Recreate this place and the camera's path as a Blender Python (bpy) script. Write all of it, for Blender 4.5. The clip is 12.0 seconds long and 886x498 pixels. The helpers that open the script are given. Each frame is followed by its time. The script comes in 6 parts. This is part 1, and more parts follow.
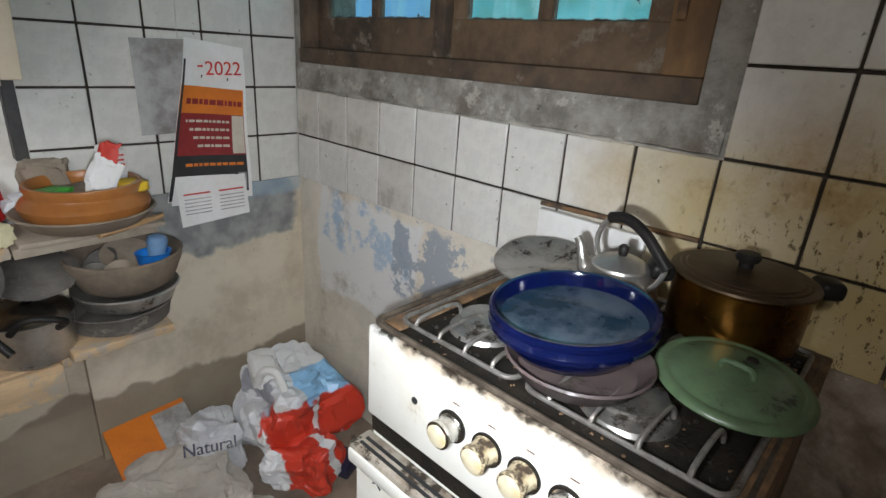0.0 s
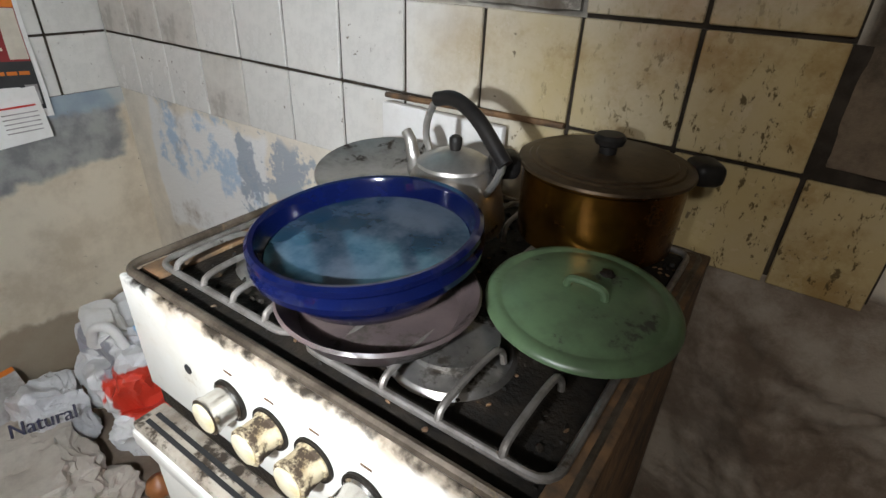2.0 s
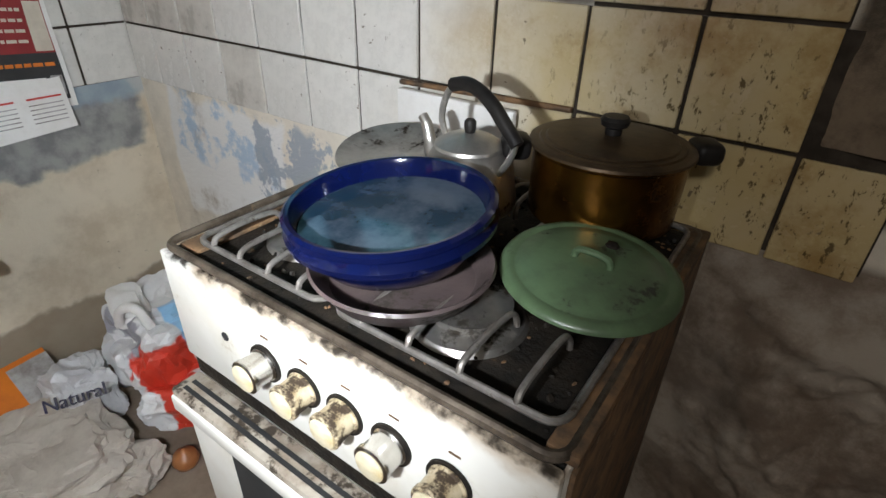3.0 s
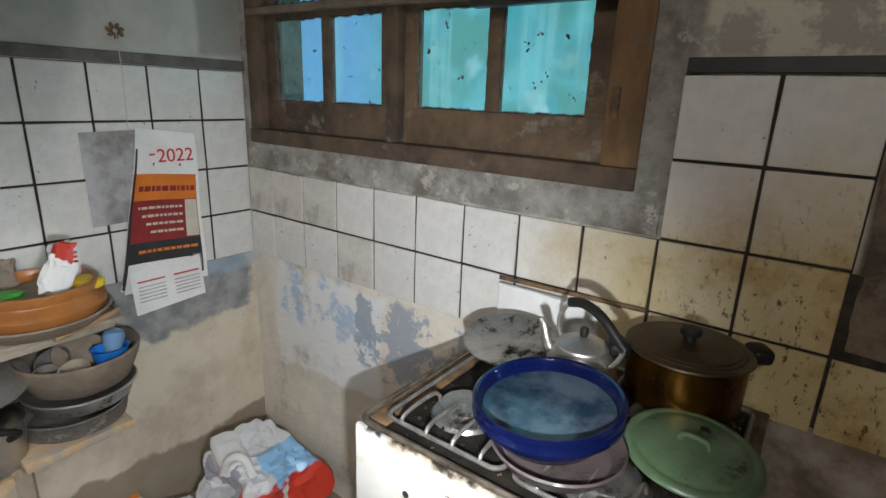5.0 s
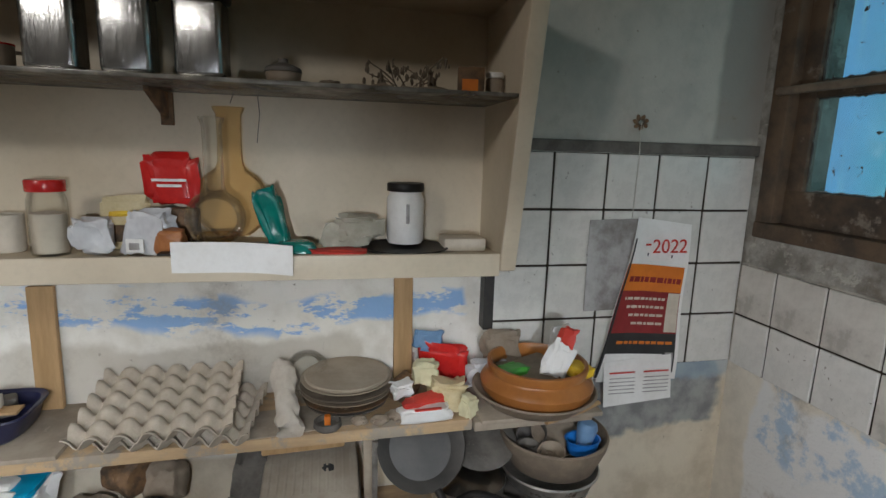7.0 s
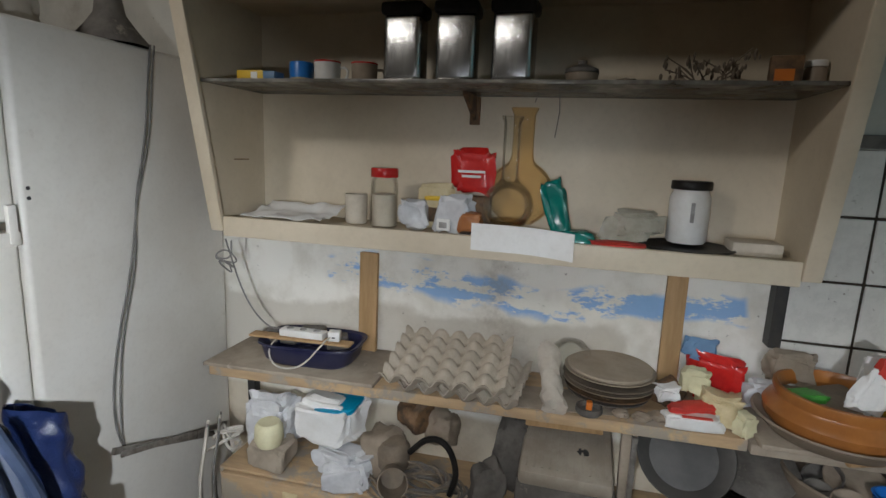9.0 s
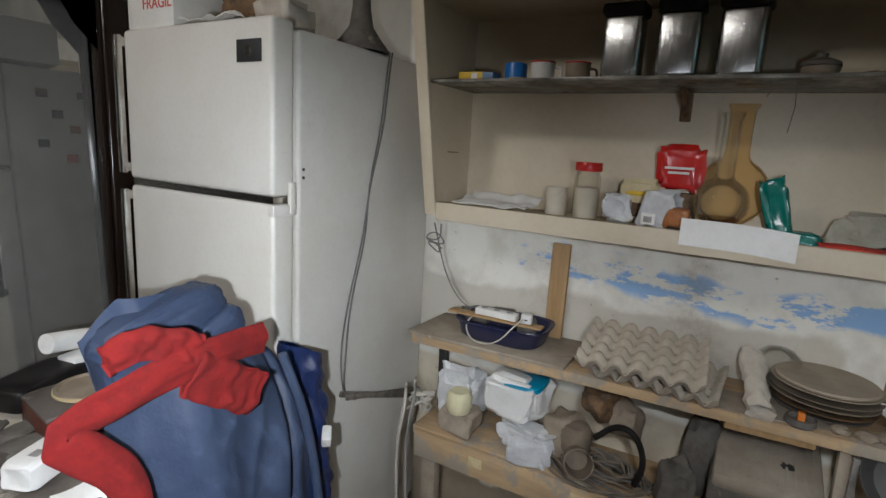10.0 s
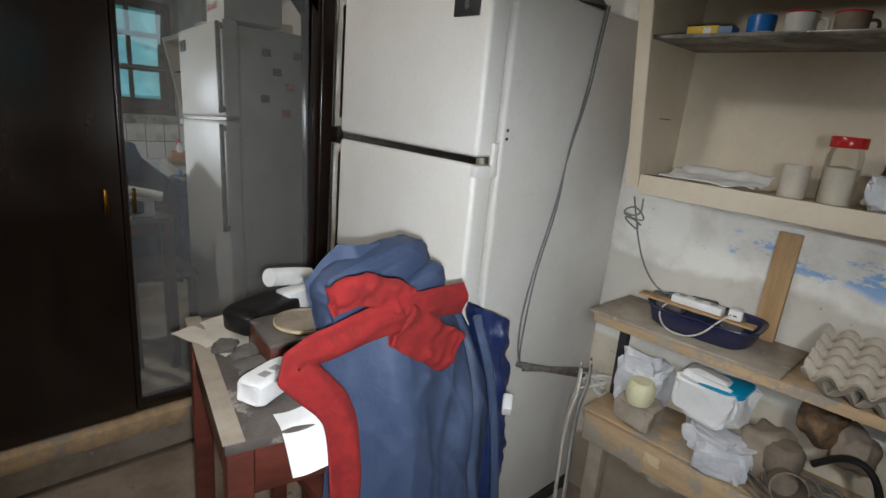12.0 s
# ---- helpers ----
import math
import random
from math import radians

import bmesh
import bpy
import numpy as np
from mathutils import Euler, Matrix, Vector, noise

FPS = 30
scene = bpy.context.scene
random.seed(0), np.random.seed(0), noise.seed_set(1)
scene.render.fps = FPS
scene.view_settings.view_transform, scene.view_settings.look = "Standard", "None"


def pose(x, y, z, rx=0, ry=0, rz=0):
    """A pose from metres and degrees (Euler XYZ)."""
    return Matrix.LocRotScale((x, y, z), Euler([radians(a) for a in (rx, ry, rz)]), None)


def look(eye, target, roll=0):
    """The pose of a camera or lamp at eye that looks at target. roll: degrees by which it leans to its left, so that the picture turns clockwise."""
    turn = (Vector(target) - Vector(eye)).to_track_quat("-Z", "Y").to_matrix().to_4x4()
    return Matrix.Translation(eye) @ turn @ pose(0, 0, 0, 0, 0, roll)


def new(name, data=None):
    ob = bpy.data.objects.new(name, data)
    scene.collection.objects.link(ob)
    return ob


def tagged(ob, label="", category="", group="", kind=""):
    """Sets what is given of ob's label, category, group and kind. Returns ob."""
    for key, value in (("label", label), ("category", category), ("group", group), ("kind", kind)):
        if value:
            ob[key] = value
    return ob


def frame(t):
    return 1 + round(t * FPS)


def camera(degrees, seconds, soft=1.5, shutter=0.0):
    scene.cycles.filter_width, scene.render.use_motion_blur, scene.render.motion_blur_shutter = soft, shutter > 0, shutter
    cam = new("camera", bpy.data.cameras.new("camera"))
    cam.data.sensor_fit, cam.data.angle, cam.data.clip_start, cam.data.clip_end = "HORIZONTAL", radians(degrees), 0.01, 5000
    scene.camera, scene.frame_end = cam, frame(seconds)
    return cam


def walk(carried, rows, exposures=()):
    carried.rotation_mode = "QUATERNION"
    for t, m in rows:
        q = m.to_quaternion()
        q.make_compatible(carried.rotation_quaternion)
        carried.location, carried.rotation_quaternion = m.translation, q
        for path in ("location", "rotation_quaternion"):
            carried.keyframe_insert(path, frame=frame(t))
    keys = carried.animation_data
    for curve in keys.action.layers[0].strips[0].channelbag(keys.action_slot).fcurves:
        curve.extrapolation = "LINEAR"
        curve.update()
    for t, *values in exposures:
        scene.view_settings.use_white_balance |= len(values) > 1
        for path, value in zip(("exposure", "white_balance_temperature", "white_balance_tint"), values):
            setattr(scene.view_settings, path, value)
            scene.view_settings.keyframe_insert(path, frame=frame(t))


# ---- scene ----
cam = camera(80.5, 12.0)
PATH = [
    (0, (1.595, -0.979, 1.26), (0.33, 0.401, 0.555), 3.8),
    (0.5, (1.617, -0.929, 1.246), (0.579, 0.609, 0.502), 4.0),
    (1, (1.614, -0.833, 1.219), (0.614, 0.683, 0.381), 3.3),
    (1.5, (1.613, -0.764, 1.196), (0.642, 0.719, 0.271), 2.9),
    (2, (1.606, -0.731, 1.184), (0.638, 0.716, 0.2), 2.4),
    (2.5, (1.616, -0.737, 1.178), (0.636, 0.678, 0.16), 1.9),
    (2.7, (1.623, -0.749, 1.18), (0.643, 0.663, 0.157), 1.8),
    (4.3, (1.611, -0.937, 1.296), (0.656, 0.528, 0.326), 1.5),
    (4.5, (1.604, -0.967, 1.31), (0.619, 0.546, 0.45), 2.3),
    (5, (1.57, -1.037, 1.367), (0.44, 0.515, 0.806), 2.1),
    (5.5, (1.545, -1.09, 1.408), (0.239, 0.374, 1.02), 1.9),
    (6, (1.458, -1.152, 1.414), (-0.088, 0.071, 1.079), 2.0),
    (6.5, (1.352, -1.167, 1.401), (-0.482, -0.441, 1.07), 1.1),
    (7, (1.274, -1.156, 1.409), (-0.65, -0.751, 1.045), 1.7),
    (7.2, (1.255, -1.154, 1.404), (-0.686, -0.844, 1.039), 1.9),
    (8.8, (1.323, -1.226, 1.377), (-0.615, -1.576, 1.027), 2.2),
    (9, (1.35, -1.235, 1.377), (-0.554, -1.726, 1.014), 2.3),
    (9.5, (1.432, -1.302, 1.37), (-0.344, -2.14, 0.992), 2.6),
    (10, (1.497, -1.338, 1.346), (-0.202, -2.323, 0.969), 3.4),
    (10.5, (1.491, -1.34, 1.354), (-0.155, -2.404, 0.955), 4.3),
    (11, (1.468, -1.367, 1.341), (-0.127, -2.496, 0.919), 5.8),
    (11.5, (1.473, -1.4, 1.326), (-0.022, -2.639, 0.847), 6.1),
    (12, (1.522, -1.457, 1.32), (0.194, -2.856, 0.79), 5.4),
]
walk(cam, [(t, look(eye, target, roll)) for t, eye, target, roll in PATH],
     [(0, -0.5), (1, -0.45), (2.5, -0.32), (4.5, -0.36), (5, -0.32), (5.5, -0.25), (6, -0.45), (6.5, -0.6), (7, -0.68), (9, -0.92), (9.5, -1.08), (10.5, -1.05), (12, -1.0)])

# ---- light ----
world = bpy.data.worlds.new("world")
scene.world = world
world.use_nodes = True
_n = world.node_tree.nodes
_sky = _n.new("ShaderNodeTexSky")
_sky.sky_type, _sky.sun_disc = "NISHITA", False
_sky.sun_elevation, _sky.sun_rotation = radians(35), radians(200)
_n["Background"].inputs["Strength"].default_value = 0.1
world.node_tree.links.new(_sky.outputs[0], _n["Background"].inputs["Color"])


def lamp(name, kind, place, watts, colour, radius):
    data = bpy.data.lights.new(name, kind)
    data.energy, data.color, data.shadow_soft_size = watts, colour, radius
    ob = new(name, data)
    ob.location = place
    return ob


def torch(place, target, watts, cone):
    """A fixed spot standing in for the carried torch, where it pointed for a while."""
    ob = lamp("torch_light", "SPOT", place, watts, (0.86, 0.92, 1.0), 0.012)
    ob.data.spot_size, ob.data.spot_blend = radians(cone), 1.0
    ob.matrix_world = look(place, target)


# three fixed spots, all lit at once, in place of one moving torch
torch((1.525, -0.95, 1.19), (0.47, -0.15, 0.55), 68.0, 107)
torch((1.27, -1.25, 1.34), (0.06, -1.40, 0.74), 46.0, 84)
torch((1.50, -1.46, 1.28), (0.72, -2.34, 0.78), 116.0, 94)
lamp("bulb_light", "POINT", (2.05, -2.66, 2.42), 74.0, (1.0, 0.97, 0.94), 0.12)
_d = bpy.data.lights.new("window_daylight", "AREA")
_d.shape, _d.size, _d.size_y, _d.energy, _d.color = "RECTANGLE", 1.1, 0.7, 1.6, (0.62, 0.86, 1.0)
_o = new("window_daylight", _d)
_o.matrix_world = look((0.65, 0.10, 1.70), (0.75, -1.5, 1.2))


# ---- materials ----
class G:
    """A small node graph for one material."""

    def __init__(self, name):
        self.m = bpy.data.materials.new(name)
        self.m.use_nodes = True
        self.nt = self.m.node_tree
        self.p = self.nt.nodes["Principled BSDF"]
        self.tc = self.add("ShaderNodeTexCoord")
        self.ob = self.tc.outputs["Object"]
        self.oi = self.add("ShaderNodeObjectInfo").outputs["Random"]

    def add(self, kind):
        return self.nt.nodes.new(kind)

    def put(self, sock, v):
        if hasattr(v, "is_output"):
            self.nt.links.new(v, sock)
        elif isinstance(v, tuple) and len(v) == 3 and sock.type == "RGBA":
            sock.default_value = (*v, 1)
        else:
            sock.default_value = v

    def noise(self, scale, detail=4.0, rough=0.6, vec=None, stretch=None):
        n = self.add("ShaderNodeTexNoise")
        vec = vec or self.ob
        if stretch:
            mp = self.add("ShaderNodeMapping")
            mp.inputs["Scale"].default_value = stretch
            self.put(mp.inputs["Vector"], vec)
            vec = mp.outputs[0]
        self.put(n.inputs["Vector"], vec)
        n.inputs["Scale"].default_value, n.inputs["Detail"].default_value, n.inputs["Roughness"].default_value = scale, detail, rough
        return n.outputs["Fac"]

    def math(self, op, a, b=0.0):
        n = self.add("ShaderNodeMath")
        n.operation = op
        self.put(n.inputs[0], a), self.put(n.inputs[1], b)
        return n.outputs[0]

    def step(self, v, a, b):
        n = self.add("ShaderNodeMapRange")
        n.interpolation_type = "SMOOTHSTEP"
        self.put(n.inputs[0], v)
        n.inputs[1].default_value, n.inputs[2].default_value = min(a, b), max(a, b)
        n.inputs[3].default_value, n.inputs[4].default_value = (0, 1) if a < b else (1, 0)
        return n.outputs[0]

    def mix(self, f, a, b):
        n = self.add("ShaderNodeMix")
        n.data_type = "RGBA"
        self.put(n.inputs[0], f), self.put(n.inputs[6], a), self.put(n.inputs[7], b)
        return n.outputs[2]

    def zone(self, x=None, y=None, z=None, wob=0.05, scale=7.0, soft=0.012):
        """A patch with a ragged edge, in metres of the place."""
        geo = self.add("ShaderNodeNewGeometry").outputs["Position"]
        nz = self.add("ShaderNodeTexNoise")
        nz.inputs["Scale"].default_value, nz.inputs["Detail"].default_value = scale, 6
        self.put(nz.inputs["Vector"], geo)
        sep, wsep = self.add("ShaderNodeSeparateXYZ"), self.add("ShaderNodeSeparateXYZ")
        self.put(sep.inputs[0], geo), self.put(wsep.inputs[0], nz.outputs["Color"])
        out = None
        for i, lim in enumerate((x, y, z)):
            if lim is None:
                continue
            w = self.math("MULTIPLY", self.math("SUBTRACT", wsep.outputs[(i + 1) % 3], 0.5), 2 * wob)
            v = self.math("ADD", sep.outputs[i], w)
            f = self.math("MULTIPLY", self.step(v, lim[0] - soft, lim[0] + soft), self.step(v, lim[1] + soft, lim[1] - soft))
            out = f if out is None else self.math("MULTIPLY", out, f)
        return out

    def bump(self, h, strength=0.3, distance=0.004):
        n = self.add("ShaderNodeBump")
        n.inputs["Strength"].default_value, n.inputs["Distance"].default_value = strength, distance
        self.put(n.inputs["Height"], h)
        self.put(self.p.inputs["Normal"], n.outputs[0])

    def done(self, colour, rough=0.6, metal=0.0, spec=None):
        self.put(self.p.inputs["Base Color"], colour)
        self.put(self.p.inputs["Roughness"], rough)
        self.put(self.p.inputs["Metallic"], metal)
        if spec is not None:
            self.p.inputs["Specular IOR Level"].default_value = spec
        return self.m


def plain(name, a, b=None, rough=0.6, metal=0.0, scale=14.0, fine=90.0, bump=0.25, dirt=None, dirt_at=0.6, depth=0.003, stretch=None, vary=0.0):
    """Two colours blended by coarse noise, fine grain and, if given, dirt in ragged patches."""
    g = G(name)
    b = b or tuple(c * 0.75 for c in a)
    n1, n2 = g.noise(scale, 5, 0.65, stretch=stretch), g.noise(fine, 3, 0.6, stretch=stretch)
    c = g.mix(g.step(n1, 0.35, 0.68), a, b)
    c = g.mix(g.math("MULTIPLY", g.step(n2, 0.45, 0.75), 0.10), c, tuple(x * 0.55 for x in b))
    if vary:
        c = g.mix(g.math("MULTIPLY", g.oi, vary), c, tuple(x * 0.6 for x in b))
    r = rough
    if dirt:
        f = g.step(g.noise(scale * 0.7 + 3, 8, 0.7), dirt_at, dirt_at + 0.09)
        c = g.mix(f, c, dirt)
        r = g.math("ADD", g.math("MULTIPLY", f, 0.9 - rough), rough)
    g.bump(g.math("ADD", g.math("MULTIPLY", n1, 0.6), g.math("MULTIPLY", n2, 0.4)), bump, depth)
    return g.done(c, r, metal)


def glass_mat(name, tint, rough=0.05, clear=0.8):
    """Thin glass: tinted and clear, with a film of dirt; the gloss follows the angle."""
    g = G(name)
    tr, gl, m1, m2 = g.add("ShaderNodeBsdfTransparent"), g.add("ShaderNodeBsdfGlossy"), g.add("ShaderNodeMixShader"), g.add("ShaderNodeMixShader")
    tr.inputs[0].default_value = (*tint, 1)
    gl.inputs["Roughness"].default_value = rough
    g.done(g.mix(g.step(g.noise(40), 0.4, 0.7), tint, tuple(c * 0.7 for c in tint)), 0.6)
    fres = g.add("ShaderNodeFresnel")
    fres.inputs[0].default_value = 1.45
    g.put(m1.inputs[0], g.math("ADD", g.math("MULTIPLY", g.step(g.noise(9, 6), 0.35, 0.8), 1.0 - clear), (1 - clear) * 0.4))
    g.put(m2.inputs[0], g.math("MULTIPLY", fres.outputs[0], 0.5))
    for a, b in ((tr.outputs[0], m1.inputs[1]), (g.p.outputs[0], m1.inputs[2]), (m1.outputs[0], m2.inputs[1]), (gl.outputs[0], m2.inputs[2]), (m2.outputs[0], g.nt.nodes["Material Output"].inputs[0])):
        g.nt.links.new(a, b)
    return g.m


def wall_west_mat():
    g = G("west_wall_paint")
    n, f = g.noise(5, 8, 0.65), g.noise(60, 5, 0.7)
    c = g.mix(g.step(n, 0.35, 0.7), (0.50, 0.48, 0.42), (0.38, 0.37, 0.33))
    low = g.mix(g.step(n, 0.4, 0.66), (0.66, 0.58, 0.45), (0.50, 0.42, 0.31))
    c = g.mix(g.zone(z=(-1, 0.86), wob=0.03), c, low)
    white = g.mix(g.step(g.noise(9, 6), 0.42, 0.7), (0.80, 0.77, 0.70), (0.66, 0.62, 0.54))
    c = g.mix(g.zone(y=(-2.4, -0.72), z=(0.62, 1.9), wob=0.02), c, white)
    dusty = g.zone(y=(-2.4, -1.1), z=(0.72, 0.93), wob=0.09, scale=4)
    c = g.mix(g.math("MULTIPLY", dusty, 0.6), c, (0.46, 0.41, 0.33))
    spots = g.math("MULTIPLY", g.zone(y=(-1.98, -0.80), z=(0.965, 1.045), wob=0.13, scale=2.6), g.step(g.noise(8, 9, 0.70, stretch=(1, 0.55, 1.5)), 0.485, 0.525))
    c = g.mix(g.math("MULTIPLY", spots, 0.8), c, (0.17, 0.40, 0.74))
    cement = g.mix(g.step(g.noise(16, 6), 0.35, 0.65), (0.33, 0.33, 0.31), (0.20, 0.20, 0.20))
    c = g.mix(g.zone(y=(-0.62, -0.03), z=(0.63, 0.85), wob=0.08), c, cement)
    c = g.mix(g.math("MULTIPLY", g.zone(y=(-0.2, 0.1), z=(0.77, 0.85), wob=0.05, scale=12), 0.5), c, (0.30, 0.42, 0.52))
    c = g.mix(g.math("MULTIPLY", g.zone(y=(-0.14, 0.1), z=(1.46, 2.7), wob=0.03), 0.8), c, (0.26, 0.25, 0.22))
    c = g.mix(g.math("MULTIPLY", g.zone(z=(-1, 0.22), wob=0.1), 0.75), c, (0.20, 0.15, 0.10))
    c = g.mix(g.math("MULTIPLY", g.step(g.noise(2.3, 7, 0.7), 0.54, 0.70), 0.6), c, (0.30, 0.25, 0.19))
    c = g.mix(g.step(g.noise(30, 8, 0.75), 0.64, 0.70), c, (0.24, 0.21, 0.17))
    g.bump(g.math("ADD", n, g.math("MULTIPLY", f, 0.3)), 0.5, 0.006)
    return g.done(c, 0.85)


def wall_north_mat():
    g = G("north_wall_plaster")
    n, f = g.noise(6, 8, 0.68), g.noise(55, 5, 0.7)
    c = g.mix(g.step(n, 0.35, 0.68), (0.72, 0.66, 0.55), (0.58, 0.53, 0.44))
    c = g.mix(g.zone(x=(0.1, 0.62), z=(0.45, 0.8), wob=0.1, scale=5), c, (0.72, 0.71, 0.68))
    flakes = g.math("MULTIPLY", g.zone(x=(0.14, 0.58), z=(0.62, 0.82), wob=0.14, scale=5), g.step(g.noise(6, 9, 0.72), 0.47, 0.55))
    c = g.mix(g.math("MULTIPLY", flakes, 0.85), c, (0.34, 0.47, 0.60))
    flakes2 = g.math("MULTIPLY", g.zone(x=(0.48, 0.92), z=(0.55, 0.80), wob=0.12, scale=6), g.step(g.noise(8, 9, 0.72), 0.48, 0.52))
    c = g.mix(g.math("MULTIPLY", flakes2, 0.85), c, (0.27, 0.31, 0.36))
    cement = g.mix(g.step(g.noise(11, 8, 0.7), 0.35, 0.66), (0.36, 0.34, 0.30), (0.17, 0.155, 0.13))
    cement = g.mix(g.math("MULTIPLY", g.step(g.noise(3.5, 6, 0.7), 0.50, 0.66), 0.75), cement, (0.12, 0.085, 0.055))
    cement = g.mix(g.math("MULTIPLY", g.step(g.noise(9, 9, 0.72), 0.55, 0.61), 0.8), cement, (0.46, 0.43, 0.37))
    cement = g.mix(g.step(g.noise(34, 8, 0.75), 0.62, 0.66), cement, (0.10, 0.08, 0.06))
    c = g.mix(g.zone(x=(-0.1, 1.36), z=(1.115, 2.7), wob=0.016, scale=14), c, cement)
    c = g.mix(g.math("MULTIPLY", g.step(g.noise(2.6, 7, 0.7), 0.52, 0.68), g.zone(x=(-1, 1.6), z=(-1, 0.83), wob=0.02)), c, (0.33, 0.27, 0.20))
    peel = g.mix(g.step(g.noise(7, 8, 0.72), 0.44, 0.52), (0.34, 0.31, 0.26), (0.55, 0.52, 0.42))
    c = g.mix(g.zone(x=(1.35, 3.2), z=(1.44, 2.7), wob=0.02), c, peel)
    soot = g.mix(g.step(g.noise(8, 8, 0.72), 0.38, 0.62), (0.20, 0.15, 0.10), (0.06, 0.045, 0.03))
    c = g.mix(g.zone(x=(1.63, 3.2), z=(0.9, 1.46), wob=0.02), c, soot)
    rubble = g.mix(g.step(g.noise(5, 8, 0.7), 0.38, 0.62), (0.37, 0.32, 0.26), (0.17, 0.125, 0.088))
    streak = g.step(g.noise(3.0, 7, 0.62, stretch=(0.6, 1, 1.6)), 0.50, 0.60)
    rubble = g.mix(g.math("MULTIPLY", streak, 0.6), rubble, (0.13, 0.095, 0.068))
    c = g.mix(g.zone(x=(1.50, 3.2), z=(-1, 0.84), wob=0.03), c, rubble)
    g.bump(g.math("ADD", n, g.math("MULTIPLY", f, 0.35)), 0.8, 0.012)
    return g.done(c, 0.86)


def tile_mat(name, base, grey):
    g = G(name)
    n = g.noise(24, 6, 0.7)
    c = g.mix(g.step(n, 0.4, 0.75), base, tuple(x * 0.80 for x in base))
    c = g.mix(g.math("MULTIPLY", g.oi, 0.22), c, tuple(x * 0.66 for x in base))
    grease = g.zone(x=(1.20, 2.2), y=(-0.2, 0.2), z=(0.6, 1.18), wob=0.34, scale=4, soft=0.24)
    c = g.mix(g.math("MULTIPLY", grease, 0.85), c, (0.50, 0.365, 0.120))
    ochre = g.math("MULTIPLY", grease, g.step(g.noise(5, 8, 0.72, vec=g.add("ShaderNodeNewGeometry").outputs["Position"]), 0.47, 0.66))
    c = g.mix(g.math("MULTIPLY", ochre, 0.75), c, (0.30, 0.17, 0.045))
    geo = g.add("ShaderNodeNewGeometry").outputs["Position"]
    drip = g.math("MULTIPLY", g.step(g.noise(52, 6, 0.75, vec=geo, stretch=(1.5, 1.5, 0.7)), 0.575, 0.61), g.zone(x=(1.36, 2.2), y=(-0.2, 0.2), z=(0.7, 1.16), wob=0.22, scale=5, soft=0.14))
    c = g.mix(g.math("MULTIPLY", drip, 0.9), c, (0.10, 0.07, 0.03))
    speck = g.math("MULTIPLY", g.step(g.noise(70, 3, 0.6, vec=geo), 0.66, 0.71), g.step(g.noise(6, 3, 0.5, vec=geo), 0.45, 0.6))
    c = g.mix(g.math("MULTIPLY", speck, 0.8), c, (0.12, 0.09, 0.06))
    g.bump(n, 0.12, 0.002)
    return g.done(c, g.mix(g.step(n, 0.4, 0.7), (grey, grey, grey), (grey + 0.2, grey + 0.2, grey + 0.2)))


def enamel_mat():
    g = G("white_stove_enamel")
    n = g.noise(9, 6, 0.65)
    c = g.mix(g.step(n, 0.4, 0.7), (0.84, 0.82, 0.75), (0.78, 0.74, 0.64))
    amber = g.zone(x=(1.1, 1.7), y=(-0.6, -0.4), z=(0.8500, 0.95), wob=0.022, scale=26, soft=0.012)
    grime = g.math("MULTIPLY", g.step(g.noise(18, 8, 0.75), 0.56, 0.66), g.zone(x=(0.9, 1.7), y=(-0.6, -0.4), z=(0.74, 0.95), wob=0.06, scale=6, soft=0.02))
    c = g.mix(g.math("MULTIPLY", grime, 0.3), c, (0.40, 0.27, 0.12))
    c = g.mix(g.math("MULTIPLY", amber, 0.6), c, (0.34, 0.20, 0.07))
    burnt = g.zone(x=(0.9, 1.7), y=(-0.6, -0.4), z=(0.8600, 0.95), wob=0.020, scale=60, soft=0.007)
    c = g.mix(g.math("MULTIPLY", burnt, 0.95), c, (0.014, 0.010, 0.007))
    chips = g.step(g.noise(26, 8, 0.75), 0.69, 0.72)
    c = g.mix(chips, c, (0.24, 0.13, 0.06))
    g.bump(n, 0.06, 0.003)
    return g.done(c, g.mix(chips, (0.26, 0.26, 0.26), (0.8, 0.8, 0.8)))


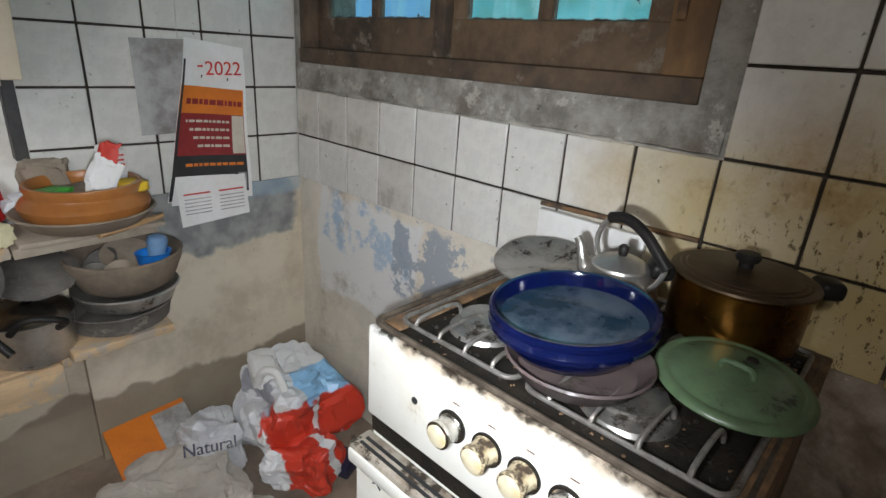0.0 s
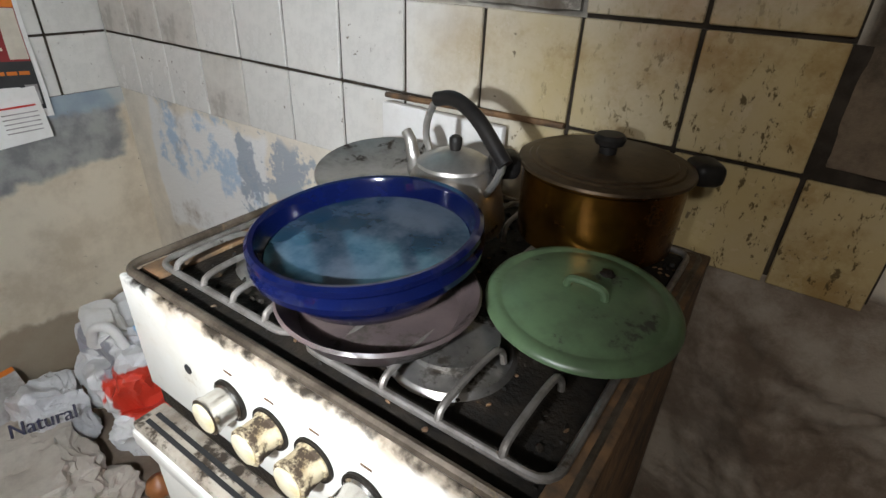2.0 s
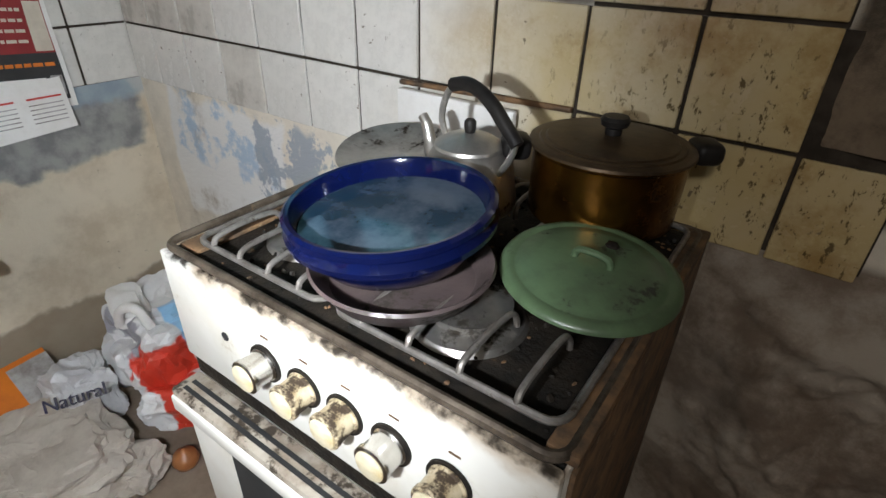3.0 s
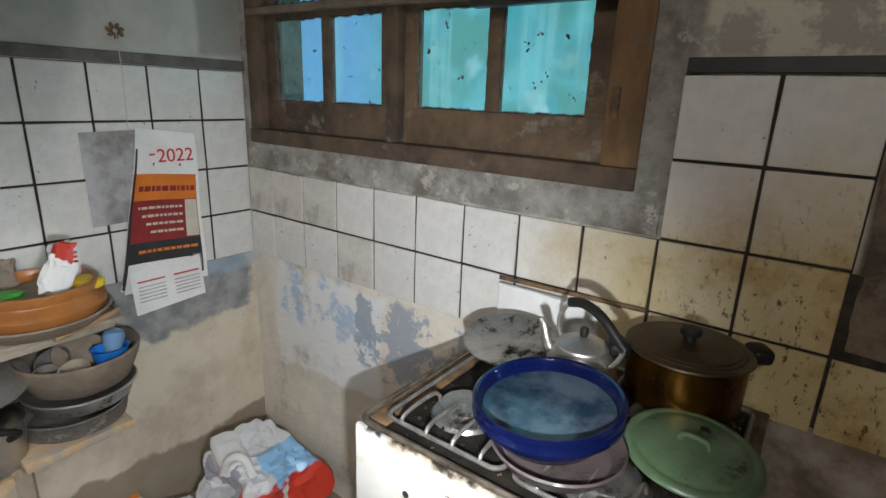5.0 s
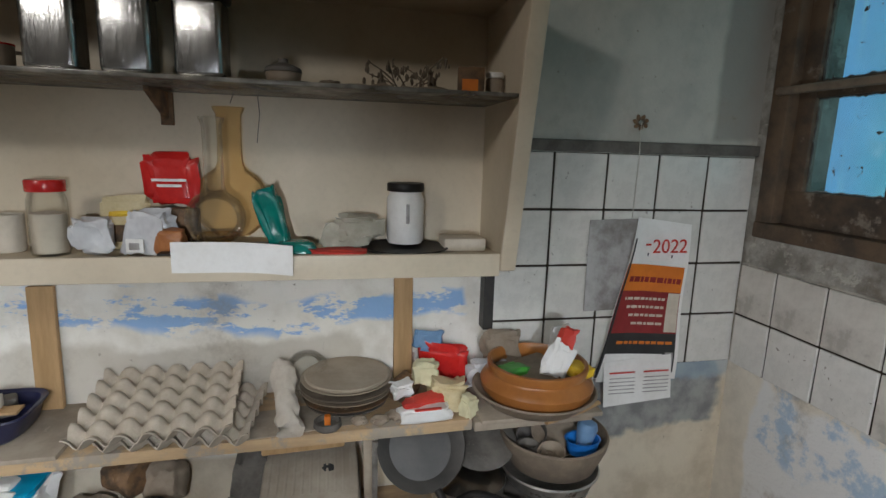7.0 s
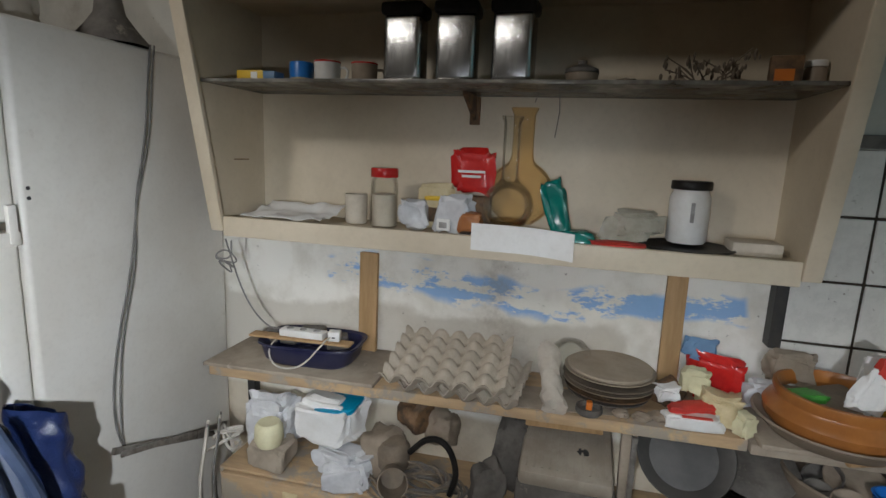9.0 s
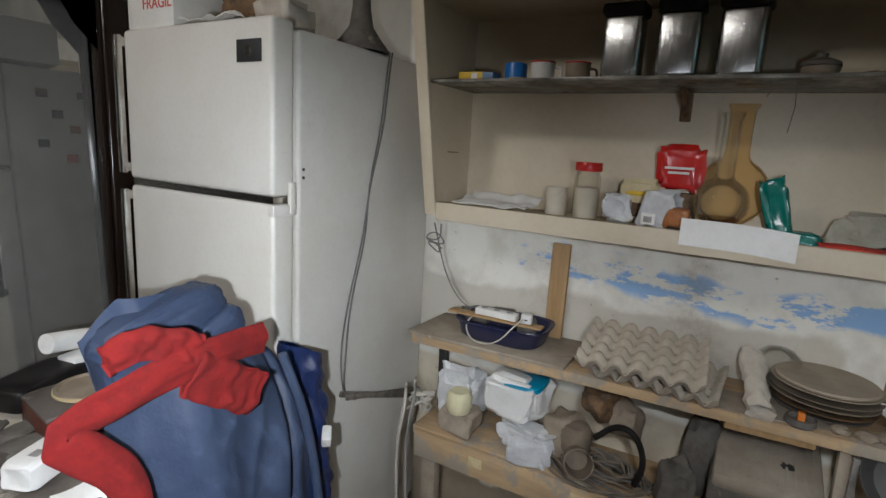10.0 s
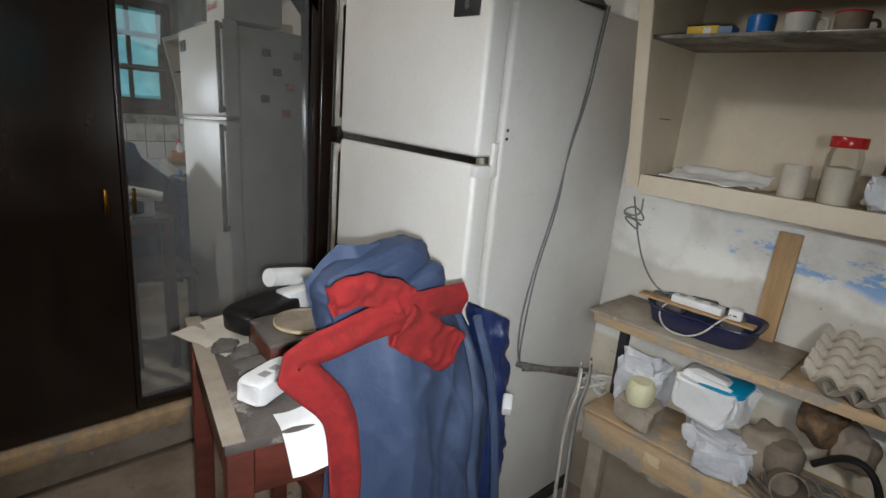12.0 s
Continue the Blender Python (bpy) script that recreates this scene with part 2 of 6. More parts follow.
KNOB = plain("grease_caked_ivory", (0.62, 0.53, 0.36), (0.40, 0.29, 0.15), 0.5, scale=34, bump=0.5, dirt=(0.05, 0.032, 0.018), dirt_at=0.45)
M = {
    "wall_w": wall_west_mat(), "wall_n": wall_north_mat(),
    # for the unseen walls: dark only to cut bounced light
    "wall": plain("unseen_dark_wall", (0.16, 0.15, 0.13), (0.10, 0.09, 0.08), 0.9, scale=4, bump=0.4, depth=0.006),
    "floor": plain("worn_cement_floor", (0.30, 0.23, 0.17), (0.19, 0.14, 0.10), 0.8, scale=5, bump=0.4, dirt=(0.10, 0.08, 0.06)),
    # for the unseen ceiling: dark so that little light bounces back
    "ceiling": plain("unseen_dark_ceiling", (0.20, 0.18, 0.155), (0.12, 0.11, 0.09), 0.9, scale=3, bump=0.3),
    "tile": tile_mat("white_glazed_tile", (0.69, 0.67, 0.62), 0.14), "tile_grey": plain("cement_smeared_tile", (0.60, 0.57, 0.51), (0.46, 0.43, 0.38), 0.6, scale=9, bump=0.4, dirt=(0.40, 0.37, 0.325), dirt_at=0.54),
    "grout": plain("dark_grout", (0.030, 0.024, 0.018), (0.055, 0.044, 0.033), 0.9, scale=30), "black": plain("black_trim", (0.02, 0.02, 0.02), (0.04, 0.035, 0.03), 0.5),
    "oldwood": plain("weathered_window_wood", (0.13, 0.085, 0.05), (0.05, 0.036, 0.026), 0.8, scale=9, bump=0.7, dirt=(0.21, 0.175, 0.135), dirt_at=0.57),
    "midwood": plain("grimy_window_wood", (0.17, 0.11, 0.062), (0.075, 0.050, 0.032), 0.8, scale=7, bump=0.7, dirt=(0.22, 0.18, 0.135), dirt_at=0.56),
    "warmwood": plain("bare_window_wood", (0.24, 0.135, 0.055), (0.13, 0.075, 0.035), 0.75, scale=8, bump=0.5, stretch=(1.5, 1.5, 0.6), dirt=(0.17, 0.13, 0.095), dirt_at=0.56),
    "cream": plain("cream_cabinet_paint", (0.64, 0.555, 0.42), (0.57, 0.485, 0.355), 0.5, scale=4, fine=70, bump=0.05, dirt=(0.42, 0.34, 0.24), dirt_at=0.72),
    "board": plain("raw_shelf_board", (0.52, 0.36, 0.20), (0.38, 0.26, 0.15), 0.8, scale=8, stretch=(3, 0.5, 3), dirt=(0.33, 0.28, 0.22), dirt_at=0.5),
    "dustboard": plain("dusty_board", (0.36, 0.30, 0.23), (0.26, 0.21, 0.16), 0.9, scale=10, dirt=(0.45, 0.39, 0.31), dirt_at=0.6),
    "enamel": enamel_mat(),
    "grimy": plain("grimy_chipped_enamel", (0.42, 0.37, 0.30), (0.24, 0.19, 0.14), 0.6, scale=24, bump=0.5, dirt=(0.045, 0.032, 0.02), dirt_at=0.50),
    "face": plain("grease_spotted_knob_face", (0.68, 0.60, 0.42), (0.50, 0.39, 0.20), 0.4, scale=40, bump=0.3, dirt=(0.05, 0.03, 0.016), dirt_at=0.58),
    "char": plain("burnt_grease", (0.008, 0.007, 0.006), (0.022, 0.017, 0.012), 0.62, scale=30, bump=0.9, depth=0.006, dirt=(0.13, 0.08, 0.04), dirt_at=0.66),
    "rust": plain("greasy_rust", (0.20, 0.11, 0.05), (0.06, 0.04, 0.025), 0.7, scale=28, bump=0.6, dirt=(0.42, 0.34, 0.22), dirt_at=0.62),
    "iron": plain("greasy_grate_wire", (0.30, 0.28, 0.255), (0.17, 0.15, 0.13), 0.42, 0.6, scale=40, bump=0.3, dirt=(0.08, 0.06, 0.04), dirt_at=0.58),
    "rim": plain("crusted_rim_steel", (0.17, 0.135, 0.10), (0.06, 0.045, 0.032), 0.5, 0.5, scale=26, bump=0.7, depth=0.004, dirt=(0.30, 0.22, 0.13), dirt_at=0.62),
    "chrome": plain("tarnished_chrome", (0.62, 0.60, 0.56), (0.45, 0.42, 0.38), 0.25, 1.0, scale=20, bump=0.08, dirt=(0.18, 0.13, 0.08), dirt_at=0.66),
    "alu": plain("dull_aluminium", (0.60, 0.58, 0.54), (0.42, 0.40, 0.36), 0.38, 0.9, scale=18, bump=0.1, dirt=(0.14, 0.11, 0.08), dirt_at=0.6),
    "greasealu": plain("grease_spotted_aluminium", (0.50, 0.48, 0.45), (0.32, 0.30, 0.27), 0.33, 0.9, scale=22, bump=0.15, dirt=(0.05, 0.04, 0.03), dirt_at=0.54),
    "blue": plain("cobalt_enamel", (0.002, 0.005, 0.038), (0.002, 0.004, 0.026), 0.10, scale=12, bump=0.04, dirt=(0.02, 0.025, 0.05), dirt_at=0.74),
    "water": plain("cloudy_dishwater", (0.008, 0.026, 0.045), (0.070, 0.090, 0.115), 0.08, scale=11, bump=0.02),
    "green": plain("olive_green_enamel", (0.095, 0.150, 0.075), (0.070, 0.105, 0.055), 0.34, scale=30, bump=0.12, dirt=(0.040, 0.040, 0.028), dirt_at=0.585),
    "pink": plain("stained_pink_basin", (0.115, 0.085, 0.080), (0.07, 0.052, 0.050), 0.35, scale=18, dirt=(0.045, 0.035, 0.028), dirt_at=0.55),
    "brass": plain("burnt_brass_pot", (0.20, 0.092, 0.014), (0.085, 0.036, 0.007), 0.27, 0.95, scale=16, bump=0.10, dirt=(0.030, 0.015, 0.006), dirt_at=0.60),
    "potlid": plain("greasy_brown_lid", (0.085, 0.055, 0.028), (0.040, 0.026, 0.015), 0.42, 0.55, scale=18, bump=0.2, dirt=(0.10, 0.075, 0.048), dirt_at=0.62),
    "bakelite": plain("black_bakelite", (0.009, 0.008, 0.008), (0.020, 0.018, 0.016), 0.42, scale=20, bump=0.1),
    "fridge": plain("aged_white_fridge", (0.76, 0.74, 0.69), (0.72, 0.69, 0.62), 0.38, scale=3, bump=0.01, dirt=(0.60, 0.55, 0.47), dirt_at=0.66),
    "fridge_side": plain("aged_fridge_side", (0.68, 0.66, 0.61), (0.62, 0.59, 0.53), 0.5, scale=3, bump=0.02, dirt=(0.52, 0.48, 0.42), dirt_at=0.66),
    "darkwood": plain("dark_varnished_wardrobe", (0.022, 0.012, 0.008), (0.012, 0.008, 0.006), 0.22, scale=5, stretch=(5, 5, 0.6), bump=0.06),
    "redwood": plain("red_brown_table_wood", (0.14, 0.035, 0.022), (0.08, 0.022, 0.015), 0.4, scale=8, stretch=(1, 4, 4), bump=0.15),
    "tabletop": plain("dusty_dark_tabletop", (0.13, 0.11, 0.095), (0.075, 0.06, 0.05), 0.6, scale=9, bump=0.2, dirt=(0.30, 0.27, 0.23), dirt_at=0.58),
    "navy": plain("navy_nylon_coat", (0.040, 0.060, 0.115), (0.056, 0.080, 0.140), 0.50, scale=9, fine=60, bump=0.35, dirt=(0.075, 0.105, 0.19), dirt_at=0.56, depth=0.010),
    "lining": plain("shiny_blue_lining", (0.010, 0.020, 0.075), (0.016, 0.030, 0.10), 0.32, scale=20, bump=0.7, depth=0.010),
    "red": plain("red_fleece", (0.27, 0.012, 0.011), (0.19, 0.009, 0.009), 0.95, scale=25, fine=160, bump=0.7),
    "paper": plain("white_paper", (0.80, 0.79, 0.76), (0.74, 0.72, 0.68), 0.8, scale=12, bump=0.1),
    "oldpaper": plain("yellowed_paper", (0.62, 0.56, 0.46), (0.52, 0.46, 0.37), 0.85, scale=12, bump=0.2),
    "kraft": plain("crumpled_kraft_paper", (0.55, 0.50, 0.43), (0.44, 0.39, 0.33), 0.85, scale=14, bump=0.3),
    "eggtray": plain("egg_tray_pulp", (0.50, 0.43, 0.34), (0.42, 0.36, 0.28), 0.95, scale=30, fine=220, bump=0.5),
    "terracotta": plain("glazed_terracotta", (0.40, 0.155, 0.038), (0.28, 0.105, 0.028), 0.30, scale=9, bump=0.1, dirt=(0.26, 0.15, 0.07), dirt_at=0.62),
    "dustdish": plain("dusty_glass_dish", (0.30, 0.24, 0.18), (0.22, 0.17, 0.12), 0.7, scale=14, bump=0.2),
    "dustpan": plain("dusty_dark_pan", (0.14, 0.125, 0.108), (0.08, 0.07, 0.06), 0.75, scale=16, bump=0.2, dirt=(0.25, 0.22, 0.18), dirt_at=0.6),
    "clayrim": plain("dusty_brown_bowl", (0.22, 0.17, 0.12), (0.14, 0.11, 0.08), 0.8, scale=14, bump=0.3),
    "plastic": plain("white_plastic", (0.74, 0.73, 0.70), (0.68, 0.66, 0.62), 0.4, scale=14, bump=0.05),
    "bag": plain("grey_white_plastic_bag", (0.62, 0.62, 0.62), (0.48, 0.48, 0.49), 0.35, scale=12, bump=0.3),
    "teal": plain("teal_glossy_foil", (0.0, 0.19, 0.15), (0.0, 0.11, 0.09), 0.25, scale=18, bump=0.2),
    "redfoil": plain("red_glossy_wrapper", (0.60, 0.025, 0.02), (0.45, 0.015, 0.015), 0.25, scale=16, bump=0.3),
    "orange": plain("orange_print", (0.68, 0.19, 0.015), (0.58, 0.15, 0.015), 0.6, scale=10, bump=0.1),
    "yellow": plain("yellow_print", (0.75, 0.50, 0.03), (0.68, 0.42, 0.03), 0.5, scale=12, bump=0.1),
    "cyan": plain("bright_blue_plastic", (0.02, 0.20, 0.60), (0.015, 0.15, 0.50), 0.35, scale=14, bump=0.05),
    "sky": plain("dull_light_blue_plastic", (0.16, 0.29, 0.46), (0.12, 0.22, 0.36), 0.5, scale=14, bump=0.05),
    "leaf": plain("bright_green_plastic", (0.06, 0.34, 0.04), (0.04, 0.24, 0.03), 0.4, scale=20),
    "beige": plain("beige_food_packet", (0.60, 0.50, 0.30), (0.48, 0.38, 0.20), 0.5, scale=20, bump=0.2),
    "cork": plain("bare_pine_stick", (0.46, 0.29, 0.14), (0.36, 0.22, 0.10), 0.7, scale=10, stretch=(4, 4, 0.5)),
    "cable": plain("grey_cable", (0.20, 0.19, 0.18), (0.14, 0.13, 0.12), 0.6, scale=30), "cable_l": plain("pale_cable", (0.55, 0.51, 0.45), (0.45, 0.42, 0.36), 0.6, scale=30),
    "amber": glass_mat("amber_glass", (0.95, 0.80, 0.52), 0.03, 0.985), "clear": glass_mat("clear_glass", (0.975, 0.975, 0.955), 0.02, 0.975), "amberclear": glass_mat("pale_amber_glass", (0.975, 0.89, 0.74), 0.02, 0.98),
    "shelfglass": glass_mat("dusty_shelf_glass", (0.40, 0.38, 0.33), 0.2, 0.35), "onion": plain("onion_skin", (0.42, 0.17, 0.06), (0.30, 0.11, 0.04), 0.35, scale=14, bump=0.1),
    "bagclear": plain("cloudy_plastic_film", (0.46, 0.44, 0.36), (0.33, 0.31, 0.24), 0.3, scale=14, bump=0.3),
    "foam": plain("pale_yellow_foam", (0.66, 0.62, 0.40), (0.58, 0.53, 0.33), 0.8, scale=20), "darkred": plain("dark_red_ink", (0.27, 0.02, 0.02), (0.22, 0.015, 0.015), 0.6), "ink": plain("black_ink", (0.02, 0.02, 0.02), (0.03, 0.03, 0.03), 0.6),
    "redink": plain("red_ink", (0.60, 0.05, 0.03), (0.52, 0.04, 0.03), 0.6), "greyphoto": plain("grey_photo_print", (0.42, 0.41, 0.40), (0.20, 0.18, 0.165), 0.5, scale=11),
}


for key in ("bakelite", "potlid", "char", "grout"):
    for node in M[key].node_tree.nodes:
        if node.type == "BSDF_PRINCIPLED":
            node.inputs["Specular IOR Level"].default_value = 0.2


def window_pane_mat():
    g = G("frosted_dirty_pane")
    tr, mx = g.add("ShaderNodeBsdfTransparent"), g.add("ShaderNodeMixShader")
    tr.inputs[0].default_value = (0.78, 0.95, 0.97, 1)
    spots = g.step(g.noise(55, 3, 0.5), 0.70, 0.73)
    dark = (0.05, 0.045, 0.04)
    base = g.mix(spots, (0.45, 0.52, 0.52), dark)
    sep = g.add("ShaderNodeSeparateXYZ")
    g.put(sep.inputs[0], g.tc.outputs["Generated"])
    near = [g.math("MINIMUM", v, g.math("SUBTRACT", 1.0, v)) for v in (sep.outputs[0], sep.outputs[2])]
    rim = g.math("ADD", g.math("MINIMUM", *near), g.math("MULTIPLY", g.math("SUBTRACT", g.noise(26, 6, 0.7), 0.5), 0.10))
    crust = g.step(rim, 0.050, 0.030)
    haze = g.math("MULTIPLY", g.noise(7, 5), 0.22)
    g.put(mx.inputs[0], g.math("MAXIMUM", crust, g.math("MAXIMUM", spots, haze)))
    g.done(g.mix(crust, base, dark), 0.25)
    g.nt.links.new(tr.outputs[0], mx.inputs[1])
    g.nt.links.new(g.p.outputs[0], mx.inputs[2])
    g.nt.links.new(mx.outputs[0], g.nt.nodes["Material Output"].inputs[0])
    return g.m


def backdrop_mat():
    g = G("garden_daylight")
    n = g.noise(3.2, 3, 0.5)
    c = g.mix(g.step(n, 0.4, 0.62), (0.13, 0.52, 0.60), (0.26, 0.72, 0.80))
    c = g.mix(g.step(g.noise(5.5, 2, 0.4), 0.60, 0.72), c, (0.52, 0.82, 0.88))
    c = g.mix(g.step(g.noise(4.1, 2, 0.4), 0.62, 0.40), c, (0.16, 0.47, 0.45))
    c = g.mix(g.zone(x=(-4, -0.95), wob=0.1, scale=2, soft=0.25), c, (0.22, 0.50, 0.86))
    c = g.mix(g.math("MULTIPLY", g.step(g.noise(2.2, 3, 0.5, stretch=(5, 1, 0.25)), 0.52, 0.66), 0.5), c, (0.42, 0.76, 0.84))
    g.put(g.p.inputs["Emission Color"], c)
    g.p.inputs["Emission Strength"].default_value = 1.1
    return g.done((0.0, 0.0, 0.0), 1.0)


def bag_print_mat():
    g = G("printed_plastic_bag")
    n = g.noise(9, 5, 0.6)
    c = g.mix(g.step(n, 0.4, 0.7), (0.72, 0.72, 0.71), (0.58, 0.58, 0.59))
    red = g.math("MULTIPLY", g.zone(x=(0.40, 0.8), y=(-0.40, -0.06), z=(0.02, 0.29), wob=0.08, scale=6, soft=0.004), g.step(g.noise(6, 2, 0.4, stretch=(1, 2.4, 0.3)), 0.43, 0.45))
    c = g.mix(red, c, (0.62, 0.055, 0.03))
    c = g.mix(g.zone(x=(0.36, 0.5), y=(-0.30, -0.14), z=(0.27, 0.40), wob=0.03, scale=9, soft=0.004), c, (0.27, 0.50, 0.72))
    c = g.mix(g.zone(x=(0.24, 0.42), y=(-0.42, -0.33), z=(0.25, 0.33), wob=0.04, scale=14, soft=0.004), c, (0.30, 0.30, 0.33))
    g.bump(g.noise(22, 3, 0.5), 0.3, 0.006)
    return g.done(c, 0.32)


M["bagprint"] = bag_print_mat()
M["pane"], M["garden"] = window_pane_mat(), backdrop_mat()


def mirror_mat():
    g = G("old_mirror")
    n = g.noise(7, 6, 0.7)
    dust = g.step(n, 0.45, 0.8)
    c = g.mix(dust, (0.70, 0.72, 0.71), (0.56, 0.56, 0.53))
    return g.done(c, g.math("MULTIPLY", dust, 0.07), 0.82)


M["mirror"] = mirror_mat()


# ---- mesh helpers ----
def mesh_of(bm, name, mats, smooth=None):
    me = bpy.data.meshes.new(name)
    bm.normal_update()
    bm.to_mesh(me)
    bm.free()
    for m in mats if isinstance(mats, (list, tuple)) else [mats]:
        me.materials.append(m)
    if smooth:
        me.shade_smooth()
        me.set_sharp_from_angle(angle=radians(smooth))
    return me


def part(name, bm, material, parent=None, label="", smooth=40):
    """One mesh object; under parent its coordinates are the parent's own."""
    ob = new(name, mesh_of(bm, name, material, smooth))
    ob.parent = parent
    return tagged(ob, label)


def thing(name, place, label, category, group="", turn=0.0, kind=""):
    ob = new(name)
    ob.empty_display_size = 0.05
    ob.matrix_basis = pose(*place, 0, 0, turn)
    return tagged(ob, label, category, group, kind)


def solid(name, bm, material, label, category, place=(0, 0, 0), turn=0.0, group="", kind="", smooth=40):
    """A thing that is one single mesh."""
    ob = part(name, bm, material, None, "", smooth)
    ob.matrix_basis = pose(*place, 0, 0, turn)
    return tagged(ob, label, category, group, kind)


def box(x0, y0, z0, x1, y1, z1, bevel=0.003, bm=None, seg=2):
    own = bmesh.new()
    bmesh.ops.create_cube(own, size=1)
    bmesh.ops.scale(own, vec=(x1 - x0, y1 - y0, z1 - z0), verts=own.verts)
    bmesh.ops.translate(own, vec=((x0 + x1) / 2, (y0 + y1) / 2, (z0 + z1) / 2), verts=own.verts)
    if bevel:
        bmesh.ops.bevel(own, geom=own.edges[:], offset=bevel, segments=seg, affect="EDGES", profile=0.5)
    if bm is None:
        return own
    return merge(bm, own)


def merge(bm, own, m=None):
    if m is not None:
        bmesh.ops.transform(own, matrix=m, verts=own.verts)
    me = bpy.data.meshes.new("tmp")
    own.to_mesh(me)
    own.free()
    bm.from_mesh(me)
    bpy.data.meshes.remove(me)
    return bm


def lathe(profile, seg=40, bm=None, squash=1.0):
    """A body turned about z from (radius, height) pairs."""
    bm = bm or bmesh.new()
    rings = []
    for r, z in profile:
        if r < 1e-6:
            rings.append([bm.verts.new((0, 0, z))])
        else:
            rings.append([bm.verts.new((r * math.cos(2 * math.pi * i / seg), squash * r * math.sin(2 * math.pi * i / seg), z)) for i in range(seg)])
    for a, b in zip(rings, rings[1:]):
        for i in range(seg):
            j = (i + 1) % seg
            if len(a) == 1 and len(b) == 1:
                continue
            if len(a) == 1:
                bm.faces.new((a[0], b[j], b[i]))
            elif len(b) == 1:
                bm.faces.new((a[i], a[j], b[0]))
            else:
                bm.faces.new((a[i], a[j], b[j], b[i]))
    bmesh.ops.recalc_face_normals(bm, faces=bm.faces)
    return bm


def tube(points, r, seg=10, bm=None, closed=False, smooth_by=0):
    """A round bar along points."""
    pts = [Vector(p) for p in points]
    for _ in range(smooth_by):
        new_pts = [] if closed else [pts[0]]
        n = len(pts)
        for i in range(n if closed else n - 1):
            a, b = pts[i], pts[(i + 1) % n]
            new_pts += [a.lerp(b, 0.25), a.lerp(b, 0.75)]
        if not closed:
            new_pts.append(pts[-1])
        pts = new_pts
    bm = bm or bmesh.new()
    n, rings, up = len(pts), [], None
    for i, p in enumerate(pts):
        a = pts[(i - 1) % n] if closed or i else p
        b = pts[(i + 1) % n] if closed or i < n - 1 else p
        d = (b - a).normalized()
        if up is None:
            up = d.orthogonal().normalized()
        up = (up - d * up.dot(d)).normalized()
        side = d.cross(up)
        rr = r[i * len(r) // n] if isinstance(r, (list, tuple)) else r
        rings.append([bm.verts.new(p + rr * (math.cos(2 * math.pi * k / seg) * up + math.sin(2 * math.pi * k / seg) * side)) for k in range(seg)])
    for i in range(n if closed else n - 1):
        a, b = rings[i], rings[(i + 1) % n]
        for k in range(seg):
            bm.faces.new((a[k], a[(k + 1) % seg], b[(k + 1) % seg], b[k]))
    if not closed:
        bm.faces.new(rings[0][::-1]), bm.faces.new(rings[-1])
    bmesh.ops.recalc_face_normals(bm, faces=bm.faces)
    return bm


def grid(fn, nu, nv, thick=0.0):
    """A surface fn(u, v) with u and v from 0 to 1, given a thickness."""
    bm = bmesh.new()
    vs = [[bm.verts.new(fn(i / nu, j / nv)) for j in range(nv + 1)] for i in range(nu + 1)]
    for i in range(nu):
        for j in range(nv):
            bm.faces.new((vs[i][j], vs[i + 1][j], vs[i + 1][j + 1], vs[i][j + 1]))
    if thick:
        bmesh.ops.recalc_face_normals(bm, faces=bm.faces)
        bmesh.ops.solidify(bm, geom=bm.faces[:], thickness=thick)
    return bm


def lump(size, seed, rough=0.25, freq=2.0, sub=4, crease=0.0, flat=True):
    """A crumpled body of the given full size, resting on z = 0."""
    bm = bmesh.new()
    bmesh.ops.create_icosphere(bm, subdivisions=sub, radius=0.5)
    off = Vector((seed * 3.7, seed * 1.3, seed * 2.1))
    for v in bm.verts:
        d = v.co.normalized()
        k = 1 + rough * noise.noise(d * freq + off) + rough * 0.5 * noise.noise(d * freq * 2.7 + off)
        if crease:
            k += crease * (abs(noise.noise(d * freq * 1.9 + off * 2)) - 0.25) + crease * 0.5 * (abs(noise.noise(d * freq * 4.5 + off)) - 0.2)
        v.co = Vector((v.co.x * k * size[0], v.co.y * k * size[1], v.co.z * k * size[2]))
    z0 = min(v.co.z for v in bm.verts)
    cut = size[2] * 0.14 if flat else 0.0
    for v in bm.verts:
        v.co.z = max(0.0, v.co.z - z0 - cut)
    return bm


def letters(name, words, size, material, parent, m, label="", depth=0.0006, align="CENTER"):
    """Words in the built-in font as a mesh part."""
    cu = bpy.data.curves.new("tmp", "FONT")
    cu.body, cu.size, cu.extrude, cu.align_x, cu.align_y = words, size, depth, align, "CENTER"
    tmp = new("tmp", cu)
    me = bpy.data.meshes.new_from_object(tmp.evaluated_get(bpy.context.evaluated_depsgraph_get()))
    bpy.data.objects.remove(tmp)
    bpy.data.curves.remove(cu)
    me.materials.clear()
    me.materials.append(material)
    ob = new(name, me)
    ob.parent, ob.matrix_basis = parent, m
    return tagged(ob, label)


def structure(name, bm, mat, label, smooth=None):
    ob = new(name, mesh_of(bm, name, mat, smooth))
    return tagged(ob, label, "", "", "structure")


# ---- structure ----
XB, YM, H = -0.04, -3.31, 2.60      # wall behind the shelves, wardrobe front, ceiling height


def holed_wall(rects, y0, y1):
    bm = bmesh.new()
    for x0, z0, x1, z1 in rects:
        box(x0, y0, z0, x1, y1, z1, 0, bm)
    return bm


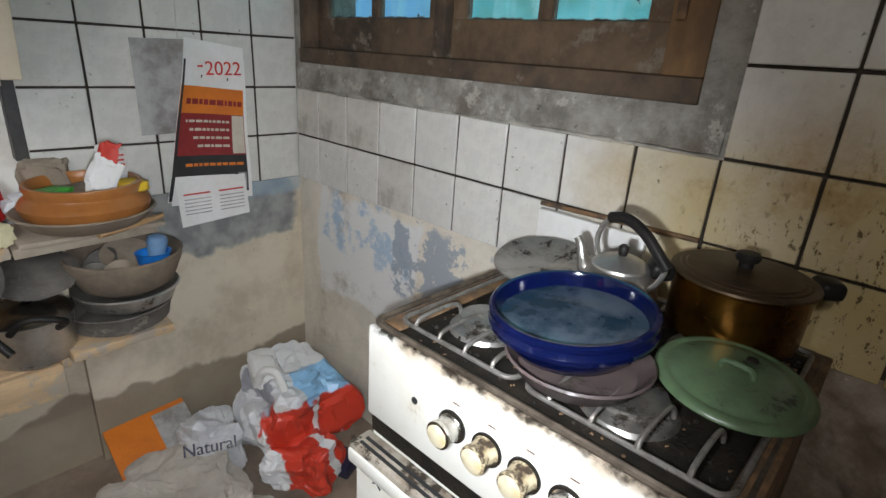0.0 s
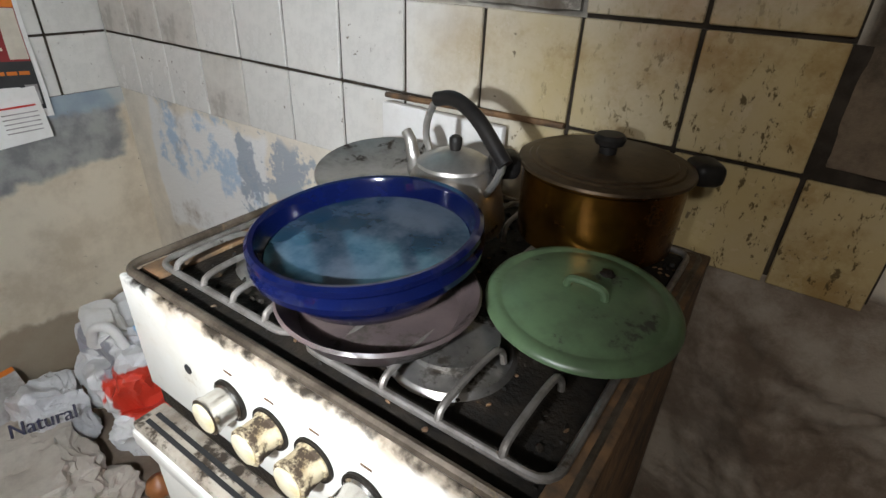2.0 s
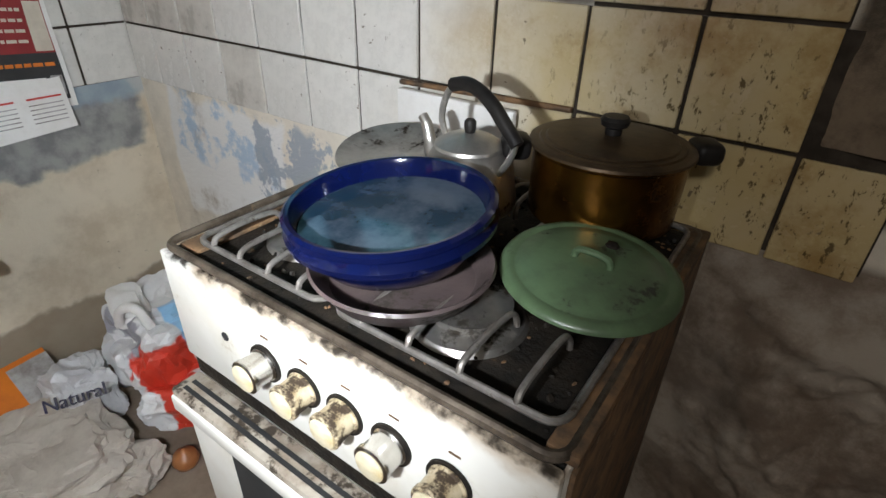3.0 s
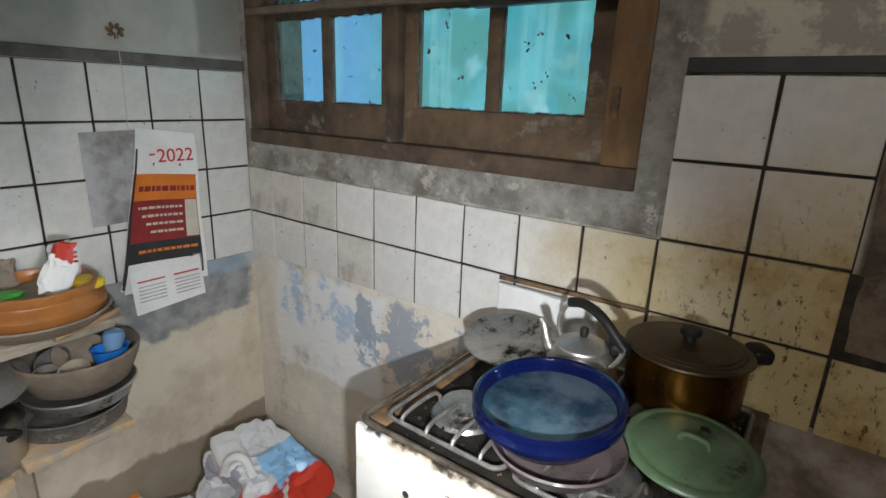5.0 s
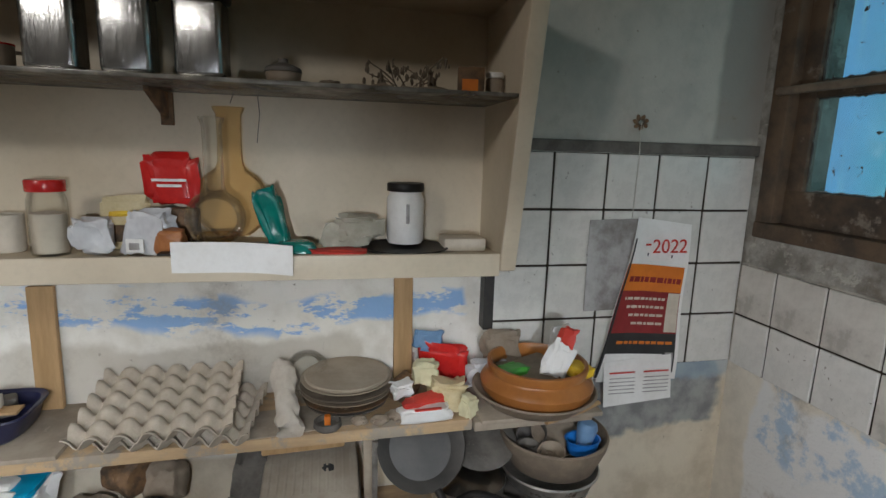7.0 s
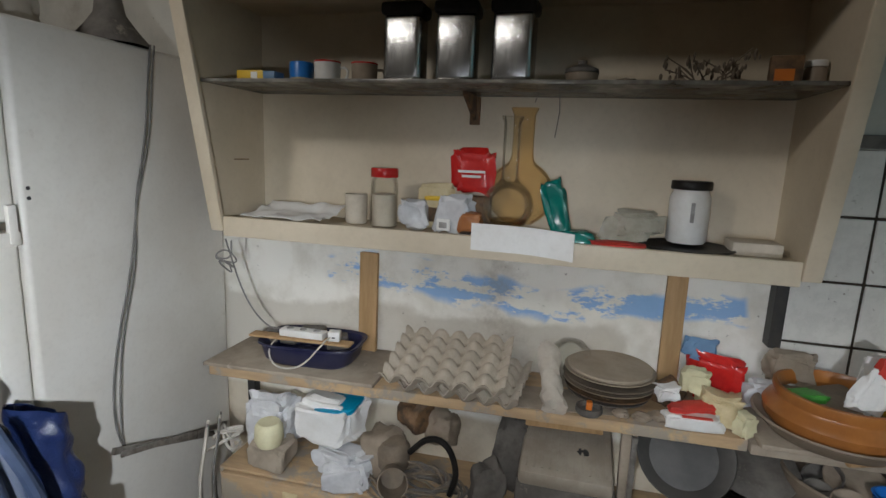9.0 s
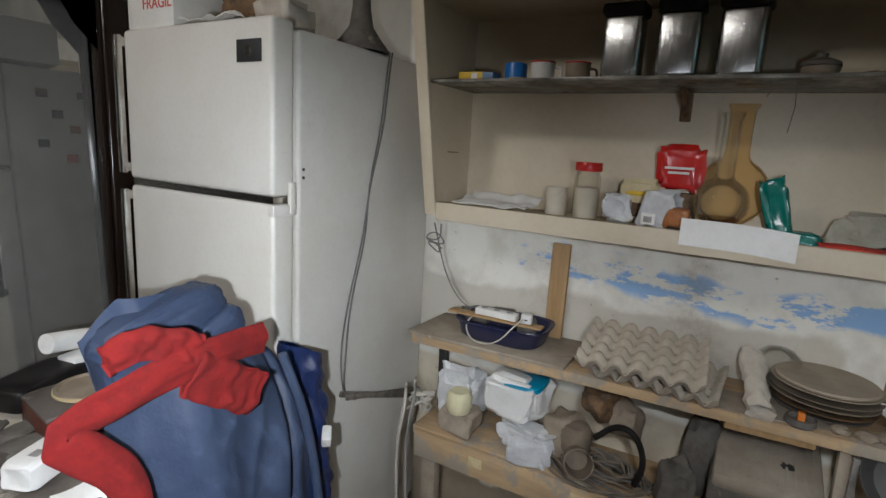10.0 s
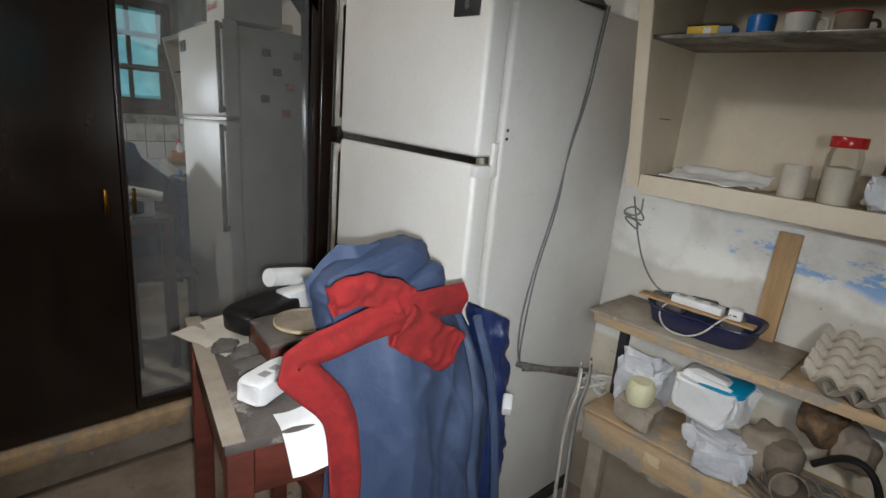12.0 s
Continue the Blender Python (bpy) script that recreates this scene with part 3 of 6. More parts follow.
floor = structure("floor", box(-0.3, -4.6, -0.1, 3.3, 0.3, 0.0, 0), M["floor"], "worn brown cement floor")
# ceiling out of view, kept dark to hold down bounced light
structure("ceiling", box(-0.3, -4.6, H, 3.3, 0.3, H + 0.1, 0), M["ceiling"], "unseen dark ceiling added to close the room and cut bounced light")
WX0, WX1, WZ0, WZ1 = 0.02, 1.27, 1.20, 2.14
north = structure("wall_north", holed_wall([(-0.3, 0, WX0, H), (WX1, 0, 3.3, H), (WX0, 0, WX1, WZ0), (WX0, WZ1, WX1, H)], 0.0, 0.22), M["wall_n"], "peeling plaster wall with patches of bare cement and blue paint")
west_bm = box(-0.3, -0.72, 0, -0.008, 0.0, H, 0)
box(-0.3, -4.6, 0, XB, -0.72, H, 0, west_bm)
west = structure("wall_west", west_bm, M["wall_w"], "stained cream wall with flaking blue paint")
# east and south walls are never in view; their dark colour lowers the bounce
structure("wall_east", box(3.1, -4.6, 0, 3.3, 0.0, H, 0), M["wall"], "unseen dark wall added to close the room and cut bounced light")
structure("wall_south", box(XB, -4.6, 0, 3.1, -4.4, H, 0), M["wall"], "unseen dark wall added to close the room and cut bounced light")
structure("backdrop", box(-3.0, 1.6, -0.5, 4.5, 1.62, 4.0, 0), M["garden"], "bright garden daylight outside the window")


def window():
    w = thing("window_1", (0, 0, 0), "weathered wooden casement window with dirty frosted panes", "window", kind="structure")
    fr = box(WX0, 0.0, WZ0, WX0 + 0.055, 0.09, WZ1, 0.004)
    box(WX0, 0.0, WZ1 - 0.05, WX1, 0.09, WZ1, 0.004, fr)
    box(WX0, -0.006, WZ0, WX1, 0.09, WZ0 + 0.045, 0.006, fr)
    part("window_frame", fr, M["oldwood"], w)
    part("window_jamb", box(1.195, -0.004, WZ0 + 0.045, WX1, 0.09, WZ1 - 0.05, 0.004), M["warmwood"], w, "bare yellow-brown wooden jamb")
    rows = [(1.335, 1.570), (1.612, 1.845), (1.885, 2.075)]
    for cols, mat in ((((0.124, 0.332), (0.366, 0.566)), "oldwood"), (((0.688, 0.892), (0.928, 1.137)), "midwood")):
        x0, x1 = cols[0][0] - 0.055, cols[1][1] + 0.058
        sash = part("sash", box(x0, 0.032, WZ0 + 0.040, x1, 0.062, rows[0][0], 0.004), M[mat], w)
        st = box(x0, 0.034, rows[0][0] - 0.002, cols[0][0], 0.062, WZ1 - 0.05, 0.004)
        box(cols[1][1], 0.034, rows[0][0] - 0.002, x1, 0.064, WZ1 - 0.05, 0.004, st)
        box(cols[0][1], 0.036, rows[0][0], cols[1][0], 0.060, WZ1 - 0.05, 0.004, st)
        for a, b in ((rows[0][1], rows[1][0]), (rows[1][1], rows[2][0]), (rows[2][1], WZ1 - 0.05)):
            box(x0 + 0.02, 0.037, a, x1 - 0.02, 0.058, b, 0.004, st)
        part("glazing_bars", st, M[mat], sash)
        for cx0, cx1 in cols:
            for rz0, rz1 in rows:
                part("pane", box(cx0 - 0.006, 0.044, rz0 - 0.006, cx1 + 0.006, 0.048, rz1 + 0.006, 0), M["pane"], sash).visible_shadow = False
    part("mullion", box(0.612, 0.004, WZ0 + 0.045, 0.650, 0.075, WZ1 - 0.05, 0.004), M["oldwood"], w)
    bar = tube([(0.045, -0.004, 1.592), (0.5, -0.006, 1.588), (0.9, -0.008, 1.578)], 0.011, 8)
    part("crossbar", bar, M["clayrim"], w, "dusty pale crossbar")
    part("latch_bar", box(0.875, -0.022, 1.552, 1.245, 0.010, 1.592, 0.006), M["black"], w, "dark wooden latch bar")
    part("latch_plate", box(1.205, -0.010, 1.335, 1.222, -0.003, 1.395, 0.002), M["rust"], w)


window()
tagged(solid("window_ledge", grid(lambda u, v: (0.015 + 1.31 * u, -0.012 + 0.012 * v - 0.006 * noise.noise(Vector((u * 30, v * 3, 0))), 1.125 + 0.072 * v + 0.004 * noise.noise(Vector((u * 40, 1, v * 4)))), 60, 6, 0.012), M["wall_n"], "", "")
       , "rough grey cement band under the window", "trim", "", "structure")


def rough_patch(name, x0, x1, z0, z1, deep, freq, label):
    """A lumpy sheet of hand-thrown plaster on the north wall."""
    def fn(u, v):
        x, z = x0 + (x1 - x0) * u, z0 + (z1 - z0) * v
        h = noise.fractal(Vector((x * freq, z * freq, 3.0)), 0.7, 2.1, 5) + 0.6 * abs(noise.noise(Vector((x * freq * 1.7, z * freq * 0.8, 9.0))))
        edge = min(1.0, 8 * min(u, 1 - v if z1 < 1 else 1.0))
        return (x, -0.003 - deep * edge * max(0.0, 0.55 + 0.6 * h), z)
    structure(name, grid(fn, 130, 130, 0.0), M["wall_n"], label, 50)


rough_patch("plaster_patch_low", 1.565, 2.45, 0.0, 0.835, 0.060, 5.5, "lumpy brown plaster beside the stove")
rough_patch("plaster_patch_high", 1.638, 2.45, 0.985, 2.2, 0.026, 6.0, "rough sooty plaster beside the tiles")


# ---- cabinet, shelves and fridge ----
def wall_cabinet():
    c = thing("wall_cabinet", (XB, -1.47, 1.15), "open cream-painted wall cabinet with one dusty glass shelf", "cabinet")
    y0, y1 = -0.70, 0.71                  # along the wall, from the fridge to the tiles
    fb, ft, h = 0.205, 0.325, 0.585      # depth below, depth above, height
    part("bottom", box(0.002, y0, 0.0, fb, y1, 0.030, 0.003), M["cream"], c)
    part("top", box(0.002, y0, h, ft, y1, h + 0.028, 0.003), M["cream"], c)
    part("back_panel", box(0.001, y0 + 0.02, 0.03, 0.010, y1 - 0.02, h, 0), M["cream"], c)
    for y in (y0, y1 - 0.024):
        bm = box(0.002, y, 0.03, 1, y + 0.024, h, 0.0)
        for v in bm.verts:
            if v.co.x > 0.5:
                v.co.x = fb if v.co.z < 0.3 else ft
        part("side_panel", bm, M["cream"], c)
    for y in (y0 - 0.003, y1 - 0.034):
        bm = box(0, y, 0.0, 0.014, y + 0.037, h + 0.03, 0.003)
        for v in bm.verts:
            v.co.x += fb + (ft - fb) * v.co.z / h
        part("front_stile", bm, M["cream"], c)
    part("bottom_lip", box(fb - 0.004, y0 + 0.034, -0.012, fb + 0.014, y1 - 0.034, 0.040, 0.003), M["cream"], c)
    part("top_lip", box(ft - 0.004, y0 + 0.034, h - 0.004, ft + 0.014, y1 - 0.034, h + 0.030, 0.003), M["cream"], c)
    part("glass_shelf", box(0.012, y0 + 0.026, 0.372, 0.272, y1 - 0.026, 0.380, 0.001), M["shelfglass"], c, "dusty greenish glass shelf")
    bk = box(0.012, -0.060, 0.300, 0.026, -0.034, 0.371, 0.002)
    arm = box(0.0262, -0.052, 0.312, 0.150, -0.042, 0.371, 0)
    for v in arm.verts:
        if v.co.x > 0.1 and v.co.z < 0.35:
            v.co.z = 0.362
    merge(bk, arm)
    for y, drop in ((0.130, 0.035), (0.175, 0.105)):
        part("thread", tube([(0.262, y, 0.371), (0.260, y + 0.004, 0.371 - drop * 0.5), (0.262, y - 0.002, 0.371 - drop)], 0.0009, 5), M["dustpan"], c, "dusty hanging thread")
    part("groove", box(0.085, y0 + 0.0242, 0.185, 0.150, y0 + 0.0250, 0.188, 0), M["rust"], c)
    part("shelf_bracket", bk, M["rust"], c, "rusty shelf bracket")
    return c


wall_cabinet()


SLOPE = 0.0208                       # both boards rise towards the window


def sloped(ob):
    """Tilt a board about its end beside the fridge."""
    piv = Vector((0, -2.19, 0))
    ob.matrix_basis = ob.matrix_basis @ Matrix.Translation(piv) @ Matrix.Rotation(math.atan(SLOPE), 4, "X") @ Matrix.Translation(-piv)


def follow_slope(before, slide=0.0):
    """Lift what was set down since then on to the sloping boards."""
    bpy.context.view_layer.update()
    for ob in set(scene.objects) - before:
        if ob.parent is None:
            ys = [(o.matrix_world @ Vector(c)).y for o in (ob, *ob.children_recursive) if o.data for c in o.bound_box]
            ob.matrix_basis = Matrix.Translation((0, slide, SLOPE * (sum(ys) / len(ys) + 2.19))) @ ob.matrix_basis


def shelf_board():
    b = thing("shelf_board", (0, 0, 0.745), "long raw wooden shelf board with a dusty top", "shelf")
    part("plank", box(XB + 0.002, -2.19, 0, 0.19, -0.845, 0.028, 0.003), M["board"], b)
    part("dusty_covering", box(XB + 0.004, -2.20, 0.030, 0.20, -1.70, 0.040, 0.002), M["dustboard"], b, "dusty hardboard sheet")
    part("end_plank", box(XB + 0.042, -0.842, 0.0, 0.20, -0.545, 0.024, 0.003), M["dustboard"], b)
    lo = thing("lower_shelf", (0, 0, 0.44), "rough wooden lower shelf plank on the wall", "shelf")
    part("plank", box(XB + 0.002, -2.17, 0, 0.19, -0.78, 0.03, 0.004), M["board"], lo)
    part("end_plank", box(0.0, -0.78, 0.028, 0.23, -0.545, 0.052, 0.004), M["board"], lo)
    part("front_batten", box(0.192, -2.15, -0.06, 0.212, -0.80, 0.026, 0.004), M["board"], lo)
    part("support_post", box(0.12, -1.10, -0.464, 0.16, -1.05, 0.0, 0.004), M["dustboard"], lo)
    part("support_post", box(0.12, -2.15, -0.44, 0.16, -2.10, 0.0, 0.004), M["dustboard"], lo)
    part("prop", box(0.135, -1.09, 0.032, 0.165, -1.065, 0.303, 0.003), M["dustboard"], lo)
    part("prop", box(0.02, -2.165, 0.032, 0.05, -2.14, 0.303, 0.003), M["black"], lo)
    sloped(b)
    sloped(lo)


shelf_board()


def fridge():
    f = thing("refrigerator", (0.30, -2.58, 0.0), "tall old white two-door refrigerator with chrome handles", "refrigerator")
    part("body", box(-0.33, -0.305, 0.05, 0.272, 0.287, 1.60, 0.012, seg=3), M["fridge_side"], f)
    up = part("freezer_door", box(0.276, -0.31, 1.21, 0.345, 0.280, 1.615, 0.012, seg=3), M["fridge"], f)
    lo = part("fridge_door", box(0.276, -0.31, 0.08, 0.345, 0.280, 1.192, 0.012, seg=3), M["fridge"], f)
    part("gap_trim", box(0.28, -0.30, 1.193, 0.338, 0.274, 1.209, 0), M["chrome"], f, "chrome strip between the doors")
    for z0, z1, door in ((1.225, 1.60, up), (0.70, 1.18, lo)):
        h = box(0.352, -0.318, z0, 0.372, -0.300, z1, 0.005)
        box(0.342, -0.316, z0 + 0.005, 0.356, -0.302, z0 + 0.03, 0.002, h)
        box(0.342, -0.316, z1 - 0.03, 0.356, -0.302, z1 - 0.005, 0.002, h)
        part("handle", h, M["chrome"], door, "tarnished chrome handle")
    part("badge", box(0.345, 0.165, 1.515, 0.349, 0.247, 1.565, 0.001), M["ink"], up, "black badge with a silver shape")
    part("badge_mark", lathe([(0, 0), (0.013, 0), (0.012, 0.001), (0, 0.001)], 20, squash=0.6), M["chrome"], up).matrix_basis = pose(0.3492, 0.206, 1.54, 0, 90, 0)
    hinge = box(0.28, 0.272, 1.165, 0.352, 0.292, 1.192, 0.002)
    box(0.285, 0.283, 1.17, 0.302, 0.294, 1.245, 0.002, hinge)
    part("hinge", hinge, M["fridge"], f)
    # black discs paint the dark inside of two hinge holes
    for z in (1.255, 1.275):
        part("hole_cap", lathe([(0, 0), (0.004, 0), (0.004, 0.002), (0, 0.002)], 10), M["ink"], f).matrix_basis = pose(0.255, 0.287, z, -90, 0, 0)
    part("foot_grille", box(-0.30, -0.29, 0.0, 0.27, 0.29, 0.05, 0.004), M["ink"], f)
    return f


fridge()


# ---- wardrobe with mirror door ----
def wardrobe():
    w = thing("wardrobe", (0.40, YM, 0.0), "dark varnished wardrobe with a tall dusty mirror door", "wardrobe")
    part("carcass", box(0.0, -0.55, 0.10, 1.75, -0.10, 2.1, 0.004), M["darkwood"], w)
    part("plinth", box(0.0, -0.56, 0.0, 1.75, -0.03, 0.12, 0.004), M["darkwood"], w)
    part("base_rail", box(0.02, -0.04, 0.125, 1.74, 0.05, 0.185, 0.008), M["board"], w, "scuffed brown base rail")
    part("base_drawer_front", box(0.02, -0.035, 0.02, 1.74, 0.02, 0.12, 0.006), M["dustboard"], w)
    part("corner_post", box(0.0, -0.105, 0.15, 0.085, 0.010, 2.1, 0.012, seg=3), M["darkwood"], w)
    md = part("mirror_door", box(0.087, -0.044, 0.19, 0.100, 0.004, 2.08, 0.003), M["darkwood"], w)
    fr = box(0.742, -0.044, 0.19, 0.760, 0.004, 2.08, 0.003)
    box(0.10, -0.044, 0.19, 0.742, 0.004, 0.225, 0.003, fr)
    part("frame", fr, M["darkwood"], md)
    arch = bmesh.new()
    n = 18
    lowv, topv = [], []
    for i in range(n + 1):
        x = 0.10 + 0.642 * i / n
        e = abs(2 * i / n - 1)
        z = 1.80 - 0.17 * max(0.0, (e - 0.45) / 0.55) ** 1.2 - (0.03 if e > 0.72 else 0.0)
        lowv.append(arch.verts.new((x, 0.002, z))), topv.append(arch.verts.new((x, 0.002, 2.08)))
    for i in range(n):
        arch.faces.new((lowv[i], lowv[i + 1], topv[i + 1], topv[i]))
    bmesh.ops.solidify(arch, geom=arch.faces[:], thickness=0.03)
    part("arched_panel", arch, M["darkwood"], md)
    part("mirror", box(0.10, -0.008, 0.0, 0.742, 0.0, 1.725, 0), M["mirror"], md, "dusty old mirror glass").matrix_basis = pose(0, -0.022, 0.225, 1.7, 0, 0)
    wd = part("wooden_door", box(0.762, -0.104, 0.19, 1.742, 0.010, 2.08, 0.006), M["darkwood"], w)
    part("keyhole_plate", box(0.80, 0.010, 0.90, 0.812, 0.016, 0.98, 0.002), M["brass"], wd)
    part("keyhole_plate", box(0.722, 0.004, 0.90, 0.734, 0.010, 0.98, 0.002), M["brass"], md)


wardrobe()


# ---- stove ----
SX, SY, ST = 1.30, -0.295, 0.868     # middle of the stove and height of its top


def rrect(x0, y0, x1, y1, z, r=0.018):
    """The outline of a rectangle with rounded corners."""
    pts = []
    for cx, cy, a0 in ((x1 - r, y0 + r, -90), (x1 - r, y1 - r, 0), (x0 + r, y1 - r, 90), (x0 + r, y0 + r, 180)):
        pts += [(cx + r * math.cos(radians(a0 + 22.5 * k)), cy + r * math.sin(radians(a0 + 22.5 * k)), z) for k in range(5)]
    return pts


def stove():
    s = thing("gas_stove", (SX, SY, 0.0), "grease-stained white enamel gas stove with five worn knobs", "stove")
    w, d = 0.262, 0.222
    part("body", box(-w, -d, 0.05, w, d, ST - 0.014, 0.004), M["enamel"], s)
    fp = bmesh.new()
    box(-w, -d - 0.012, 0.700, w, -d - 0.001, ST - 0.006, 0.004, fp)
    panel = part("control_panel", fp, M["enamel"], s)
    rim = tube(rrect(-w + 0.004, -d - 0.004, w - 0.004, d - 0.01, ST), 0.0052, 8, closed=True)
    part("rim_rail", rim, M["rim"], s, "greasy metal rim rail")
    part("cooktop", box(-w + 0.004, -d + 0.002, ST - 0.014, w - 0.004, d - 0.004, ST - 0.009, 0.001), M["char"], s, "cooktop black with burnt grease")
    rnd = random.Random(21)
    crumbs = bmesh.new()
    for i in range(170):
        merge(crumbs, lump((rnd.uniform(0.002, 0.008), rnd.uniform(0.002, 0.006), rnd.uniform(0.001, 0.004)), i, 0.4, sub=1), pose(rnd.uniform(-w + 0.02, w - 0.02), rnd.uniform(-d + 0.015, d - 0.02), ST - 0.0075, 0, 0, rnd.uniform(0, 180)))
    tagged(part("crumbs", crumbs, M["rust"], s, "burnt food crumbs"), "burnt food crumbs on the cooktop", kind="stuff")
    part("side_rail", box(w - 0.022, -d + 0.004, ST - 0.0085, w + 0.006, d - 0.006, ST + 0.004, 0.003), M["rust"], s, "rusty brown side rail")
    part("side_sheet", box(w + 0.0005, -d + 0.006, 0.06, w + 0.005, d - 0.006, ST - 0.016, 0.001), M["rust"], s, "rust-brown stove side")
    part("side_tray", box(-w + 0.010, -d + 0.01, ST - 0.009, -w + 0.045, d - 0.015, ST - 0.003, 0.002), M["rust"], s)
    # flat black disc painted for the dark inside of a hole
    part("hole", lathe([(0, 0), (0.006, 0), (0.006, 0.001), (0, 0.001)], 14), M["ink"], panel).matrix_basis = pose(1.147 - SX, -d - 0.0125, 0.783, 90, 0, 0)
    for i, x in enumerate((1.222, 1.283, 1.342, 1.402, 1.468)):
        k = part("knob", lathe([(0.0, 0.0), (0.0205, 0.0), (0.0205, 0.004), (0.0185, 0.006), (0.0185, 0.022), (0.020, 0.024), (0.020, 0.029), (0.0185, 0.030), (0, 0.030)], 32), M["chrome"] if i in (0, 3) else KNOB, s, "worn metal-rimmed knob" if i in (0, 3) else "grease-caked brown knob")
        part("face", lathe([(0, 0.0302), (0.0165, 0.0302), (0.0165, 0.0315), (0.0150, 0.0325), (0, 0.0325)], 28), M["face"], k, "stained ivory knob face")
        k.matrix_basis = pose(x - SX, -d - 0.013, 0.784, 90, 0, 0)
        part("knob_ring", lathe([(0.0185, 0), (0.024, 0), (0.024, 0.003), (0.0185, 0.003)], 28), M["char"], panel).matrix_basis = pose(x - SX, -d - 0.0125, 0.784, 90, 0, 0)
        part("mark", box(-0.006, -0.0008, -0.001, 0.006, 0, 0.001, 0), M["rust"], panel).matrix_basis = pose(x - SX + 0.004, -d - 0.0125, 0.822, 0, 0, 0)
    # gap and oven door
    # dark strip paints the shade inside the gap above the door
    part("vent_gap", box(-w + 0.006, -d - 0.006, 0.666, w - 0.006, -d - 0.001, 0.699, 0), M["char"], s)
    door = part("oven_door", box(-w, -d - 0.036, 0.14, w, -d - 0.004, 0.655, 0.006), M["enamel"], s)
    part("door_top_rail", box(-w - 0.004, -d - 0.046, 0.640, w + 0.004, -d - 0.002, 0.658, 0.004), M["grimy"], door, "grimy chipped door top rail")
    # two black strips on the rail paint the shade of open slots
    for y in (0.019, 0.032):
        part("slot", box(-w + 0.01, -d - y - 0.004, 0.6578, w - 0.02, -d - y + 0.002, 0.6590, 0), M["ink"], door)
    part("door_trim", box(-w - 0.002, -d - 0.0505, 0.622, w + 0.002, -d - 0.0365, 0.648, 0.003), M["enamel"], door, "chipped white door lip")
    part("oven_window", box(-0.16, -d - 0.039, 0.28, 0.19, -d - 0.0365, 0.595, 0.002), M["ink"], door, "dark oven window")
    part("door_mark", tube([(-0.215, -d - 0.037, 0.60), (-0.205, -d - 0.037, 0.606), (-0.196, -d - 0.037, 0.598)], 0.0015, 6), M["ink"], door)
    part("base", box(-w + 0.01, -d + 0.01, 0.0, w - 0.01, d - 0.01, 0.05, 0.003), M["ink"], s)
    part("back_guard", box(-w - 0.03, d + 0.028, ST - 0.02, -0.055, d + 0.044, ST + 0.092, 0.004), M["plastic"], s, "chipped white back guard")
    # burners
    for bx, by, br in ((-0.14, -0.10, 0.045), (0.105, -0.115, 0.050), (-0.13, 0.11, 0.040), (0.13, 0.10, 0.048)):
        b = part("burner", lathe([(0, 0), (br + 0.012, 0), (br + 0.008, 0.006), (br * 0.8, 0.010), (br * 0.8, 0.016), (br * 0.9, 0.018), (br * 0.9, 0.022), (0, 0.024)], 32), M["greasealu"], s)
        b.matrix_basis = pose(bx, by, ST - 0.009)
    # grates: bent wire fingers from each long side
    for gx0, gx1 in ((-0.222, -0.012), (0.004, 0.246)):
        zt = ST + 0.022
        fr = tube(rrect(gx0, -0.205, gx1, 0.19, zt - 0.012), 0.0037, 8, closed=True)
        g = part("grate", fr, M["iron"], s, "greasy wire pan grate")
        for i in range(4):
            x = gx0 + (gx1 - gx0) * (i + 0.7) / 4.4
            for y0, y1 in ((-0.205, -0.110), (0.19, 0.09)):
                sg = 1 if y1 > y0 else -1
                wire = tube([(x, y0, zt - 0.012), (x, y0 + sg * 0.006, zt + 0.002), (x, y1 - sg * 0.012, zt + 0.002), (x + 0.003, y1, zt - 0.006), (x + 0.004, y1 + sg * 0.002, zt - 0.020)], 0.0034, 8, smooth_by=2)
                part("grate_finger", wire, M["iron"], g)
    part("supply_rod", tube([(-0.30, d + 0.050, 0.966), (0.03, d + 0.052, 0.974)], 0.005, 8), M["rust"], s)


stove()


def blue_bowl():
    b = thing("enamel_bowl", (1.318, -0.405, 0.905), "cobalt blue enamel bowl full of cloudy dishwater", "bowl", turn=0)
    b.matrix_basis = pose(1.316, -0.416, 0.912, 4, -3, 0) @ Matrix.Diagonal((0.86, 0.86, 0.98, 1))
    part("bowl", lathe([(0, 0), (0.080, 0.0), (0.092, 0.004), (0.106, 0.022), (0.110, 0.030), (0.119, 0.032), (0.124, 0.036), (0.125, 0.042), (0.122, 0.047), (0.121, 0.050), (0.124, 0.053), (0.124, 0.058), (0.120, 0.061), (0.115, 0.060), (0.1125, 0.055), (0.110, 0.040), (0.100, 0.018), (0.085, 0.006), (0, 0.004)], 64), M["blue"], b)
    part("water", lathe([(0, 0.0400), (0.1090, 0.0400), (0.1090, 0.038), (0, 0.037)], 48), M["water"], b, "cloudy grey-blue dishwater")


blue_bowl()
solid("stained_basin", lathe([(0, 0), (0.062, 0.0), (0.070, 0.003), (0.081, 0.022), (0.084, 0.025), (0.082, 0.028), (0.076, 0.022), (0.066, 0.006), (0, 0.004)], 48), M["pink"], "shallow stained pinkish basin under the blue bowl", "basin", (1.338, -0.432, 0.889)).scale = (1.12, 1.12, 1.0)


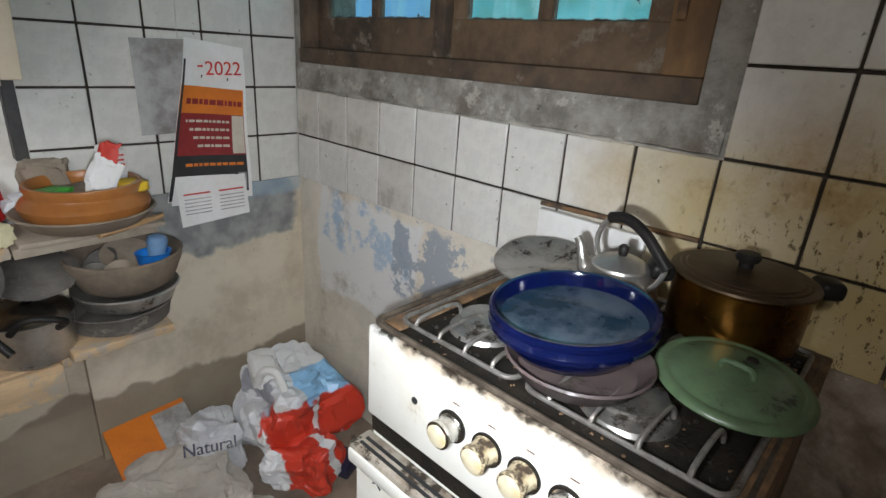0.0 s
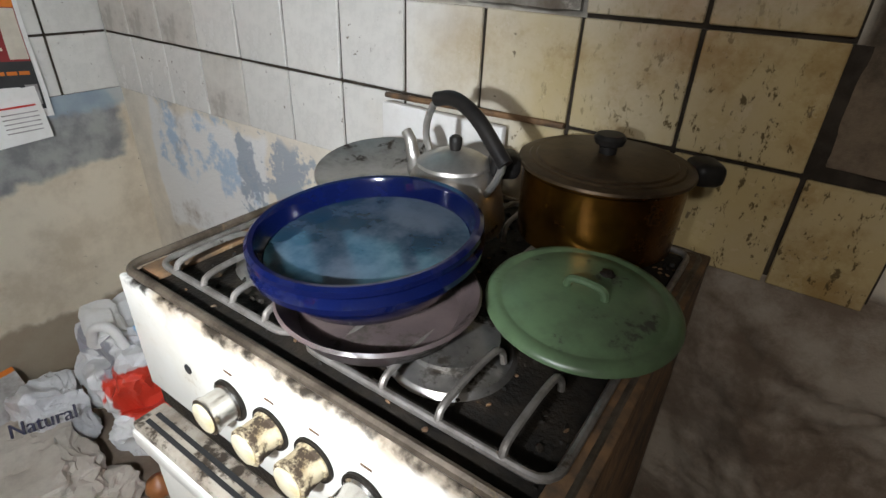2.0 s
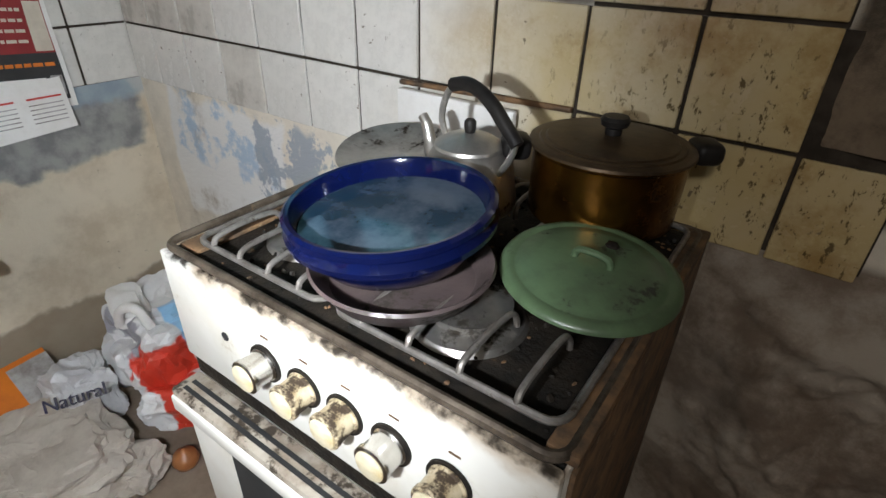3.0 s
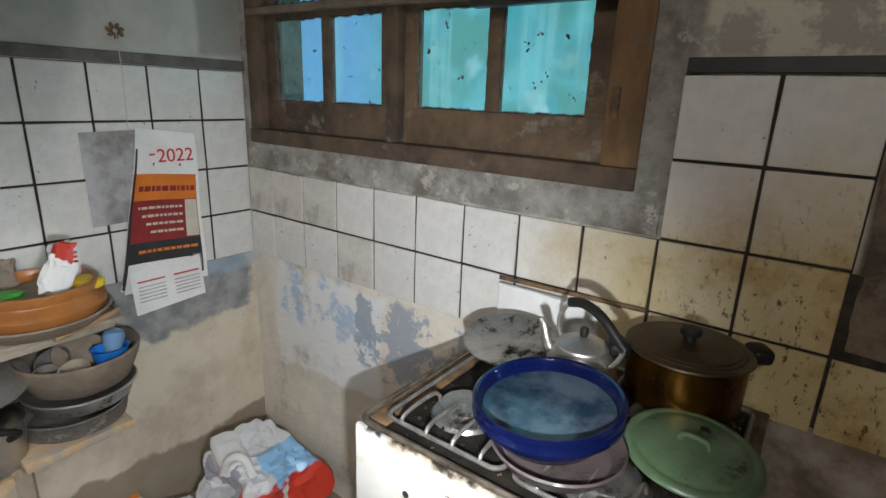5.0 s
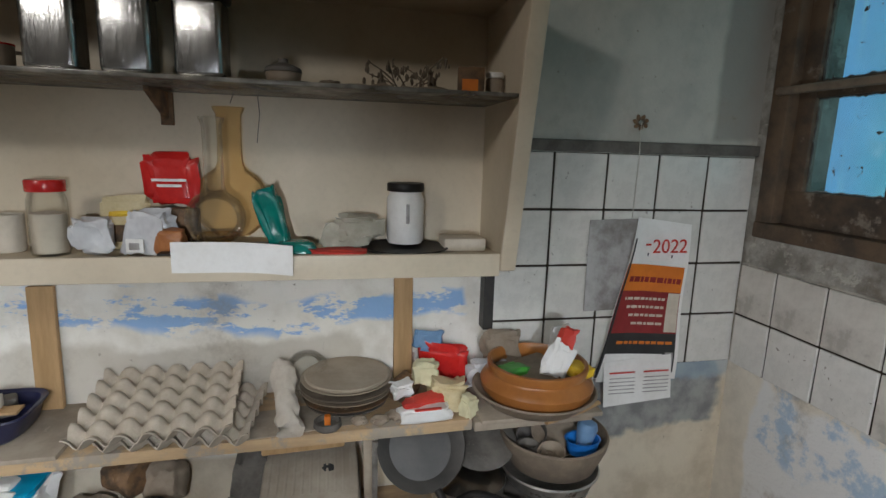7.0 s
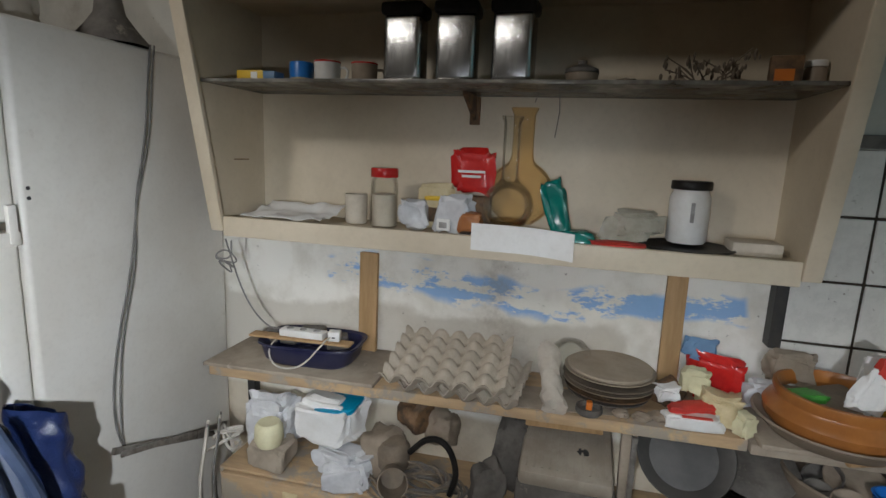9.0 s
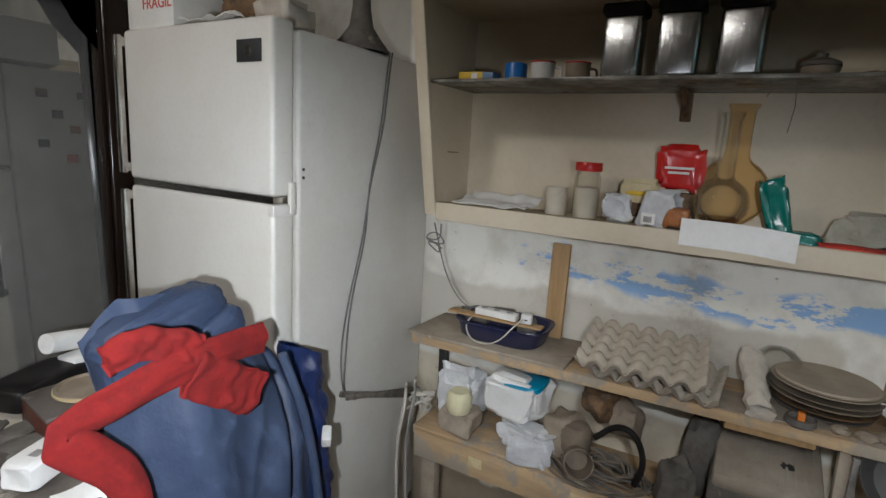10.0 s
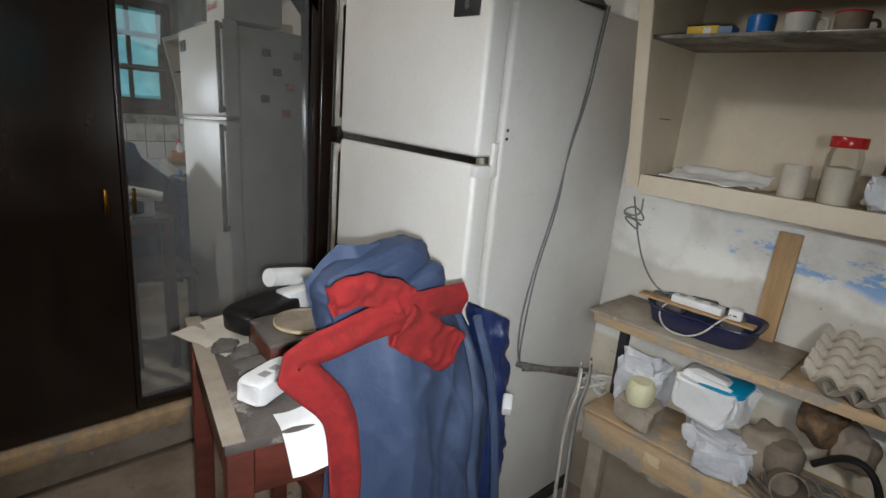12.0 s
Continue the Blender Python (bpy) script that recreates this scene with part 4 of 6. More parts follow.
def green_lid():
    b = thing("pot_lid", (0, 0, 0), "olive green enamel pot lid lying on the grate", "lid")
    b.matrix_basis = pose(1.490, -0.316, 0.900, 4, 3, 0) @ Matrix.Scale(0.95, 4)
    part("lid", lathe([(0, 0.0145), (0.030, 0.0140), (0.060, 0.0115), (0.076, 0.0085), (0.080, 0.0060), (0.083, 0.0058), (0.086, 0.0072), (0.093, 0.0055), (0.097, 0.002), (0.0975, -0.001), (0.095, -0.003), (0.085, 0.001), (0.06, 0.008), (0, 0.011)], 64), M["green"], b)
    part("handle", tube([(-0.020, 0.0, 0.012), (-0.019, 0, 0.022), (-0.011, 0, 0.026), (0.011, 0, 0.026), (0.019, 0, 0.022), (0.020, 0, 0.012)], 0.0042, 8, smooth_by=2), M["green"], b)
    part("chip", lump((0.016, 0.014, 0.006), 4, 0.4, sub=2), M["char"], b).matrix_basis = pose(0.008, 0.038, 0.0155)


green_lid()


def big_pot():
    b = thing("cooking_pot", (1.437, -0.150, 0.889), "tall burnt brass-brown cooking pot with dark lid", "pot", turn=34)
    part("body", lathe([(0, 0), (0.086, 0.0), (0.092, 0.004), (0.094, 0.085), (0.097, 0.088), (0.097, 0.093), (0.092, 0.093), (0.09, 0.006), (0, 0.004)], 56), M["brass"], b)
    part("lid", lathe([(0, 0.104), (0.03, 0.1035), (0.078, 0.0995), (0.080, 0.0975), (0.086, 0.0975), (0.088, 0.0955), (0.094, 0.0955), (0.099, 0.094), (0.1, 0.091), (0.096, 0.0905), (0, 0.094)], 56), M["potlid"], b, "greasy flat brown lid")
    part("knob", lathe([(0, 0.104), (0.010, 0.104), (0.010, 0.112), (0.016, 0.115), (0.018, 0.122), (0.015, 0.126), (0, 0.127)], 24), M["bakelite"], b)
    for sg in (-1, 1):
        h = box(-0.014, -0.022, -0.014, 0.022, 0.022, 0.014, 0.010, seg=3)
        part("handle", h, M["bakelite"], b, "black bakelite handle").matrix_basis = pose(sg * 0.112, 0, 0.086, 0, 0, 0 if sg > 0 else 180)


big_pot()


def kettle():
    k = thing("kettle", (1.292, -0.245, 0.889), "small dull aluminium kettle with black handle", "kettle", turn=-14)
    part("body", lathe([(0, 0), (0.054, 0), (0.062, 0.006), (0.064, 0.02), (0.058, 0.055), (0.046, 0.078), (0.042, 0.082), (0, 0.082)], 44), M["greasealu"], k)
    part("lid", lathe([(0.044, 0.082), (0.043, 0.086), (0.03, 0.094), (0.012, 0.099), (0, 0.1)], 36), M["alu"], k)
    part("knob", lathe([(0, 0.098), (0.006, 0.099), (0.0075, 0.105), (0.0075, 0.113), (0.005, 0.116), (0, 0.116)], 18), M["bakelite"], k)
    part("spout", tube([(-0.050, 0, 0.035), (-0.075, 0, 0.062), (-0.083, 0, 0.090), (-0.092, 0, 0.098)], [0.016, 0.013, 0.009, 0.008, 0.007, 0.007], 12, smooth_by=2), M["alu"], k)
    part("bail", tube([(-0.040, 0, 0.076), (-0.056, 0, 0.105), (-0.044, 0, 0.140), (-0.028, 0, 0.152)], 0.0042, 8, smooth_by=2), M["alu"], k)
    part("bail", tube([(0.052, 0, 0.060), (0.072, 0, 0.090), (0.075, 0, 0.112)], 0.0042, 8, smooth_by=1), M["alu"], k)
    part("handle", tube([(-0.034, 0, 0.150), (-0.006, 0, 0.158), (0.030, 0, 0.146), (0.060, 0, 0.120), (0.078, 0, 0.104)], 0.0085, 12, smooth_by=2), M["bakelite"], k, "black bakelite grip")


kettle()
plate = solid("steel_plate", lathe([(0, 0.006), (0.055, 0.005), (0.062, 0.008), (0.088, 0.015), (0.094, 0.018), (0.092, 0.020), (0.085, 0.018), (0.06, 0.011), (0, 0.009)], 48), M["greasealu"], "grease-spotted aluminium plate lying on the rear burner", "plate", (1.135, -0.185, 0.885))
plate.matrix_basis = pose(1.125, -0.185, 0.893, 9, 0, 10)


# ---- table, chair and coat ----
def table():
    t = thing("table", (1.009, -2.455, 0.0), "dark red-brown wooden table with a dusty top", "table", turn=-11)
    part("tabletop", box(-0.16, -0.26, 0.728, 0.195, 0.285, 0.750, 0.004), M["tabletop"], t)
    part("edge_strip", box(0.162, -0.262, 0.7505, 0.198, 0.287, 0.7545, 0.001), M["dustboard"], t)
    part("apron", box(-0.10, 0.253, 0.63, 0.145, 0.274, 0.7275, 0.003), M["redwood"], t)
    part("apron", box(0.163, -0.20, 0.63, 0.184, 0.236, 0.7275, 0.003), M["redwood"], t)
    for x in (-0.145, 0.146):
        for y in (-0.245, 0.236):
            part("leg", box(x, y, 0.0, x + 0.045, y + 0.045, 0.7278, 0.004), M["redwood"], t)
    part("stretcher", box(0.155, -0.20, 0.20, 0.180, 0.236, 0.235, 0.004), M["redwood"], t)


table()


def coat_chair():
    c = thing("chair", (0.86, -2.190, 0.0), "wooden chair buried under a draped coat", "chair")
    for x in (-0.15, 0.11):
        part("leg", box(x, -0.05, 0.0, x + 0.035, -0.015, 0.74, 0.004), M["redwood"], c)
        part("leg", box(x, -0.40, 0.0, x + 0.035, -0.365, 0.43, 0.004), M["redwood"], c)
    part("seat", box(-0.16, -0.41, 0.43, 0.16, 0.02, 0.46, 0.006), M["redwood"], c)
    part("backrest", box(-0.114, -0.042, 0.58, 0.109, -0.022, 0.73, 0.004), M["redwood"], c)


coat_chair()


def fold_pad(size, seed):
    """A soft folded mass of quilted cloth."""
    bm = bmesh.new()
    bmesh.ops.create_icosphere(bm, subdivisions=5, radius=1.0)
    off = Vector((seed * 1.7, seed * 0.9, seed * 2.9))
    for v in bm.verts:
        d = v.co.normalized()
        q = Vector([math.copysign(abs(c) ** 0.5, c) for c in d])
        k = 1 + 0.04 * noise.noise(d * 1.6 + off) + 0.05 * (0.25 - abs(noise.noise(Vector((d.x * 2.2, d.y, d.z * 3.4)) + off))) + 0.07 * (0.2 - abs(noise.noise(Vector((d.x * 4 + d.z * 2, d.y * 3, d.z * 5)) + off))) + 0.02 * noise.noise(d * 9 + off)
        v.co = Vector((q.x * size[0], q.y * size[1], q.z * size[2])) * 0.5 * k
    z0 = min(v.co.z for v in bm.verts)
    for v in bm.verts:
        v.co.z -= z0
    return bm


def coat():
    t = thing("coat", (0.87, -2.235, 0.30), "navy quilted nylon coat draped over a chair back", "coat")

    def front(u, v):
        x = 0.215 - 0.445 * u
        s = math.sin(math.pi * u)
        top = float(np.interp(u, (0, 0.12, 0.3, 0.6, 0.82, 1.0), (0.690, 0.760, 0.758, 0.675, 0.585, 0.500)))
        fold = 0.026 * noise.noise(Vector((u * 4, v * 2.2, 1.5))) + 0.020 * (0.3 - abs(noise.noise(Vector((u * 6 + v * 2, v * 3, 4.0))))) + 0.008 * (0.25 - abs(noise.noise(Vector((u * 8 - v * 5, v * 7, 7.0)))))
        crease = -0.035 * math.exp(-((u - 0.80 + 0.10 * v) / 0.035) ** 2)
        z = top * (1 - v) + (-0.02) * v
        y = 0.05 + 0.055 * s ** 0.6 + 0.085 * v * s + fold + crease - 0.10 * (1 - v) ** 6
        w = 1 + 0.10 * math.sin(v * 5) * (u - 0.5)
        return (x * w, y, z)

    part("body", grid(front, 90, 100, 0.010), M["navy"], t, "", 60)
    part("hood", fold_pad((0.250, 0.085, 0.150), 12), M["navy"], t, "", 60).matrix_basis = pose(0.074, 0.012, 0.600, 0, 15, 4)
    part("collar_roll", fold_pad((0.125, 0.075, 0.070), 19), M["navy"], t, "", 60).matrix_basis = pose(0.005, 0.040, 0.640, 0, 24, 0)

    def sleeve(u, v):
        a = 2 * math.pi * v
        r = 0.052 + 0.014 * u + 0.016 * noise.noise(Vector((u * 11, math.cos(a) * 1.5, math.sin(a) * 1.5))) + 0.004 * noise.noise(Vector((u * 26, math.cos(a) * 3, math.sin(a) * 3)))
        return (-0.215 - 0.022 * math.sin(u * 3) + r * 0.75 * math.cos(a), 0.035 + 0.02 * u + r * math.sin(a), 0.57 - 0.56 * u + 0.02 * math.cos(a))

    part("sleeve", grid(sleeve, 70, 36), M["lining"], t, "shiny dark blue sleeve lining", 60)
    part("zip_edge", tube([(-0.085, 0.120, 0.615), (-0.135, 0.145, 0.45), (-0.16, 0.165, 0.2), (-0.165, 0.185, 0.02)], 0.010, 8, smooth_by=2), M["navy"], t)
    return t


coat()


def scarf():
    s = thing("scarf", (0.882, -2.240, 0.266), "red fleece scarf tied across the coat", "scarf")

    def strip(pts, wid, seed):
        p = [Vector(q) for q in pts]

        def fn(u, v):
            f = u * (len(p) - 1)
            i = min(int(f), len(p) - 2)
            k = f - i
            a, b = p[max(i - 1, 0)], p[min(i + 2, len(p) - 1)]
            q = 0.5 * ((2 * p[i]) + (p[i + 1] - a) * k + (2 * a - 5 * p[i] + 4 * p[i + 1] - b) * k * k + (3 * p[i] - a - 3 * p[i + 1] + b) * k ** 3)
            d = ((p[i + 1] - p[i]).normalized().lerp((b - a).normalized(), 0.5)).normalized()
            a2 = 2 * math.pi * v
            w = wid * (0.5 + 0.06 * noise.noise(Vector((u * 6, 1, seed))))
            side = Vector((-d.z, 0, d.x)) * w * math.cos(a2)
            side.y += 0.010 * math.sin(a2) + 0.004 * math.sin(math.cos(a2) * 4 + seed + 3 * u) + 0.010 * noise.noise(Vector((u * 8, math.cos(a2) * 2, seed)))
            return q + side
        return grid(fn, 48, 20)

    part("band", strip([(-0.048, 0.128, 0.700), (0.045, 0.136, 0.706), (0.145, 0.136, 0.700), (0.212, 0.128, 0.682), (0.270, 0.118, 0.664), (0.300, 0.122, 0.648), (0.272, 0.128, 0.612), (0.228, 0.140, 0.552), (0.220, 0.148, 0.46), (0.216, 0.152, 0.34), (0.213, 0.158, 0.14)], 0.062, 1), M["red"], s, "", 60)
    part("end", strip([(0.234, 0.112, 0.738), (0.190, 0.124, 0.756), (0.140, 0.134, 0.745), (0.100, 0.140, 0.725)], 0.055, 2), M["red"], s, "", 60)
    part("end", strip([(0.115, 0.142, 0.690), (0.045, 0.144, 0.640), (-0.020, 0.142, 0.598)], 0.085, 3), M["red"], s, "", 60)


scarf()


# ---- small things ----
def pillow(size, seed, crease=0.10, square=0.45, sub=4, facets=22):
    """A soft packet or crumpled bag: a rounded box with flat facets and creases, resting on z = 0."""
    bm = bmesh.new()
    bmesh.ops.create_icosphere(bm, subdivisions=sub, radius=1.0)
    off, rnd = Vector((seed * 2.3, seed * 4.1, seed * 1.7)), random.Random(seed)
    cuts = [(Vector((rnd.gauss(0, 1), rnd.gauss(0, 1), rnd.gauss(0, 1))).normalized(), rnd.uniform(1.0 - 1.1 * crease, 1.0 - 0.2 * crease)) for _ in range(facets)]
    for v in bm.verts:
        d = v.co.normalized()
        q = Vector([math.copysign(abs(c) ** square, c) for c in d])
        k = min([1.0] + [r / max(0.05, n.dot(d)) for n, r in cuts])
        k += crease * (0.6 * noise.noise(d * 2.0 + off) + 0.35 * (0.3 - abs(noise.noise(d * 4.5 + off))))
        v.co = Vector((q.x * size[0], q.y * size[1], q.z * size[2])) * 0.5 * k
    z0 = min(v.co.z for v in bm.verts)
    for v in bm.verts:
        v.co.z -= z0
    return bm


def tilted(ob, x, y, z, rx=0, ry=0, rz=0):
    ob.matrix_basis = pose(x, y, z, rx, ry, rz)
    return ob


def jar_thing(name, place, r, h, lid_h, body, lid, label, lid_label, fill=None):
    j = thing(name, place, label, "jar")
    part("body", lathe([(0, 0), (r * 0.9, 0), (r, 0.006), (r, h * 0.86), (r * 0.88, h * 0.95), (r * 0.84, h), (0, h)], 36), M[body], j)
    if fill:
        part("filling", lathe([(0, 0.004), (r * 0.86, 0.005), (r * 0.9, 0.01), (r * 0.9, h * 0.66), (0, h * 0.70)], 28), M[fill], j)
    part("lid", lathe([(0, h), (r * 0.97, h + 0.0005), (r, h + 0.003), (r, h + lid_h - 0.003), (r * 0.95, h + lid_h), (0, h + lid_h)], 36), M[lid], j, lid_label)
    return j


def mug(place, label, body, rim, turn=0):
    m = thing("mug", place, label, "mug", "mugs on the glass shelf", turn)
    part("cup", lathe([(0, 0), (0.026, 0), (0.031, 0.004), (0.032, 0.05), (0.029, 0.05), (0.028, 0.006), (0, 0.005)], 32), M[body], m)
    part("rim", lathe([(0.0285, 0.0502), (0.0325, 0.0502), (0.0328, 0.0535), (0.0288, 0.0535)], 32), M[rim], m, "red rim")
    part("handle", tube([(0, 0.030, 0.040), (0, 0.048, 0.040), (0, 0.052, 0.024), (0, 0.044, 0.010), (0, 0.030, 0.012)], 0.0035, 8, smooth_by=2), M[body], m)


GZ = 1.5305                                # top of the glass shelf
b = thing("yellow_box", (0.13, -2.055, GZ), "small yellow cardboard box with a white label", "box")
part("carton", box(-0.022, -0.045, 0, 0.022, 0.030, 0.030, 0.001), M["yellow"], b)
part("end_band", box(-0.0222, 0.0302, 0, 0.0222, 0.062, 0.028, 0.001), M["sky"], b)
part("label", box(0.0222, -0.004, 0.008, 0.0228, 0.014, 0.026, 0), M["paper"], b)
solid("blue_cup", lathe([(0, 0), (0.026, 0), (0.030, 0.004), (0.031, 0.05), (0.029, 0.058), (0.020, 0.06), (0, 0.06)], 28), M["cyan"], "blue plastic cup standing upside down on the glass shelf", "cup", (0.085, -1.955, GZ))
mug((0.125, -1.862, GZ), "white enamel mug with a red rim on the glass shelf", "plastic", "redfoil", 10)
mug((0.10, -1.775, GZ), "dusty white enamel mug with a red rim", "dustdish", "redfoil", 30)
solid("small_dish", lathe([(0, 0), (0.018, 0), (0.024, 0.01), (0.022, 0.012), (0, 0.005)], 24), M["beige"], "tiny beige dish on the glass shelf", "dish", (0.145, -1.925, GZ))


def canister(y, turn):
    c = thing("canister", (0.125, y, GZ), "tall square chrome canister with black lid", "canister", "chrome canisters", turn)
    bm = box(-0.035, -0.045, 0.004, 0.035, 0.045, 0.152, 0.012, seg=3)
    part("body", bm, M["tin"], c)
    part("base", box(-0.037, -0.047, 0, 0.037, 0.047, 0.008, 0.002), M["chrome"], c)
    part("lid", box(-0.040, -0.050, 0.150, 0.040, 0.050, 0.178, 0.008, seg=3), M["bakelite"], c, "black plastic lid")


M["tin"] = plain("polished_tin", (0.52, 0.52, 0.51), (0.36, 0.36, 0.35), 0.24, 1.0, scale=9, bump=0.35, stretch=(3, 3, 0.35), depth=0.006)
for y, tn in ((-1.660, 0), (-1.535, 3), (-1.405, -4)):
    canister(y, tn)
d = thing("candy_dish", (0.12, -1.255, GZ), "small dusty glass dish with a lid", "dish")
part("dish", lathe([(0, 0), (0.028, 0), (0.032, 0.004), (0.036, 0.026), (0.033, 0.028), (0, 0.02)], 28), M["dustdish"], d)
part("lid", lathe([(0.037, 0.028), (0.035, 0.036), (0.022, 0.042), (0.010, 0.046), (0.010, 0.054), (0, 0.056)], 28), M["dustpan"], d)
for i in range(6):
    solid("dusty_lump", lump((0.05 + 0.012 * (i % 3), 0.05, 0.018), i + 30, 0.3, 2.5, 3, 0.2), M["dustdish"], "dusty brown oddment on the glass shelf", "oddment", (0.10 + 0.02 * (i % 2), -1.22 + 0.055 * i, GZ), 20 * i, "oddments on the glass shelf")


def twigs():
    rnd = random.Random(3)
    t = thing("dried_twigs", (0.10, -0.985, GZ), "bunch of dried brown twigs and herbs", "dried plant")
    for i in range(16):
        y, bm = rnd.uniform(-0.06, 0.06), bmesh.new()
        top = (rnd.uniform(-0.03, 0.04), y + rnd.uniform(-0.05, 0.05), rnd.uniform(0.03, 0.075))
        tube([(rnd.uniform(-0.02, 0.02), y * 0.6, 0.002), (0, y * 0.8, top[2] * 0.5), top], 0.0014, 5, bm, smooth_by=1)
        for k in range(5):
            own = bmesh.new()
            bmesh.ops.create_icosphere(own, subdivisions=1, radius=rnd.uniform(0.004, 0.008))
            merge(bm, own, pose(top[0] + rnd.uniform(-0.01, 0.01), top[1] + rnd.uniform(-0.012, 0.012), top[2] - rnd.uniform(0, 0.02)) @ Matrix.Diagonal((1, 0.5, 1.2, 1)))
        part("twig", bm, M["clayrim"], t)


twigs()
b = thing("small_packet", (0.14, -0.865, GZ), "small brown carton with an orange picture", "packet", turn=-8)
part("carton", box(-0.014, -0.03, 0, 0.014, 0.026, 0.058, 0.002), M["rust"], b)
part("picture", box(0.0142, -0.022, 0.004, 0.015, 0.012, 0.032, 0), M["orange"], b)
jar_thing("small_jar", (0.12, -0.808, GZ), 0.020, 0.040, 0.012, "dustdish", "plastic", "small dusty jar with a white lid", "white lid")

# things on the cabinet floor
CZ = 1.1805
jar_thing("spice_jar", (0.085, -1.722, CZ), 0.035, 0.128, 0.024, "clear", "redfoil", "clear jar of pale powder with red lid", "red screw lid", "oldpaper")
solid("ceramic_cup", lathe([(0, 0), (0.026, 0), (0.029, 0.004), (0.030, 0.078), (0.027, 0.078), (0.026, 0.006), (0, 0.005)], 32), M["oldpaper"], "tall dusty white ceramic cup", "cup", (0.050, -1.815, CZ))
solid("crumpled_paper", grid(lambda u, v: (0.02 + 0.15 * v, -0.115 + 0.23 * u, 0.004 + 0.026 * (1 - v) ** 2 + 0.012 * noise.noise(Vector((u * 5, v * 4, 2))) + 0.012), 24, 12, 0.0015), M["paper"], "crumpled white paper sheet in the cabinet", "paper", (0.0, -1.975, CZ))
solid("white_bag", pillow((0.065, 0.085, 0.085), 3, 0.38), M["bag"], "small knotted white plastic bag", "bag", (0.115, -1.630, CZ), 10)
b = thing("noodle_packet", (0.03, -1.60, CZ), "yellow and brown food packet standing upright", "packet", turn=6)
part("pouch", pillow((0.03, 0.10, 0.115), 5, 0.22, 0.25, 4, 30), M["beige"], b)
part("band", pillow((0.034, 0.098, 0.040), 6, 0.12), M["rust"], b).matrix_basis = pose(0, 0, 0.016)
part("stripe", pillow((0.034, 0.070, 0.014), 9, 0.1), M["yellow"], b).matrix_basis = pose(0, 0, 0.072)
b = thing("snack_bag", (0.105, -1.530, CZ), "translucent bag of brown snacks with printed label", "bag", turn=-8)
part("pouch", pillow((0.055, 0.11, 0.115), 8, 0.38), M["bag"], b)
part("label", box(0.026, -0.035, 0.010, 0.030, 0.0, 0.038, 0.001), M["paper"], b)
part("barcode", box(0.0302, -0.028, 0.016, 0.0308, -0.008, 0.030, 0), M["greyphoto"], b)
part("filling", pillow((0.05, 0.06, 0.055), 12, 0.2), M["onion"], b).matrix_basis = pose(0.006, 0.045, 0)
b = thing("red_food_bag", (0.012, -1.508, CZ + 0.088), "bright red foil food bag with white lettering", "bag")
part("pouch", pillow((0.036, 0.125, 0.138), 15, 0.42, 0.30, 4, 34), M["redfoil"], b)
for i, (z, w) in enumerate(((0.060, 0.07), (0.048, 0.05))):
    part("lettering", box(0.0195, -w / 2, z, 0.0205, w / 2, z + 0.006, 0), M["paper"], b)
solid("stacked_tin", box(-0.02, -0.05, 0, 0.02, 0.05, 0.088, 0.006), M["rust"], "low brown tin behind the food bags", "tin", (0.002, -1.508, CZ))


def carafe():
    c = thing("carafe", (0.108, -1.400, CZ + 0.014), "large round clear glass carafe with tall neck", "carafe")
    def flask(r, neck, h):
        """A ball of glass with a straight neck and a rolled lip."""
        ball = [(r * math.sin(a), 0.004 + r - r * math.cos(a)) for a in [radians(30 + 10.2 * k) for k in range(13)]]
        z0 = ball[-1][1]
        return [(0, 0.012), (r * 0.42, 0.010)] + ball + [(neck * 1.12, z0 + neck * 0.35), (neck, z0 + neck * 0.9), (neck * 0.97, (z0 + h) / 2), (neck, h - 0.018), (neck * 1.25, h - 0.006), (neck * 1.27, h - 0.001), (neck * 1.15, h)]

    part("glass", lathe(flask(0.060, 0.020, 0.272), 56), M["clear"], c)
    part("dregs", lathe([(0, 0.013), (0.026, 0.0125), (0.038, 0.022), (0.045, 0.031), (0, 0.031)], 40), M["amber"], c, "amber dregs")
    d = thing("decanter", (0, 0, 0), "flat round amber glass decanter behind the carafe", "decanter")
    d.matrix_basis = pose(0.006, -1.385, CZ + 0.014) @ Matrix.Diagonal((0.40, 1.0, 1.0, 1))
    part("glass", lathe(flask(0.083, 0.027, 0.300), 56), M["amberclear"], d)


carafe()
tilted(solid("black_tray", box(-0.07, -0.13, 0, 0.07, 0.13, 0.013, 0.004), M["bakelite"], "low black tray under the carafe", "tray"), 0.09, -1.375, CZ)
solid("paper_sheet", grid(lambda u, v: (0.185 + 0.003 * math.sin(u * 7), -0.115 + 0.23 * u, 0.045 - 0.062 * v - 0.010 * u + 0.004 * math.sin(u * 3)), 16, 4, 0.0012), M["paper"], "folded white paper hanging over the cabinet lip", "paper", (0.002, -1.355, CZ - 0.004))
b = thing("teal_pouch", (0.10, -1.255, CZ), "crumpled glossy teal foil pouch", "pouch")
tilted(part("pouch", pillow((0.045, 0.058, 0.155), 21, 0.34), M["teal"], b), 0, -0.012, 0.004, 14, 0, 0)
tilted(part("bottom_fold", pillow((0.05, 0.085, 0.035), 22, 0.3), M["teal"], b), 0.02, 0.018, 0)
solid("red_cloth", pillow((0.07, 0.13, 0.018), 25, 0.3), M["redink"], "flat folded orange-red cloth in the cabinet", "cloth", (0.135, -1.155, CZ))
